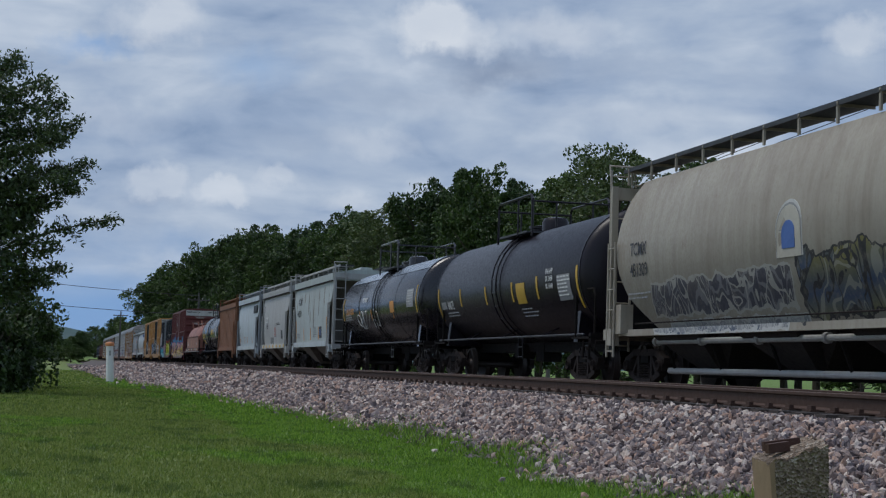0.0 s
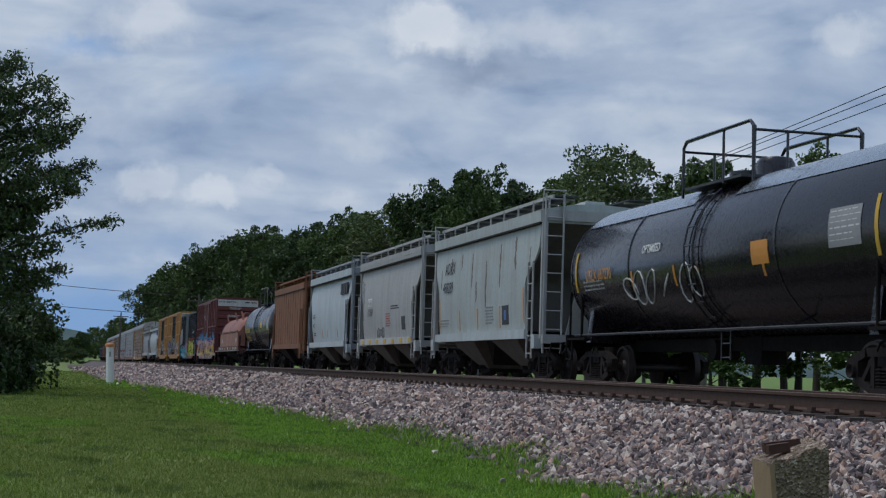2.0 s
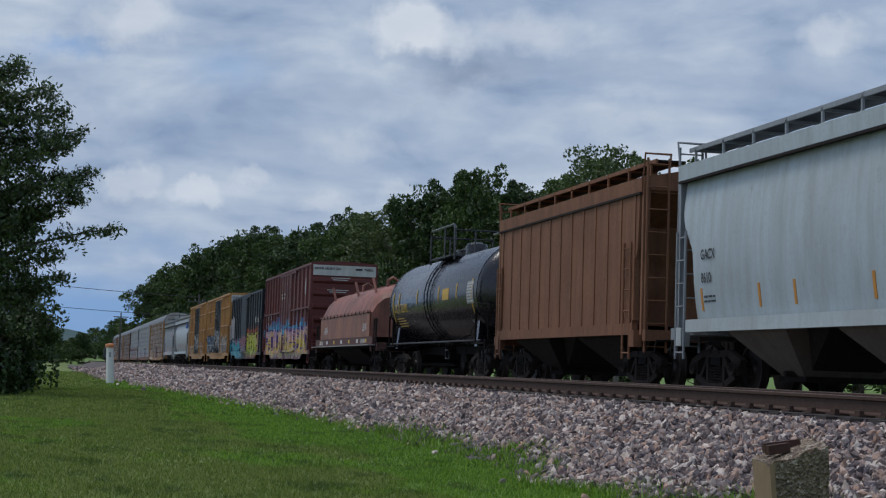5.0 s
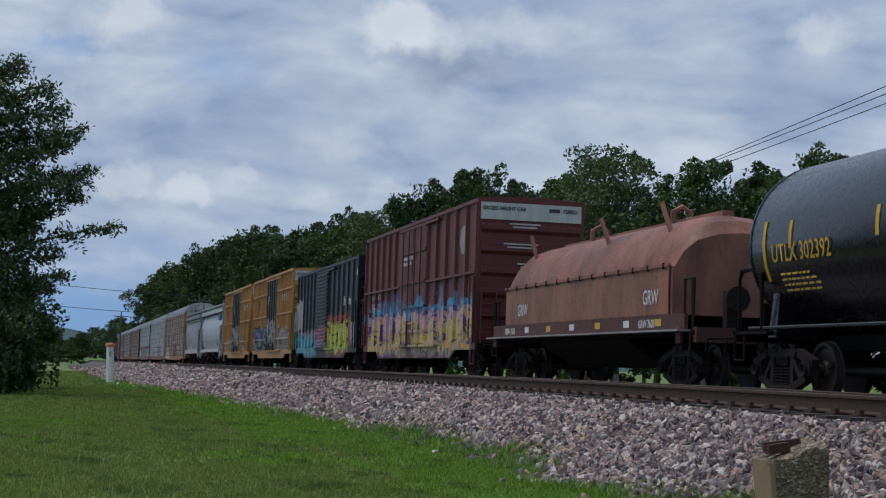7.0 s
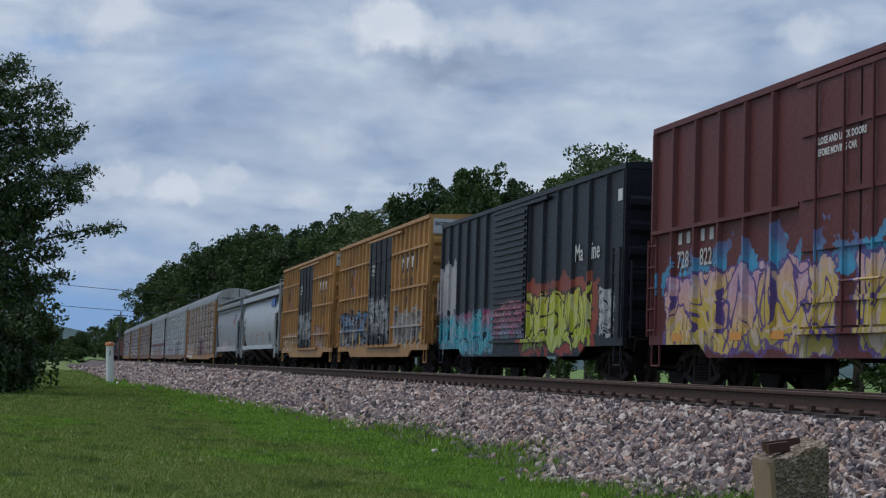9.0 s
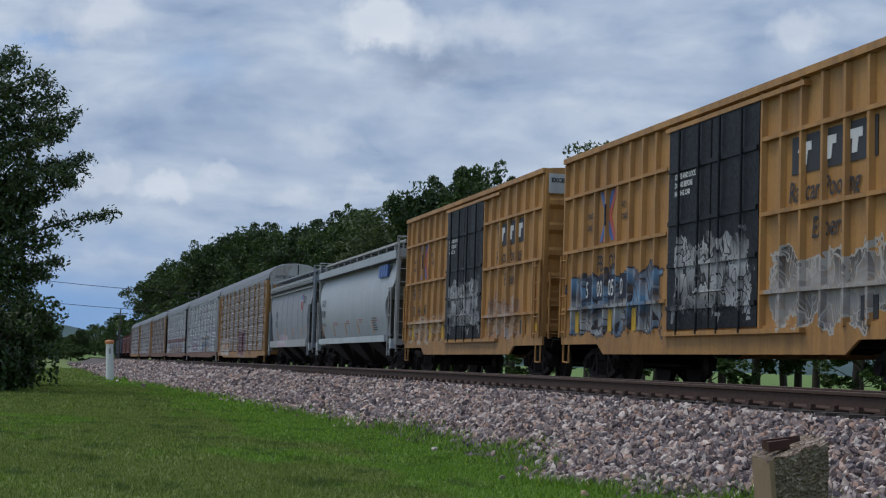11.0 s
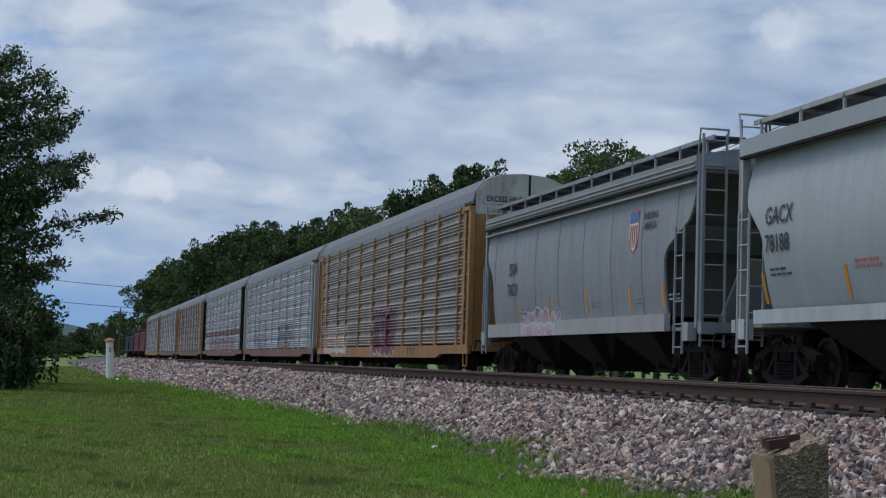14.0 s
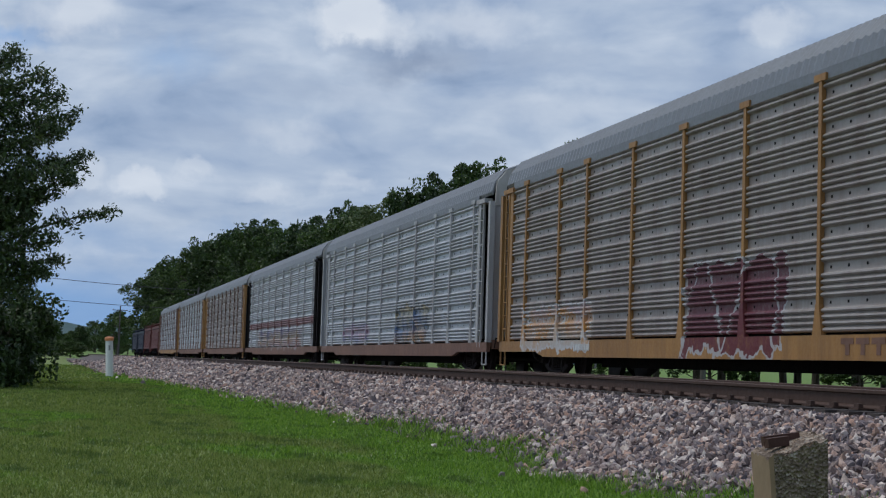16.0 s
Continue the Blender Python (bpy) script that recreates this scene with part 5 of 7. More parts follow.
    letters(car, "AOKX", 0.36, 4.14, 3.12, M_INK, sf)
    letters(car, "498289", 0.34, 4.31, 2.56, M_INK, sf)
    for y in (4.75, 2.35, 0.35, -1.92, -4.1):
        patch(car, "reflector", y - 0.05, y + 0.05, 1.42 + (0.1 if abs(y) > 4 else 0), 2.0 + (0.4 if abs(y) > 4 else 0), M_ORANGE, sf)
    small_print(car, 4.7, 1.75, 1.2, 3, M_GREYINK, sf, 8)
    for k, (y, za, zb, w) in enumerate(((3.4, 3.1, 3.6, 0.10), (2.2, 3.2, 3.65, 0.07), (1.0, 2.6, 3.6, 0.06), (0.5, 2.2, 2.75, 0.07), (-0.5, 2.0, 3.3, 0.07), (-1.9, 2.5, 3.65, 0.08), (-3.3, 2.9, 3.75, 0.14), (4.6, 2.7, 3.3, 0.05), (-4.6, 2.9, 3.4, 0.05))):
        scrape(car, y, za, zb, w, sf, k)
    small_print(car, -0.5, 2.0, 0.8, 6, M_GREYINK, sf, 9)
    patch(car, "notice", -2.75, -2.15, 1.5, 2.0, M_INK, sf)
    patch(car, "code_plate", -2.55, -2.35, 1.62, 1.88, M_BLUE, sf, off=0.014)

    worn = tinted(M_GREY, [(4.2, 5.1, 1.9, 3.6, [(0.1, 0.1, 0.1), (0.25, 0.25, 0.25)], (0.08, 0.08, 0.08), 3.5, 0.8), (0.6, 2.0, 1.35, 1.75, [(0.06, 0.06, 0.06), (0.2, 0.2, 0.2)], (0.05, 0.05, 0.05), 4.0, 0.4)])
    car, sf, e = covered_hopper(77.9, 90.3, "warm grey covered hopper car with yellow sill marks", worn, 2, 0.09, 4.28, sill_mat=M_CAPWHITE, post_mat=M_GREY, bay_mat=M_BAY, end_mat=M_SLATE)
    for z in (3.98, 4.1):
        part("side_bead", B(-1.555, -1.5, -e + 0.05, e - 0.05, z, z + 0.03), M_GREY, car)
    patch(car, "mark_field", 3.5, 2.75, 2.55, 2.85, M_WHITE, sf)
    letters(car, "AOKX", 0.2, 3.42, 2.6, M_GREYINK, lambda z: sf(z) - 0.01)
    letters(car, "312969", 0.27, 3.54, 2.2, M_INK, sf)
    for k in range(7):
        y = 4.0 - k * 1.35
        part("sill_mark", B(-1.592, -1.58, y - 0.22, y + 0.22, 1.15, 1.29), M_YELLOW, car)
    small_print(car, 0.3, 2.2, 0.8, 6, M_RED, sf, 10)
    small_print(car, -0.6, 2.45, 1.5, 2, M_INK, sf, 11)
    patch(car, "notice", -2.9, -2.35, 1.6, 2.05, M_INK, sf)

    car, sf, e = covered_hopper(90.3, 102.7, "pale blue-grey covered hopper car with a white sill", M_ICE, 2, 0.12, 4.28, sill_mat=M_WHITESILL, post_mat=M_SLATE, bay_mat=M_BAY, end_mat=M_SLATE)
    for k, y in enumerate((-2.95, -3.35, -3.75, -4.15)):
        bm = sweep_yz([(y, 3.25), (y - 0.3, 3.25), (y - 0.38, 3.7), (y - 0.08, 3.7)], -1.56, -1.50)
        part("maker_mark", bm, M_INK, car)
    letters(car, "GACX", 0.19, 4.15, 2.42, M_INK, sf)
    letters(car, "8610", 0.19, 4.15, 2.0, M_INK, sf)
    small_print(car, 4.1, 1.75, 0.5, 2, M_INK, sf, 12)
    for y in (4.2, 1.8, 0.5, -2.0):
        patch(car, "reflector", y - 0.04, y + 0.04, 1.5, 1.9, M_ORANGE, sf)

    car, sf, e = covered_hopper(102.7, 115.1, "rust-brown ribbed hopper car with streaked sides", M_RUSTBROWN, 2, 0.0, 4.30, ribs=13, post_mat=M_RUSTBROWN, bay_mat=M_TRUCK, slant=0.35, knee=0.2, walk_mat=M_TRUCK)

    car, sf, e = tank_car(115.1, 129.9, "glossy black tank car with yellow lettering", M_BLACK, 1.47, 2.53, bulge=0.62)
    letters(car, "UTLX 302392", 0.30, 5.07, 2.2, M_YELLOW, sf)
    small_print(car, 4.9, 2.0, 1.3, 4, M_YELLOW, sf, 13)
    for y in (4.4, 1.64, -1.35, -3.6):
        patch(car, "reflector", y - 0.05, y + 0.05, 2.4, 2.85, M_YELLOW, sf)
    patch(car, "placard", -2.65, -1.85, 2.4, 2.75, M_YELLOW, sf)
    patch(car, "table_plate", -5.55, -4.8, 2.2, 2.85, M_GREYINK, sf)
    small_print(car, -4.86, 2.78, 0.62, 7, M_WHITE, lambda z: sf(z) - 0.006, 14)
    patch(car, "hazard_plate", -5.0, -4.72, 1.4, 1.75, M_GREYINK, sf)
    for s in (-1, 1):
        patch(car, "reflector", s * 5.35 - 0.05, s * 5.35 + 0.05, 1.9, 2.9, M_YELLOW, sf)

    car, sf = coil_car(129.9, 145.3, "faded red coil car with an arched steel hood", M_HOOD, M_HOODSIDE)
    letters(car, "GRW", 0.30, 4.45, 1.68, M_WHITE, sf)
    letters(car, "GRW", 0.30, -4.3, 1.68, M_WHITE, sf)
    for y in (5.4, -4.2):
        letters(car, "GRW 7608", 0.16, y, 1.22, M_WHITE, lambda z: -1.53)

    # box cars
    art = tinted(M_BOXRED, [(-7.9, 7.7, 1.7, 2.62, [(0.03, 0.22, 0.42), (0.06, 0.32, 0.50), (0.10, 0.12, 0.25)], None, 1.3, 3.2),
                            (0.4, 7.6, 0.6, 2.25, [(0.28, 0.24, 0.05), (0.50, 0.36, 0.05), (0.56, 0.40, 0.08), (0.56, 0.34, 0.25), (0.50, 0.29, 0.36)], (0.10, 0.06, 0.20), 0.9, 0.9),
                            (-7.9, 0.0, 0.6, 2.25, [(0.28, 0.24, 0.05), (0.50, 0.38, 0.05), (0.56, 0.42, 0.09), (0.56, 0.34, 0.27), (0.52, 0.28, 0.31)], (0.10, 0.06, 0.20), 0.95, 0.9)])
    car, sf, e = box_car(145.3, 163.2, "boxcar-red box car with yellow, pink and blue sprayed lettering", art, 5.15, 0.62, (5, 6), (-2.1, 1.75), belts=(3.04,), cap=M_CAPWHITE, end_mat=M_BOXRED, roof_mat=M_BOXRED)
    letters(car, "728", 0.32, 6.92, 2.30, M_CAPWHITE, sf)
    letters(car, "822", 0.32, 5.86, 2.30, M_CAPWHITE, sf)
    for y in (6.9, 6.5, 5.84, 5.44):
        patch(car, "mark_bar", y - 0.17, y, 2.74, 2.96, M_CAPWHITE, sf)
    letters(car, "CLOSE AND LOCK DOORS", 0.11, 1.2, 3.88, M_WHITE, lambda z: -1.605)
    letters(car, "BEFORE MOVING CAR", 0.11, 1.2, 3.7, M_WHITE, lambda z: -1.605)
    bm = bmesh.new()
    loft(bm, [[(x, -6.5 + 0.42 * math.cos(k * math.tau / 24), 4.05 + 0.42 * math.sin(k * math.tau / 24)) for k in range(24)] for x in (-1.518, -1.5)])
    part("round_emblem", bm, M_GREYINK, car)
    end_letters(car, "EXCESS HEIGHT CAR", 0.105, -1.42, -e - 0.062, 4.80, M_INK, 0.92)
    end_letters(car, "728822", 0.105, 0.92, -e - 0.062, 4.80, M_INK, 1.0)
    part("mark_bar", B(0.52, 0.84, -e - 0.062, -e - 0.05, 4.80, 4.90), M_INK, car)
    small_bars_end(car, -e - 0.10, ((-0.2, 4.42, 0.9), (-0.3, 3.85, 1.0), (-0.1, 3.3, 0.6)))
    for y in (6.8, 4.2, 2.6, -3.0, -5.0, -6.9):
        part("sill_reflector", B(-1.552, -1.54, y - 0.25, y + 0.25, 0.92, 1.06), M_ORANGE, car)

    art = tinted(M_BOXBLACK, [(-6.4, -0.4, 0.6, 2.5, [(0.25, 0.03, 0.02), (0.30, 0.06, 0.03), (0.22, 0.05, 0.03)], None, 1.2, 1.0),
                              (-6.0, -0.8, 0.75, 2.25, [(0.30, 0.40, 0.03), (0.42, 0.46, 0.04), (0.45, 0.42, 0.05)], (0.02, 0.025, 0.02), 0.85, 0.9),
                              (1.9, 7.9, 0.6, 2.0, [(0.02, 0.20, 0.26), (0.03, 0.34, 0.42), (0.04, 0.36, 0.42), (0.30, 0.06, 0.12)], (0.02, 0.05, 0.08), 1.2, 0.7),
                              (-7.4, -6.3, 1.0, 2.2, [(0.4, 0.4, 0.4), (0.45, 0.45, 0.45)], (0.02, 0.02, 0.02), 2.2, 0.5),
                              (6.0, 8.2, 1.8, 3.5, [(0.35, 0.33, 0.33), (0.4, 0.38, 0.38)], None, 1.0, 1.2)])
    artd = tinted(M_BOXBLACK, [(-1.3, 1.9, 0.6, 2.1, [(0.03, 0.30, 0.38), (0.30, 0.06, 0.14), (0.3, 0.1, 0.1)], (0.02, 0.02, 0.03), 1.2, 1.0)])
    car, sf, e = box_car(163.2, 180.7, "black box car with a louvred door and yellow-green sprayed lettering", art, 4.68, 0.64, (6, 6), (-1.2, 1.85), door_mat=artd, belts=(), louvre=True, end_mat=M_BOXBLACK, proud=0.07)
    letters(car, "Ma", 0.40, -4.72, 2.78, M_WHITE, sf)
    letters(car, "ine", 0.40, -5.85, 2.78, M_WHITE, sf)
    patch(car, "sign_plate", -7.75, -7.45, 3.9, 4.15, M_WHITE, sf)

    for (q0, q1, door, num, seed) in ((180.7, 198.4, (-2.4, 1.65), "500050", 1), (198.4, 215.2, (-2.2, 1.95), "504547", 2)):
        if seed == 1:
            pats = [(2.0, 7.6, 1.0, 2.45, [(0.08, 0.16, 0.25), (0.36, 0.38, 0.37), (0.035, 0.045, 0.07), (0.13, 0.27, 0.42), (0.05, 0.07, 0.11)], (0.03, 0.035, 0.05), 1.05, 0.9), (-7.0, -2.6, 1.0, 2.3, [(0.10, 0.10, 0.10), (0.34, 0.32, 0.30), (0.05, 0.05, 0.05)], (0.4, 0.38, 0.35), 1.6, 1.2)]
        else:
            pats = [(2.3, 7.2, 0.9, 1.95, [(0.42, 0.40, 0.36), (0.38, 0.20, 0.07), (0.46, 0.40, 0.33), (0.38, 0.2, 0.07)], (0.33, 0.17, 0.05), 1.9, 1.1), (-5.6, -2.4, 1.0, 2.2, [(0.42, 0.36, 0.32), (0.36, 0.2, 0.08), (0.40, 0.30, 0.24), (0.2, 0.12, 0.08)], (0.25, 0.13, 0.07), 2.0, 1.2)]
        body = tinted(M_BOXYELLOW, pats)
        dm = tinted(M_DOORBLACK, [(door[0] + 0.2, door[1] - 0.2, 1.2, 2.85, [(0.4, 0.4, 0.4), (0.012, 0.012, 0.014), (0.45, 0.45, 0.44), (0.015, 0.015, 0.017)], (0.012, 0.012, 0.014), 1.9, 1.3)])
        car, sf, e = box_car(q0, q1, ("yellow box car with black doors and blue-grey sprayed lettering", "yellow box car with black doors and pale sprayed lettering")[seed - 1], body, 5.15, 0.64, ((8, 9), (7, 7))[seed - 1], door, door_mat=dm,
                             belts=(4.2, 2.95, 1.66), cap=M_CAPWHITE, end_mat=M_BOXYELLOW, roof_mat=M_BOXYELLOW)
        # reporting letters and numbers stand bay by bay between the posts
        bay = (e - door[1]) / (9, 7)[seed - 1]
        col = lambda k: e - bay * k - 0.10
        first, mid = ((3, 4), (1, 3))[seed - 1]
        letters(car, "FB", 0.36, col(first), 2.42, M_INK, sf, 0.72)
        letters(car, "OX", 0.36, col(first + 1), 2.42, M_INK, sf, 0.72)
        for k, txt in enumerate((("5", "00", "05", "0"), ("50", "45", "47"))[seed - 1]):
            letters(car, txt, 0.36, col((2, 1)[seed - 1] + k), 1.88, M_INK if seed == 2 else M_WHITE, sf, 0.72)
        if seed == 1:
            for k in range(4):
                patch(car, "number_field", e - bay * (2 + k) - 0.03, e - bay * (3 + k) + 0.03, 1.80, 2.32, M_NAVY, sf)
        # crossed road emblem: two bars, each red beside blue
        yc = e - bay * mid
        for s in (-1, 1):
            for k, (dy, m) in enumerate(((-0.085, M_RED), (0.085, M_BLUE))):
                bm = sweep_yz([(yc - s * 0.36 + dy - 0.08, 3.06), (yc - s * 0.36 + dy + 0.08, 3.06), (yc + s * 0.36 + dy + 0.08, 4.14), (yc + s * 0.36 + dy - 0.08, 4.14)], -1.512 - 0.004 * k - 0.002 * s, -1.5)
                part("crossed_stripe", bm, m, car)
        part("emblem_hub", sweep_yz([(yc - 0.042, 3.38), (yc + 0.042, 3.38), (yc + 0.042, 3.84), (yc - 0.042, 3.84)], -1.600, -1.58), M_NAVY, car)
        for txt, y, z in (("next", col(mid - 2), 3.62), ("load", col(mid - 2), 3.36), ("any", col(mid + 1), 3.72), ("road", col(mid + 1), 3.46)):
            letters(car, txt, 0.17, y, z, M_INK, sf, 0.8, 0.2)
        for y in (col(1), col(4), col(6)):
            patch(car, "reflector", y - 0.24, y, 1.12, 1.58, M_YELLOW, sf)
        part("roof_edge", B(-1.62, -1.5, -e, e, 5.02, 5.14), M_BOXYELLOW, car)
        letters(car, "CLOSE AND LOCK", 0.10, door[1] - 0.4, 3.92, M_WHITE, lambda z: -1.605)
        letters(car, "DOORS BEFORE", 0.10, door[1] - 0.4, 3.76, M_WHITE, lambda z: -1.605)
        letters(car, "MOVING CAR", 0.10, door[1] - 0.4, 3.60, M_WHITE, lambda z: -1.605)
        patch(car, "logo_field", -6.1, -3.4, 3.5, 4.1, M_INK, sf, off=0.012)
        for y in (-3.65, -4.45, -5.25):
            part("logo_letter_shape", sweep_yz([(y - 0.1, 3.62), (y - 0.26, 3.62), (y - 0.30, 3.84), (y - 0.42, 3.84), (y - 0.42, 3.98), (y - 0.05, 3.98), (y + 0.05, 3.84), (y - 0.12, 3.84)], -1.524, -1.5), M_WHITE, car)
        letters(car, "Railcar Pooling", 0.34, -3.3, 3.06, M_INK, sf, 0.82, 0.2)
        letters(car, "Experts", 0.34, -4.1, 2.45, M_INK, sf, 0.82, 0.2)
        end_letters(car, "EXCESS HEIGHT CAR", 0.105, -1.42, -e - 0.062, 4.80, M_INK, 0.92)
        patch(car, "notice", -6.15, -5.65, 1.15, 1.5, M_INK, sf)
        patch(car, "yellow_notice", -7.1, -6.6, 1.2, 1.4, M_YELLOW, sf)

    # long grey hoppers
    car, sf, e = covered_hopper(215.2, 233.5, "clean light-grey covered hopper car with round sides", M_SILVER, 3, 0.22, 4.30, sill_mat=M_WHITESILL, post_mat=M_GREY, bay_mat=M_BAYDARK, slant=1.6, knee=0.40, half=1.56)
    letters(car, "GACX", 0.30, 7.2, 2.74, M_INK, sf)
    letters(car, "78188", 0.30, 7.2, 2.28, M_INK, sf)
    for y in (-5.2, -5.6, -6.0, -6.4):
        part("maker_mark", sweep_yz([(y, 3.42), (y - 0.3, 3.42), (y - 0.38, 3.86), (y - 0.08, 3.86)], -1.572, -1.50), M_BLUE, car)
    for y in (7.4, 4.6, 1.8, -1.0, -3.8):
        patch(car, "reflector", y - 0.05, y + 0.05, 1.45, 1.95, M_ORANGE, sf)
        small_print(car, y - 0.3, 2.0, 0.8, 2, M_RED if y < 5 else M_INK, sf, int(y * 3 + 60))
    small_print(car, -3.9, 2.0, 0.8, 6, M_INK, sf, 21)

    slate = tinted(M_SLATE, [(0.8, 3.8, 1.15, 1.75, [(0.35, 0.12, 0.2), (0.4, 0.3, 0.35), (0.12, 0.05, 0.12)], (0.5, 0.48, 0.5), 2.0, 0.6)])
    car, sf, e = covered_hopper(233.5, 250.0, "mid-grey covered hopper car with upright seams and a shield emblem", slate, 3, 0.10, 4.30, sill_mat=tinted(M_GREY, [(0.8, 3.6, 0.9, 1.4, [(0.35, 0.12, 0.2), (0.45, 0.4, 0.42)], (0.5, 0.48, 0.5), 2.2, 0.5)]), post_mat=M_SLATE, bay_mat=M_BAYDARK, seams=8, slant=1.5, knee=0.40, half=1.54, sill_z=(1.05, 1.38))
    for z in (3.78, 4.05, 4.14):
        part("side_bead", B(-1.60, -1.50, -e + 0.06, e - 0.06, z, z + 0.03), M_GREY, car)
    letters(car, "SSW", 0.33, 4.93, 2.62, M_INK, sf)
    letters(car, "70021", 0.33, 5.08, 2.1, M_INK, sf)
    sh = [(-0.34, 0.55), (0, 0.62), (0.34, 0.55), (0.38, 0.1), (0.3, -0.4), (0, -0.62), (-0.3, -0.4), (-0.38, 0.1)]
    for sc, m, off in ((0.75, M_RED, 0.008), (0.67, M_WHITE, 0.013)):
        bm = bmesh.new()
        loft(bm, [[(sf(3.1 + q * sc) - o, -4.05 - p * sc, 3.1 + q * sc) for p, q in sh] for o in (off, 0)])
        part("shield_emblem", bm, m, car)
    patch(car, "shield_top", -4.28, -3.82, 3.28, 3.5, M_BLUE, sf, off=0.018)
    for k in range(4):
        patch(car, "shield_stripe", -4.24 + k * 0.11, -4.19 + k * 0.11, 2.78, 3.22, M_RED, sf, off=0.018)
    letters(car, "BUILDING", 0.14, -4.6, 3.3, M_INK, sf)
    letters(car, "AMERICA", 0.14, -4.6, 3.1, M_INK, sf)
    for y in (4.3, 1.6, -1.1, -3.8, -5.6):
        patch(car, "reflector", y - 0.05, y + 0.05, 1.5, 2.0, M_ORANGE, sf)
        small_print(car, y - 0.3, 1.75, 0.6, 2, M_GREYINK, sf, int(80 + y))

    # auto racks
    looks = [("auto rack with brown-grey panels and yellow posts", M_GALV, M_RACKYELLOW, M_RACKYELLOW, M_ROOFGALV, M_RACKYELLOW, [(-3.4, 0.9, 0.5, 2.3, [(0.12, 0.02, 0.03), (0.11, 0.03, 0.04)], (0.4, 0.4, 0.4), 0.5, 0.8), (6.0, 11.4, 0.6, 1.75, [(0.45, 0.43, 0.40), (0.5, 0.24, 0.05), (0.4, 0.3, 0.3)], (0.5, 0.5, 0.5), 1.6, 0.7)]),
             ("auto rack with pale panels, white posts and sprayed lettering", M_GALVPALE, M_RACKWHITE, M_RACKRUST, M_ROOFGALV, M_RACKWHITE, [(3.0, 8.5, 0.9, 1.8, [(0.15, 0.18, 0.3), (0.4, 0.25, 0.3), (0.2, 0.2, 0.3)], (0.4, 0.4, 0.4), 1.4, 0.8), (-6.5, -1.5, 0.9, 2.2, [(0.4, 0.2, 0.06), (0.12, 0.2, 0.35), (0.45, 0.35, 0.15)], (0.1, 0.1, 0.1), 1.3, 0.8)]),
             ("auto rack with pale panels and a rusty red stripe", M_GALVPALE, M_RACKWHITE, M_RACKRUST, M_ROOFGALV, M_DARK, [(-13, 13, 1.9, 2.3, [(0.2, 0.07, 0.06), (0.22, 0.1, 0.1)], None, 0.7, 0.3), (-9, 8, 0.8, 1.9, [(0.3, 0.12, 0.1), (0.35, 0.25, 0.15), (0.15, 0.12, 0.25)], (0.3, 0.3, 0.3), 1.0, 1.0)]),
             ("auto rack with grey-brown panels and orange ends", M_GALV, M_RACKRUST, M_RACKRUST, M_ROOFGALV, M_RACKYELLOW, []),
             ("auto rack with grey panels and brown posts", M_GALVPALE, M_RACKRUST, M_RACKRUST, M_ROOFGALV, M_RACKYELLOW, []),
             ("auto rack with grey panels and an orange lower side", M_GALVPALE, M_RACKRUST, M_RACKYELLOW, M_ROOFGALV, M_RACKRUST, [])]
    q = 250.0
    for k, (label, pm, po, sm, rm, em, pats) in enumerate(looks):
        q1 = q + (27.6 if k == 0 else 28.5)
        sm2, po2 = (tinted(sm, pats), tinted(po, pats)) if pats else (sm, po)
        car, sf = auto_rack(q, q1, label, pm, po2, sm2, rm, em)
        if pats:
            shift_panels(car, pm, pats)
        if k == 0:
            small_print(car, 7.1, 0.72, 1.3, 1, M_WHITE, lambda z: -1.582, 31, 0.14)
            for y in (-5.2, -5.65, -6.1):
                part("logo_letter_shape", sweep_yz([(y - 0.16, 0.58), (y - 0.28, 0.58), (y - 0.28, 0.74), (y - 0.4, 0.74), (y - 0.4, 0.83), (y - 0.02, 0.83), (y - 0.02, 0.74), (y - 0.16, 0.74)], -1.586, -1.57), M_RACKRUST, car)
        end_letters(car, "EXCESS HEIGHT CAR", 0.16, -1.15, -(q1 - q) / 2 + 0.62 - 0.035, 4.98, M_INK)
        if k < 3:
            # rows of bolt holes along the flat bands of the near panels
            bm = bmesh.new()
            for ya, yb in zip((-12.3, -11.8, -9.15, -7.2, -4.45, -1.72, 0.98, 3.65, 6.5, 8.45, 11.1), (-11.8, -9.15, -7.2, -4.45, -1.72, 0.98, 3.65, 6.5, 8.45, 11.1, 12.3)):
                n = max(1, int((yb - ya) / 0.55))
                for b in range(7):
                    zz = 0.92 + 0.392 + 0.535 * b + 0.066
                    for i in range(n):
                        y = ya + (yb - ya) * (i + 0.5) / n
                        box(bm, -1.500, -1.490, y - 0.022, y + 0.022, zz - 0.022, zz + 0.022)
            tagged(part("perforation", bm, M_DARK, car, "dark bolt holes in the side panels"), kind="stuff")
        q = q1
    for k, (ln, m, lab) in enumerate(((16.5, M_MAROON, "dark maroon open hopper car"), (16.5, M_MAROON, "dark maroon open hopper car"), (17.0, M_NAVY, "dark blue ribbed hopper car"), (17.0, M_NAVY, "dark blue ribbed hopper car"))):
        covered_hopper(q, q + ln, lab + " far down the train", m, 3, 0.0, (3.75, 3.75, 3.6, 3.6)[k], ribs=11, post_mat=m, bay_mat=M_DARK, slant=1.0, knee=0.4, walk_mat=m)
        q += ln


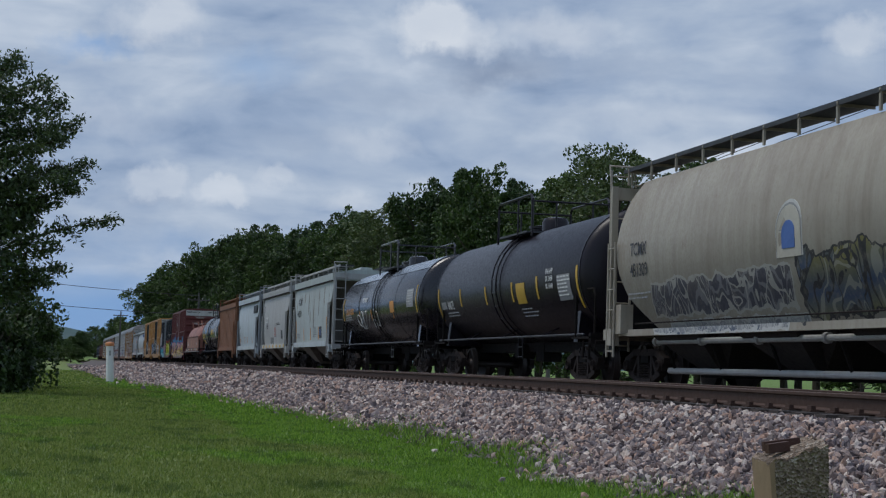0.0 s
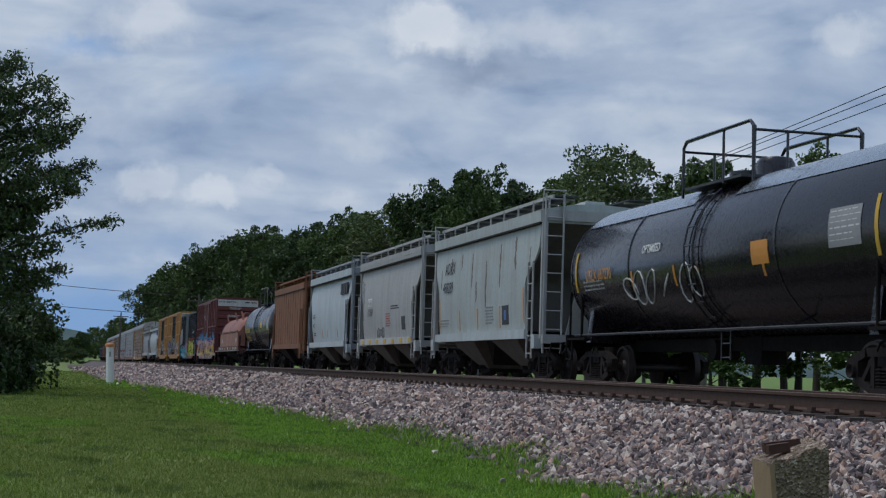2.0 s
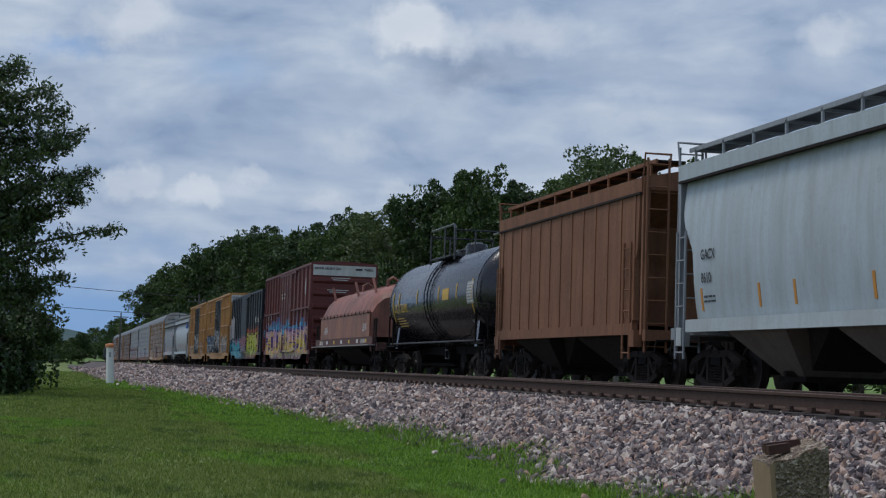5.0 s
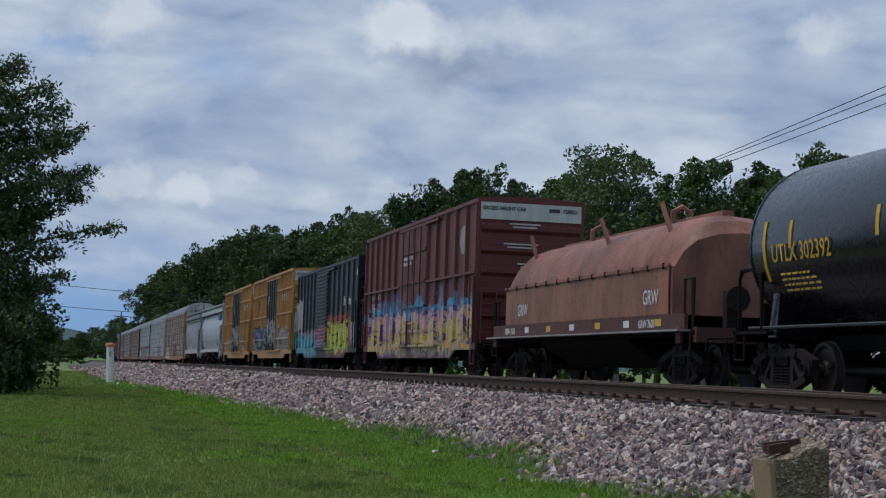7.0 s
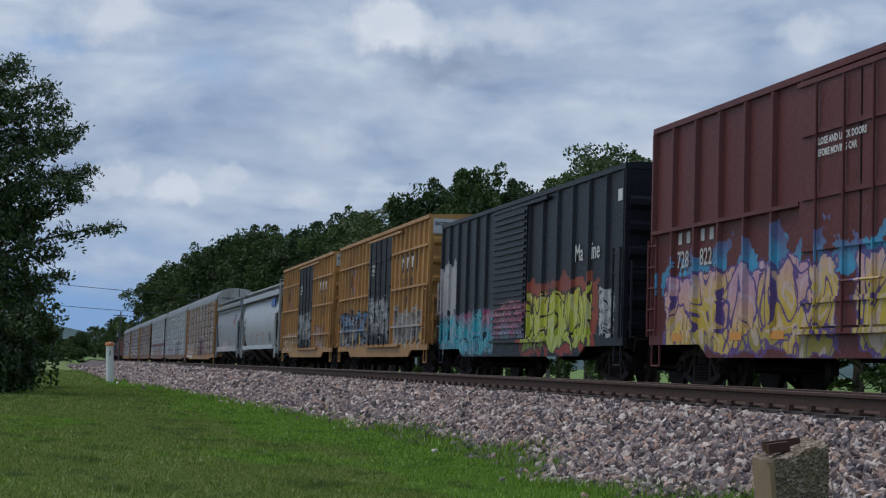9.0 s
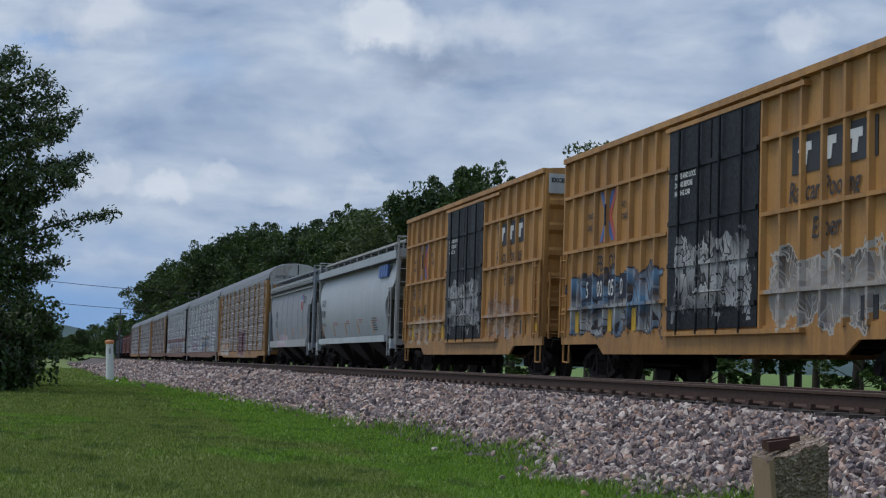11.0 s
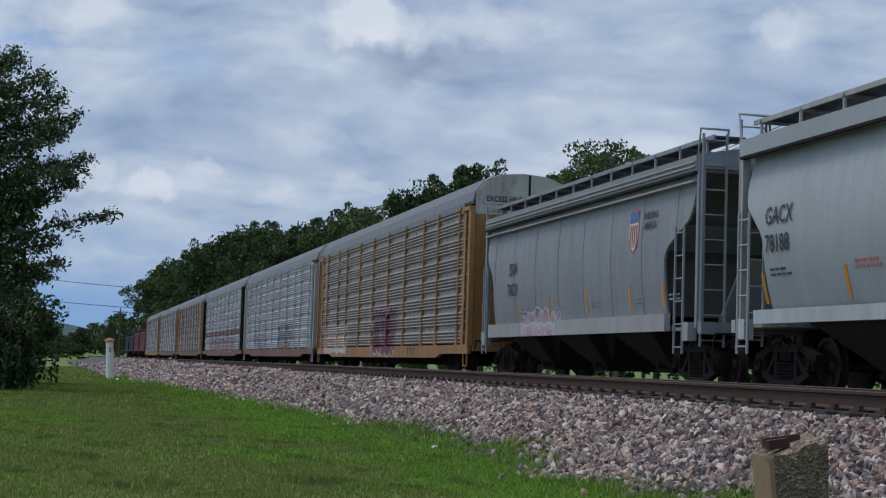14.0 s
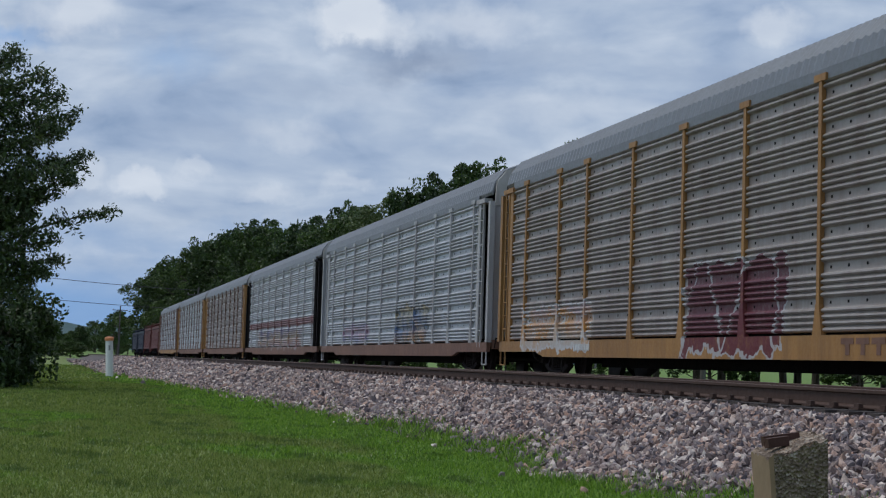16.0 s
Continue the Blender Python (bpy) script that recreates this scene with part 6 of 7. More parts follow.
def shift_panels(car, base, pats):
    """Spray paint on the near panels: each panel has its own mesh and material, as its space starts at its own bay."""
    for ob in car.children:
        if ob.name.startswith("side_panel") and ob.location.y + 3 > min(p[0] for p in pats) and ob.location.y < max(p[1] for p in pats) and ob.data.vertices[0].co.x < 0:
            me = ob.data.copy()
            me.transform(ob.matrix_basis)
            ob.matrix_basis = Matrix.Identity(4)
            ob.data = me
            me.materials[0] = spray_cache(base, pats)
        elif ob.name.startswith("side_post") and ob.data.vertices[0].co.x < 0:
            y = ob.location.y
            me = ob.data.copy()
            me.transform(Matrix.Translation((0, y, 0)))
            ob.location.y = 0
            ob.data = me


SPRAYED = {}


def spray_cache(base, pats):
    key = (base.name, str(pats))
    if key not in SPRAYED:
        SPRAYED[key] = tinted(base, pats)
    return SPRAYED[key]


def small_bars_end(car, y, bars):
    bm = bmesh.new()
    for x, z, w in bars:
        for r in range(2):
            box(bm, x - w / 2 + 0.1 * r, x + w / 2 - 0.1 * r, y - 0.012, y, z - 0.02 - 0.09 * r, z + 0.02 - 0.09 * r)
    tagged(part("small_print", bm, M_CAPWHITE, car), kind="stuff")


def wheel_y(x, y, z, r, w, n=12):
    return loft(bmesh.new(), [[(x + r * math.cos(k * math.tau / n), yy, z + r * math.sin(k * math.tau / n)) for k in range(n)] for yy in (y - w, y + w)])


train()

# ---- plants ----


def leaf_mesh(name, centres, size, rng, material, flat=0.35, tris=2, long=1.7):
    """Many small bent leaves, each an island of its own."""
    n = len(centres)
    c = np.asarray(centres, dtype=np.float64)
    d = rng.normal(size=(n, 3))
    d[:, 2] *= flat * 2
    d /= np.linalg.norm(d, axis=1)[:, None]
    u = np.cross(d, rng.normal(size=(n, 3)))
    u /= np.linalg.norm(u, axis=1)[:, None]
    s = size * rng.uniform(0.6, 1.3, n)[:, None]
    w = np.cross(d, u)
    tip, mid = c + d * s * long / 2, c + w * s * 0.12
    v = np.stack([c - d * s * long / 2, mid + u * s / 2, tip, mid - u * s / 2], axis=1).reshape(-1, 3)
    k = np.arange(n) * 4
    faces = np.stack([k, k + 1, k + 2, k + 3], axis=1)
    me = bpy.data.meshes.new(name)
    me.from_pydata(v.tolist(), [], faces.tolist())
    me.materials.append(material)
    return me


def limb(bm, pts, r0, r1, n=7):
    rings = []
    for i, p in enumerate(pts):
        p = Vector(p)
        q = Vector(pts[min(i + 1, len(pts) - 1)]) - Vector(pts[max(i - 1, 0)])
        d = q.normalized()
        a = d.orthogonal().normalized()
        b = d.cross(a)
        r = r0 + (r1 - r0) * i / (len(pts) - 1)
        rings.append([p + r * (math.cos(k * math.tau / n) * a + math.sin(k * math.tau / n) * b) for k in range(n)])
    return loft(bm, rings)


def tree_data(seed, h, spread, material, leaves=15000, size=0.21, low=0.12, gappy=0.0):
    """Trunk and limbs with a crown of heaped clumps; leaves gather on the outside of each clump."""
    rng = np.random.default_rng(seed)
    bm = bmesh.new()
    wob = rng.normal(size=(6, 2)) * 0.25
    trunk = [(wob[i][0] * i / 5, wob[i][1] * i / 5, h * 0.75 * i / 5 - 0.3) for i in range(6)]
    limb(bm, trunk, h * 0.022, h * 0.006, 9)
    lobes = []
    for k in range(15):
        a = k * 2.4 + rng.uniform(-0.4, 0.4)
        z = h * (low + 0.12 + (0.76 - low) * ((k + 0.5) / 15) ** 0.8)
        f = math.sin(math.pi * min(1, max(0.12, (z / h - low) / (1 - low))) ** 0.8) ** 0.6
        r = spread * f * rng.uniform(0.45, 0.8)
        c = np.array([r * math.cos(a), r * math.sin(a), z])
        lobes.append((c, spread * rng.uniform(0.26, 0.42), h * rng.uniform(0.07, 0.11)))
        z0 = max(h * 0.15, z - r * 0.7)
        limb(bm, [(0, 0, min(z0, h * 0.7)), tuple(c * np.array([0.5, 0.5, 1]) + np.array([0, 0, -0.1 * h])), tuple(c)], h * 0.008, h * 0.002, 5)
    lobes.append((np.array([0, 0, h * 0.88]), spread * 0.34, h * 0.11))
    pts = []
    clumps = 9
    per = max(20, leaves // (len(lobes) * clumps))
    for c, rx, rz in lobes:
        for _ in range(clumps):
            d = rng.normal(size=3)
            d[2] = d[2] * 0.8 + 0.25
            d /= np.linalg.norm(d)
            q = c + d * np.array([rx, rx, rz]) * rng.uniform(0.6, 1.05 + 0.3 * gappy)
            cr = rx * rng.uniform(0.22, 0.42) * (1 + 0.9 * gappy)
            e = rng.normal(size=(per, 3))
            e[:, 2] += 0.3
            e /= np.linalg.norm(e, axis=1)[:, None]
            pts.append(q + e * (cr * rng.uniform(0.35 - 0.3 * gappy, 1.1, (per, 1)) ** 0.5) * np.array([1, 1, 0.75]))
        if not gappy:
            pts.append(c + np.clip(rng.normal(size=(per * 2, 3)), -1.4, 1.4) * np.array([rx, rx, rz]) * 0.5)
    return bm, leaf_mesh("crown", np.concatenate(pts), size, rng, material)


def make_tree(name, label, seed, h, spread, material, **kw):
    t = thing(name, label, "tree", "trees behind the tracks")
    bm, crown = tree_data(seed, h, spread, material, **kw)
    part("trunk", bm, M_BARK, t)
    c = new("crown", crown)
    c.parent = t
    return t


def woods():
    kinds = [make_tree("broadleaf_tree", "tall dark green broadleaf tree in full leaf", 11, 17.5, 6.0, M_LEAF[0]),
             make_tree("broadleaf_tree", "broad mid-green tree in full leaf", 12, 16.5, 6.5, M_LEAF[1]),
             make_tree("broadleaf_tree", "loose pale green tree with gaps in its crown", 13, 18.0, 5.0, M_LEAF[2], leaves=7500, gappy=0.6, size=0.22),
             make_tree("broadleaf_tree", "rounded dark green tree in full leaf", 14, 14.0, 5.5, M_LEAF[0]),
             make_tree("broadleaf_tree", "bushy mid-green tree with low branches", 15, 11.0, 5.5, M_LEAF[1], low=0.02, leaves=9000, size=0.26)]
    # the wood's edge, its height along the line, and a second row behind
    edge_y, edge_x = (55, 66, 100, 150, 200, 250, 300, 380), (50, 50, 46, 41, 36, 29.5, 24, 19)
    top_y = (58, 76, 88, 94, 100, 106, 112, 120, 128, 137, 146, 156, 168, 180, 195, 210, 230, 250, 270, 290, 308, 325, 380)
    top_h = (12.4, 14.6, 14.2, 16.6, 15.4, 16.8, 13.8, 18.4, 18.9, 18.2, 19.8, 20.8, 21.0, 19.8, 19.4, 19.5, 20.1, 21.5, 22.0, 20.2, 17.9, 19.0, 19.6)
    tall = (17.5, 16.5, 18.0, 14.0, 11.0)
    wide = (6.0, 6.5, 5.0, 5.5, 5.5)
    rng = random.Random(5)
    line, y, k = [], 61.0, 0
    while y < 352:
        gap = 5.0 + y * 0.017
        kind = 2 if 117 < y < 131 or 178 < y < 190 else (0, 1, 3, 0, 3, 1)[k % 6]
        line.append((float(np.interp(y, edge_y, edge_x)) + rng.uniform(-1, 1), y, float(np.interp(y, top_y, top_h)) * rng.uniform(1.02, 1.11), 3.6 + y * 0.014, kind))
        if kind != 2:
            line.append((float(np.interp(y, edge_y, edge_x)) + 6 + rng.uniform(-1, 2), y + gap * 0.5, float(np.interp(y, top_y, top_h)) * rng.uniform(0.90, 1.03), 4.0 + y * 0.014, (1, 3, 0)[k % 3]))
        y += gap
        k += 1
    used = set()
    for x, y, hgt, rad, k in line:
        src = kinds[k]
        sz, sx = hgt / tall[k], rad / wide[k]
        m = pose(x, y, ground_z(x, min(y, 420)) - 0.1, 0, 0, rng.uniform(0, 360)) @ Matrix.Diagonal((sx, sx, sz, 1))
        if k not in used:
            used.add(k)
            src.matrix_basis = m
        else:
            c = copy_thing(src, m)
            c.scale = m.to_scale()
    kinds[4].matrix_basis = pose(45, 100, ground_z(45, 100) - 0.2)
    # undergrowth along the wood's foot
    for i, (x, y, s) in enumerate(((40, 92, 0.5), (38, 104, 0.45), (37, 118, 0.5), (35, 132, 0.55), (33, 148, 0.5), (31, 165, 0.55), (29, 183, 0.55), (27, 202, 0.5), (24, 225, 0.55), (22, 250, 0.55), (20, 280, 0.55), (44, 80, 0.5), (48, 70, 0.45))):
        m = pose(x, y, ground_z(x, y) - 0.3, 0, 0, i * 77) @ Matrix.Diagonal((s * 1.2, s * 1.2, s, 1))
        c = copy_thing(kinds[4], m)
        c.scale = m.to_scale()
        tagged(c, "low dark bush at the foot of the wood", "bush", "bushes below the wood")
    # far side of the line, small in the distance
    for i, (x, y, s, k) in enumerate(((-22, 300, 0.6, 3), (-14, 420, 0.62, 1), (-2, 520, 0.7, 0), (8, 600, 0.75, 3), (-9, 470, 0.55, 4), (3, 560, 0.6, 4), (-18, 380, 0.5, 4), (14, 640, 0.8, 1), (-30, 340, 0.8, 0), (20, 560, 0.9, 0), (17, 470, 0.85, 1))):
        m = pose(x, y, ground_z(x, min(y, 420)) - 0.2, 0, 0, i * 50) @ Matrix.Diagonal((s, s, s, 1))
        c = copy_thing(kinds[k], m)
        c.scale = m.to_scale()
        tagged(c, group="distant trees")
    for i in range(13):
        x, y = -22 + i * 4.0, 585 + (i * 37) % 60
        s = 0.62 + 0.2 * ((i * 5) % 4) / 3
        m = pose(x, y, ground_z(x, 420) - 0.6, 0, 0, i * 47) @ Matrix.Diagonal((s * 1.5, s * 1.5, s, 1))
        c = copy_thing(kinds[4], m)
        c.scale = m.to_scale()
        tagged(c, "green thicket closing the far end of the line", "bush", "distant bushes")
    for i in range(22):
        x, y = -46 + i * 2.7, 300 + (i * 53) % 130
        s = 0.34 + 0.1 * ((i * 7) % 5) / 4
        m = pose(x, y, ground_z(x, min(y, 420)) - 0.4, 0, 0, i * 61) @ Matrix.Diagonal((s * 2.2, s * 1.6, s, 1))
        if 3.0 < x < 16.5:
            continue
        c = copy_thing(kinds[4], m)
        c.scale = m.to_scale()
        tagged(c, "low green bush far down the line", "bush", "distant bushes")


woods()

BOUGHS = []


def near_tree():
    """The tree at the lawn's edge; each bough is rigid and sways about its root."""
    t = thing("shade_tree", "dark leafy tree at the lawn's edge, its branches swaying", "tree", at=pose(-3.6, 44, ground_z(-3.6, 44)))
    rng = np.random.default_rng(21)
    bm = bmesh.new()
    limb(bm, [(0, 0, -0.3), (0.1, 0, 2), (0.0, 0.1, 4), (0.15, 0, 6), (0.1, 0, 8), (0.2, 0, 9.2)], 0.24, 0.05, 10)
    part("trunk", bm, M_BARK, t)
    # each bough: height and reach of its tip, leaves
    spec = [(9.8, 2.2, 1500), (10.0, 2.8, 1500), (9.3, 3.45, 1900), (8.9, 3.9, 2000), (8.3, 4.25, 2300), (7.7, 4.0, 2300), (7.15, 4.75, 2100), (6.7, 4.2, 2200), (6.25, 4.4, 2200),
            (5.75, 3.6, 2000), (5.45, 5.45, 1100), (5.2, 3.3, 1900), (4.5, 3.9, 1700), (4.0, 4.1, 1500), (3.55, 3.8, 1400), (3.2, 3.3, 1300)]
    for k, (tz, reach, n) in enumerate(spec):
        ob = bmesh.new()
        tz, reach = tz * 0.90 - 0.05, reach - 0.75
        z = max(2.0, tz - 0.42 * reach - 0.2)
        tip = np.array([reach, rng.uniform(-0.9, 0.9), tz - z])
        curve = lambda f: tip * f + np.array([0, 0, 0.25 * reach * 0.3 * math.sin(math.pi * f)])
        limb(ob, [tuple(curve(f)) for f in (0, 0.3, 0.6, 0.85, 1.0)], 0.055, 0.008, 6)
        pts = []
        twigs = 17 if n > 1000 else 9
        for j in range(twigs):
            f = 0.28 + 0.72 * j / (twigs - 1)
            base = curve(f)
            side = rng.normal(size=3) * np.array([0.22, 0.85, 0.40]) * (1.2 - 0.7 * f) + np.array([0.35, 0, 0.10])
            if j == twigs - 1:
                side = np.array([0.25, 0.0, 0.06])
            end = base + side
            limb(ob, [tuple(base), tuple((base + end) / 2 + np.array([0, 0, 0.05])), tuple(end)], 0.014, 0.004, 4)
            m = int(0.74 * n / twigs)
            q = rng.uniform(0.1, 1.05, m)[:, None]
            # leaves gather in tufts along the twig
            tuft = np.round(q * 4) / 4
            q = q * 0.45 + tuft * 0.55
            pts.append(base + (end - base) * q + np.clip(rng.normal(size=(m, 3)), -1.9, 1.9) * np.array([0.13, 0.22, 0.085]) * (1.0 if n > 1000 else 0.6))
        b = part("bough", ob, M_BARK, t)
        b.location = (0, 0, z)
        lf = new("foliage", leaf_mesh("foliage", np.concatenate(pts), 0.06, rng, M_LEAF_NEAR, 0.5, long=2.6))
        lf.parent = b
        BOUGHS.append((b, z, k))
    # inner leaves between trunk and boughs, in the darkest leaf colour
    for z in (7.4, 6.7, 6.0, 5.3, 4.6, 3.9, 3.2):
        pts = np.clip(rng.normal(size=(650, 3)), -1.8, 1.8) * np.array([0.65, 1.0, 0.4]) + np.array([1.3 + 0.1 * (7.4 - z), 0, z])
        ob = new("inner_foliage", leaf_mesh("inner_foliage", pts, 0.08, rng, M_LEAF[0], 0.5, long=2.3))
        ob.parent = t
    # thicket below it
    for i, (x, y, r, h, n) in enumerate(((-2.2, 44.5, 1.35, 2.0, 6000), (-1.45, 46.5, 0.9, 1.9, 4500), (-1.55, 44.2, 0.6, 0.9, 2200), (-3.4, 43.5, 1.5, 2.3, 5000), (-1.5, 52, 1.75, 2.9, 6500), (-2.2, 43.2, 1.0, 1.6, 4500), (-1.15, 51, 0.75, 2.7, 2600), (-1.95, 47.0, 0.95, 2.2, 4000), (-3.0, 48, 1.8, 3.0, 5000))):
        s = thing("shrub", "dense dark green shrub at the lawn's edge", "shrub", "shrubs below the shade tree", at=pose(x, y, ground_z(x, y)))
        bm = bmesh.new()
        for k in range(9):
            a = k / 9 * math.tau
            limb(bm, [(0.1 * math.cos(a), 0.1 * math.sin(a), -0.1), (r * 0.4 * math.cos(a), r * 0.4 * math.sin(a), h * 0.5), (r * 0.7 * math.cos(a), r * 0.7 * math.sin(a), h * 0.85)], 0.03, 0.008, 5)
        part("branching", bm, M_BARK, s)
        g = np.random.default_rng(40 + i)
        lobes = [(g.uniform(-0.6, 0.6) * r, g.uniform(-0.6, 0.6) * r, h * g.uniform(0.25, 0.95), r * g.uniform(0.22, 0.5)) for _ in range(14)]
        q = []
        for lx, ly, lz, lr in lobes:
            d = g.normal(size=(n // 14, 3))
            d /= np.linalg.norm(d, axis=1)[:, None]
            q.append(d * (g.uniform(0.2, 1.15, (n // 14, 1)) ** 0.6) * lr * np.array([1, 1, 0.75]) + np.array([lx, ly, lz]))
        low = np.clip(g.normal(size=(n // 3, 3)), -1.7, 1.7) * np.array([r * 0.5, r * 0.5, h * 0.22]) + np.array([0, 0, h * 0.3])
        p = np.concatenate(q + [low])
        p = p[p[:, 2] > 0.02]
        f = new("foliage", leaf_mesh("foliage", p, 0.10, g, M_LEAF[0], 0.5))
        f.parent = s


near_tree()

# ---- hills, poles, wires, posts ----
# the hills' blue is distance haze, mixed into the base colour
M_HILL = plain("distant_wooded_hill", (0.045, 0.085, 0.085), 1.0, 0, 0.3, 0.05, 0)
M_POLEWOOD = plain("grey_pole_timber", (0.10, 0.09, 0.085), 0.85, 0, 0.3, 6, 0.3)
M_WIRE = plain("cable", (0.05, 0.05, 0.055), 0.6, 0, 0.1, 5, 0)
M_POSTWHITE = plain("white_marker_plastic", (0.66, 0.66, 0.64), 0.5, 0, 0.12, 3, 0.05)
M_CAP = plain("faded_orange_cap", (0.55, 0.20, 0.07), 0.5, 0, 0.15, 6, 0)
M_RUST = plain("rusted_iron", (0.075, 0.033, 0.022), 0.8, 0.2, 0.4, 25, 0.6)


def hills():
    rng = np.random.default_rng(9)
    for y, x0, x1, h, seed in ((3600, -1800, 2600, 92, 1), (2300, -1500, 1900, 40, 2)):
        bm = bmesh.new()
        n = 90
        ph = rng.uniform(0, 6, 5)
        rows = []
        for dy, f in ((-260, 0.0), (-120, 0.55), (0, 1.0), (300, 0.0)):
            r = []
            for i in range(n + 1):
                x = x0 + (x1 - x0) * i / n
                b = h * (0.72 + 0.2 * math.sin(x / 330 + ph[0]) + 0.12 * math.sin(x / 120 + ph[1]) + 0.05 * math.sin(x / 37 + ph[2]) + 0.03 * rng.normal())
                r.append(bm.verts.new((x, y + dy, -6 + f * b)))
            rows.append(r)
        for a, b in zip(rows, rows[1:]):
            for i in range(n):
                bm.faces.new((a[i], a[i + 1], b[i + 1], b[i]))
        tagged(link("distant_hill", bm, M_HILL, smooth=True), "hazy blue-green wooded hill on the horizon", "hill", kind="structure")


hills()


def sag(p, q, drop_m, n=14):
    p, q = Vector(p), Vector(q)
    return [p.lerp(q, k / n) - Vector((0, 0, drop_m * 4 * (k / n) * (1 - k / n))) for k in range(n + 1)]


def pole(name, x, y, h, arm_z, label, lean=0.0):
    t = thing(name, label, "utility pole", "utility poles", at=pose(x, y, ground_z(x, min(y, 420)) - 0.2, 0, lean, 0))
    part("shaft", limb(bmesh.new(), [(0, 0, 0), (0, 0, h / 2), (0, 0, h)], 0.16, 0.10, 10), M_POLEWOOD, t)
    for z in arm_z:
        part("crossarm", B(-1.2, 1.2, -0.06, 0.06, z - 0.06, z + 0.06), M_POLEWOOD, t)
        for k in (-1.1, -0.4, 0.4, 1.1):
            part("insulator", rods([(k, 0, z + 0.05), (k, 0, z + 0.22)], 0.04, 6), M_GREY, t)
    return t


pole("utility_pole", 9.5, 258, 8.4, (7.7,), "slim grey timber pole beside the line")
pole("utility_pole", 45.2, 117.0, 16.2, (15.0,), "grey timber utility pole among the trees")
pole("utility_pole", 42.0, 60.0, 17.8, (15.9,), "grey timber utility pole beyond the line")


def wires():
    runs = [((45.2, 117, 15.15), (42.0, 60, 16.6), 0.05), ((44.6, 117, 14.8), (41.2, 60, 15.7), 0.05), ((45.6, 117, 14.85), (42.6, 60, 15.75), 0.08)]
    for p, q, s in runs:
        tagged(link("overhead_wire", rods(sag(p, q, s), 0.028, 5), M_WIRE), "thin dark overhead wire", "wire", "overhead wires")
    for p, q, s in (((-12, 165, 8.2), (14.6, 172, 6.85), 0.3), ((-12, 165, 5.9), (14.6, 172, 4.75), 0.3)):
        tagged(link("overhead_wire", rods(sag(p, q, s), 0.03, 5), M_WIRE), "thin dark overhead wire", "wire", "overhead wires")


wires()
pole("utility_pole", -12.0, 165, 9.9, (8.7,), "grey timber pole behind the shade tree")
pole("utility_pole", 14.6, 172, 8.2, (7.4,), "short grey timber pole at the wood's edge")


def marker_post():
    y, x = 70.0, 2.25
    t = thing("marker_post", "white round marker post with a faded orange cap", "post", at=pose(x, y, ground_z(x, y) - 0.05, 0, -3.0, 0))
    part("shaft", wheel_z(0, 0, [(0.17, 0), (0.165, 1.0), (0.16, 1.62)]), M_POSTWHITE, t, smooth=radians(40))
    part("cap", wheel_z(0, 0, [(0.19, 1.62), (0.20, 1.66), (0.20, 1.74), (0.17, 1.78), (0.05, 1.80)]), M_CAP, t, "faded orange cap", smooth=radians(40))
    part("label_plate", B(-0.04, 0.04, -0.172, -0.15, 1.2, 1.42), M_GREYINK, t)


marker_post()


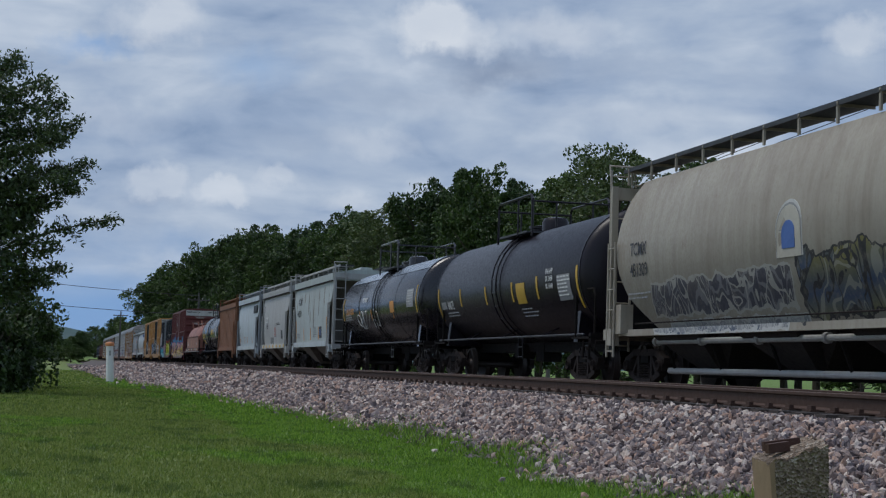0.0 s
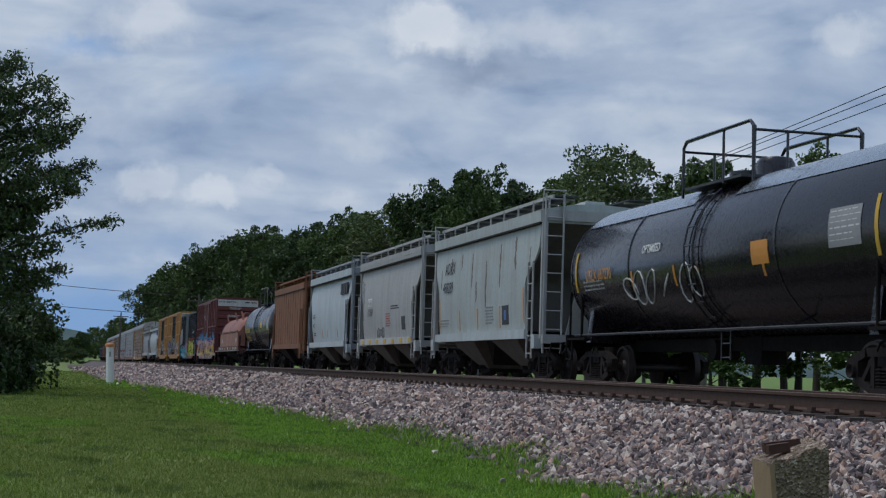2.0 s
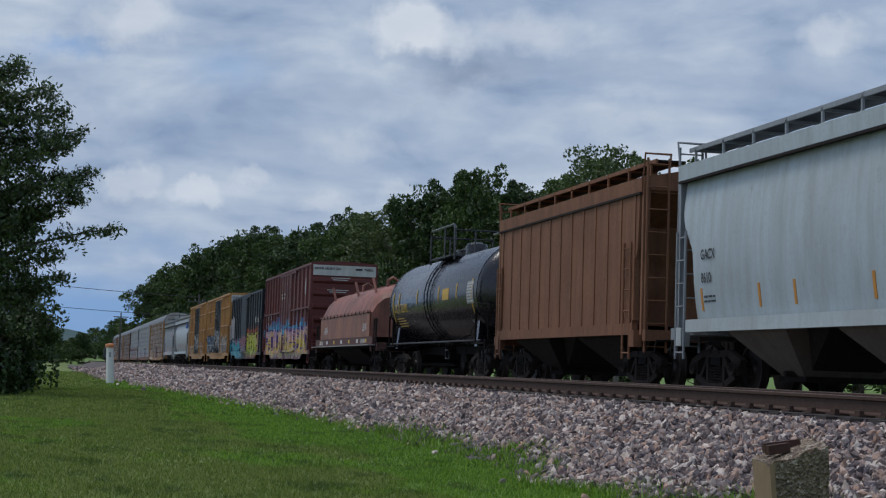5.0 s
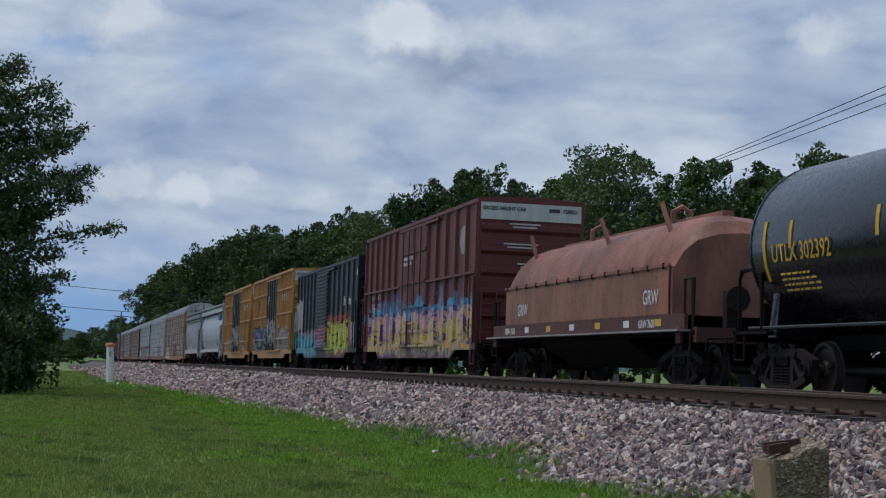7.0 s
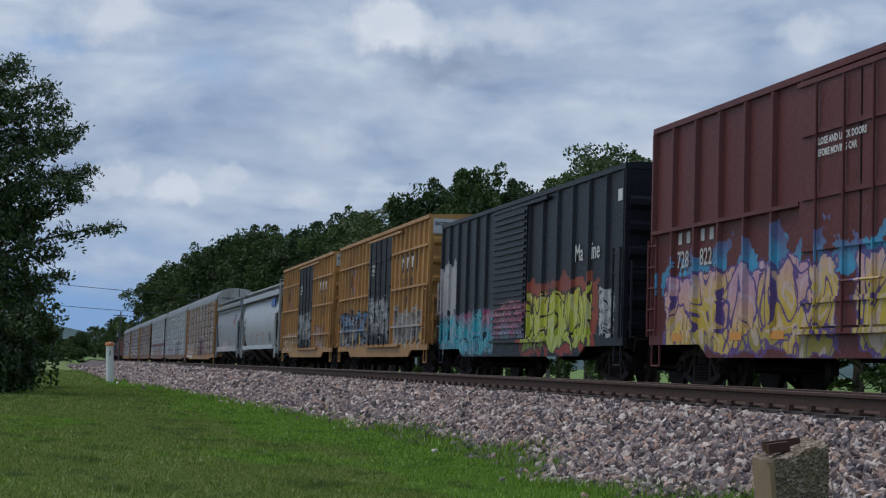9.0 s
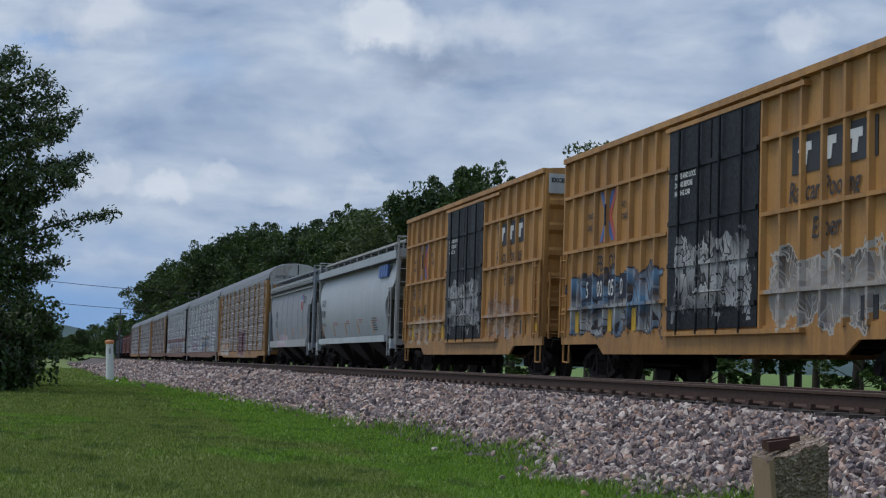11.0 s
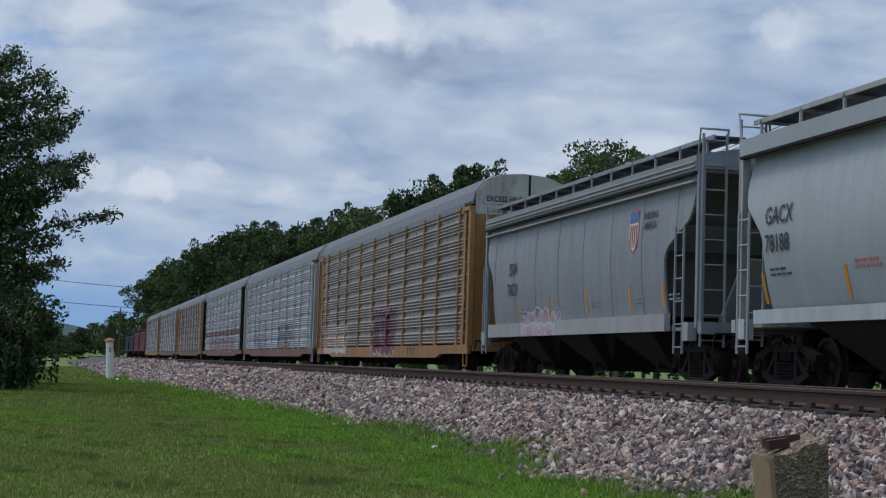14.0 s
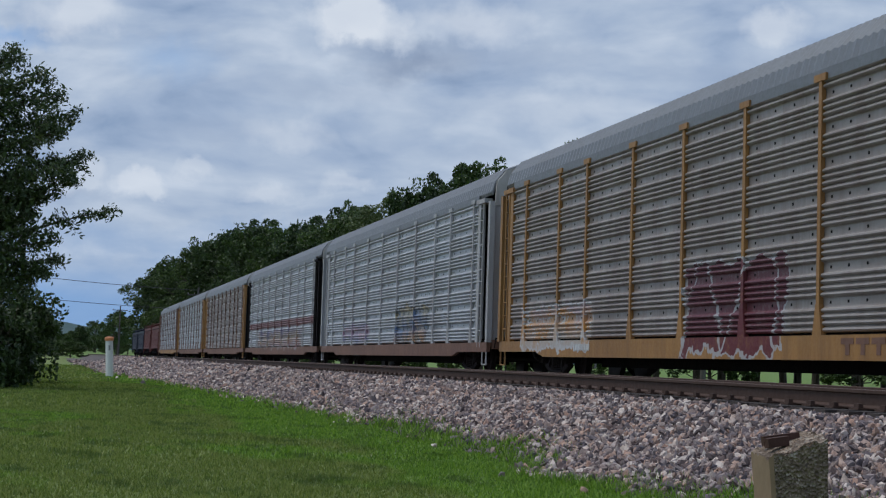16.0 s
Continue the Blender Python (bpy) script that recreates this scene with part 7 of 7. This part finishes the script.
def concrete_post():
    """A broken right-of-way post with two rusty straps on its top."""
    m, nt, bs = nodes_of("exposed_aggregate_concrete")
    v = coords(nt)
    vo = add(nt, "ShaderNodeTexVoronoi", Scale=95.0)
    nt.links.new(v, vo.inputs["Vector"])
    sepc = nt.nodes.new("ShaderNodeSeparateColor")
    nt.links.new(vo.outputs["Color"], sepc.inputs[0])
    big = noise_tex(nt, v, 7, 6, 0.7)
    c = ramp(nt, sepc.outputs[0], [(0.0, (0.10, 0.070, 0.050)), (0.4, (0.25, 0.18, 0.125)), (0.75, (0.34, 0.26, 0.19)), (1.0, (0.55, 0.46, 0.37))])
    c = mixc(nt, ramp(nt, big, [(0.45, (0, 0, 0)), (0.65, (0.85, 0.85, 0.85))]), c, (0.13, 0.092, 0.065))
    set_in(nt, bs, "Base Color", c)
    set_in(nt, bs, "Roughness", 0.95)
    bump(nt, bs, math_node(nt, "ADD", vo.outputs["Distance"], big), 0.9, 0.02)
    smooth_m = plain("weathered_cast_concrete", (0.26, 0.175, 0.105), 0.9, 0, 0.35, 9, 0.5)
    t = thing("concrete_post", "broken brown concrete post with rusty iron straps", "post", at=pose(2.648, 5.22, -0.815, 0, -4.0, -9))
    rng = np.random.default_rng(2)
    bm = bmesh.new()
    n = 10
    rows = []
    w = 0.107
    for i in range(13):
        z = i / 12
        zz = -0.1 + 0.965 * z
        k = 0.90 + 0.12 * z
        ring = []
        for side in range(4):
            for j in range(n):
                f = -1 + 2 * j / n
                p = [(f, -1), (1, f), (-f, 1), (-1, -f)][side]
                rough = 0.010 if side in (0, 1) else 0.002
                o = 1 + rng.normal() * rough * 2.2
                tilt = 0.034 * p[0] * z * z + 0.008 * p[1] * z
                ring.append((p[0] * w * k * o, p[1] * w * k * o, zz + (tilt if i == 12 else 0) + (0.012 * rng.normal() if i == 12 else 0)))
        rows.append(ring)
    loft(bm, rows)
    ob = part("shaft", bm, m, t, smooth=radians(35))
    ob.data.materials.append(smooth_m)
    for p in ob.data.polygons:
        if p.center.x < -0.8 * w or p.normal.z > 0.6:
            p.material_index = 1
    for dx, dy, z, ln, a in ((-0.045, -0.01, 0.872, 0.085, 14), (-0.01, 0.06, 0.878, 0.14, 6)):
        b = part("iron_strap", B(-ln / 2, ln / 2, -0.014, 0.014, 0, 0.034), M_RUST, t, "rusty iron strap")
        b.matrix_basis = pose(dx, dy, z - 0.012, 0, -4, a)


concrete_post()

for x, y, h in ((20.5, 56, 1.1), (21.0, 66, 1.2), (20.2, 47, 1.2), (21.5, 80, 1.2)):
    t = thing("fence_post", "weathered timber post beyond the tracks", "post", "posts beyond the tracks", at=pose(x, y, ground_z(x, y) - 0.1))
    part("shaft", limb(bmesh.new(), [(0, 0, 0), (0, 0, h * 0.5), (0.02, 0, h)], 0.12, 0.10, 8), M_POLEWOOD, t)

# ---- ballast stones and grass ----


def stone_shapes(rng, n=10):
    base = bmesh.new()
    bmesh.ops.create_icosphere(base, subdivisions=1, radius=1)
    v = np.array([q.co[:] for q in base.verts])
    base.verts.index_update()
    f = np.array([[q.index for q in p.verts] for p in base.faces])
    base.free()
    return [v * (1 + 0.17 * rng.normal(size=(len(v), 1))) * np.array([1.32, 0.92, 0.56]) for _ in range(n)], f


TOE_Y = (8, 12, 13.2, 14.2, 15.2, 17, 21, 25, 30, 40, 60, 90, 130, 300)
TOE_X = (5.2, 5.1, 4.75, 4.3, 4.75, 5.2, 5.1, 4.95, 4.75, 4.45, 3.5, 2.2, 1.6, 1.4)


def toe_line(y):
    """Where the ballast's foot gives way to grass: it lies further out down the line."""
    return np.interp(y, TOE_Y, TOE_X) + 0.16 * np.sin(y * 0.9) * np.exp(-y / 60) + 0.09 * np.sin(y * 2.9 + 1)


def scatter():
    rng = np.random.default_rng(77)
    shapes, f = stone_shapes(rng)
    singles, V, F, base = [], [], [], 0
    for y0, y1, step, r in ((7.0, 14.0, 0.055, 0.033), (14.0, 26.0, 0.060, 0.036), (26.0, 48.0, 0.085, 0.047), (48.0, 100.0, 0.15, 0.075), (100.0, 190.0, 0.30, 0.12)):
        xs = np.arange(min(4.0, float(toe_line(np.array([y1]))[0]) - 0.3), 7.24, step)
        ys = np.arange(y0, y1, step)
        X, Y = np.meshgrid(xs, ys)
        X = X.ravel() + rng.uniform(-0.6, 0.6, X.size) * step
        Y = Y.ravel() + rng.uniform(-0.6, 0.6, Y.size) * step
        toe = toe_line(Y) + np.where(rng.uniform(size=X.size) < 0.15, 0.35, 0.08) * rng.normal(size=X.size)
        keep = X > toe
        X, Y = X[keep], Y[keep]
        for x, y in zip(X, Y):
            a, b, c = rng.uniform(0, math.tau, 3)
            s = r * rng.uniform(0.55, 1.5)
            R = np.array(Euler((a * 0.5, b * 0.5, c)).to_matrix())
            z = ground_z(x, y) + r * rng.uniform(0.0, 0.55)
            k = int(rng.integers(len(shapes)))
            if 10.2 < y < 11.75 and 5.6 < x < 6.3 and len(singles) < 300:
                singles.append((k, s, a * 0.5, b * 0.5, c, x, y, z))
                continue
            V.append(shapes[k] @ R.T * s + np.array([x, y, z]))
            F.append(f + base)
            base += 12
    me = bpy.data.meshes.new("ballast_stones")
    me.from_pydata(np.concatenate(V).tolist(), [], np.concatenate(F).tolist())
    me.materials.append(M_STONE)
    bed = thing("ballast", "grey, pink and buff crushed stone ballast shoulder", "ballast", kind="structure")
    ob = new("ballast_stones", me)
    ob.parent = bed
    bm = bmesh.new()
    rows = []
    for y in np.arange(24, 300, 4.0):
        w = float(toe_line(np.array([y]))[0]) - 0.05
        rows.append([bm.verts.new((x, y, ground_z(x, y) + 0.012)) for x in (min(w, 4.6), min(w + 0.3, 4.65), 4.7, 5.0)])
    for a, b in zip(rows, rows[1:]):
        for k in range(3):
            bm.faces.new((a[k], a[k + 1], b[k + 1], b[k]))
    part("spread_ballast", bm, M_BED, bed, "ballast spread thin at the foot of the shoulder")
    tagged(ob, kind="stuff")
    shared = []
    for v in shapes:
        m = bpy.data.meshes.new("stone")
        m.from_pydata(v.tolist(), [], f.tolist())
        m.materials.append(M_STONE_ONE)
        shared.append(m)
    for k, s, a, b, c, x, y, z in singles:
        o = new("stone", shared[k])
        o.parent = bed
        o.matrix_basis = Matrix.LocRotScale((x, y, z), Euler((a, b, c)), (s, s, s))


def grass():
    rng = np.random.default_rng(88)
    V, base = [], 0
    parts = ((8.5, 16, 110000, 0.034, 0.007), (16, 30, 95000, 0.040, 0.012), (30, 60, 60000, 0.055, 0.026), (60, 130, 26000, 0.06, 0.06))
    for y0, y1, n, h, w in parts:
        Y = rng.uniform(y0, y1, n)
        X = rng.uniform(-0.15 * Y - 0.5, 5.6, n)
        clump = np.sin(X * 3.1 + np.cos(Y * 2.3)) * np.cos(Y * 1.9 + np.sin(X * 2.7))
        line = toe_line(Y)
        toe = line + 0.17 * rng.normal(size=n) + 0.25 * np.maximum(0, np.sin(X * 5 + Y * 3.3) * np.sin(Y * 4.1 - X * 2)) * (rng.uniform(size=n) < 0.5)
        keep = X < toe
        X, Y, clump, line = X[keep], Y[keep], clump[keep], line[keep]
        m = len(X)
        Z = np.array([ground_z(x, y) for x, y in zip(X, Y)])
        hh = h * (0.55 + 0.5 * rng.uniform(0, 1, m) + 0.45 * np.maximum(0, clump))
        edge = np.abs(X - line) < 0.4
        hh = np.where(edge & (rng.uniform(0, 1, m) < 0.4), hh * 2.6, hh)
        a = rng.uniform(0, math.tau, m)
        dx, dy = np.cos(a) * w, np.sin(a) * w
        lx, ly = rng.normal(size=m) * hh * 0.5, rng.normal(size=m) * hh * 0.5
        V.append(np.stack([np.stack([X - dx, Y - dy, Z - 0.01], 1), np.stack([X + dx, Y + dy, Z - 0.01], 1), np.stack([X + lx, Y + ly, Z + hh], 1)], 1).reshape(-1, 3))
    V = np.concatenate(V)
    F = np.arange(len(V)).reshape(-1, 3)
    me = bpy.data.meshes.new("grass")
    me.from_pydata(V.tolist(), [], F.tolist())
    me.materials.append(M_GRASS)
    tagged(new("grass", me), "short mown green grass with weedy clumps", "grass", kind="stuff")


grass()
scatter()

SPEED = 14.85


def motions():
    for t, q in CARS:
        rows = []
        for k in range(9):
            y = q - SPEED * 2 * k
            grade = -0.0021 * (1 + (y - 20) / math.sqrt((y - 20) ** 2 + 144))
            rows.append((2.0 * k, pose(12.78, y, drop(y), math.degrees(math.atan(grade)))))
        walk(t, rows)
    # wheels: all turn alike, so they share the two keyed turns
    step = math.degrees(SPEED / 0.457 / 30)
    for s in (-1, 1):
        first, *rest = WHEELSETS[s]
        walk(first, [(k / 30, pose(0, s * 0.89, 0.457, (k * step) % 360)) for k in range(481)])
        for w in rest:
            w.rotation_mode = "QUATERNION"
            w.animation_data_create()
            w.animation_data.action = first.animation_data.action
            w.animation_data.action_slot = first.animation_data.action_slot
    walk(CLOUDS, [(0.0, pose(1110, 4160, 0, 0, 0, -13.68)), (8.0, pose(1000, 4187, 0, 0, 0, -13.68)), (16.0, pose(890, 4214, 0, 0, 0, -13.68))])
    sway = ((0.0, 0.0), (1.5, 0.4), (3.5, -2.2), (5.2, -3.4), (7.0, -2.8), (9.0, -3.0), (10.2, 0.0), (11.5, 3.2), (12.5, 5.0), (13.3, 4.6), (14.0, 1.0), (14.6, 1.5), (15.3, 3.2), (16.0, 1.4))
    for b, z, k in BOUGHS:
        g = 0.75 + 0.09 * (k % 5)
        walk(b, [(t, pose(0, 0, z, 0.4 * a * math.sin(k), -a * g, 0.5 * a * math.cos(2 * k))) for t, a in sway])


motions()
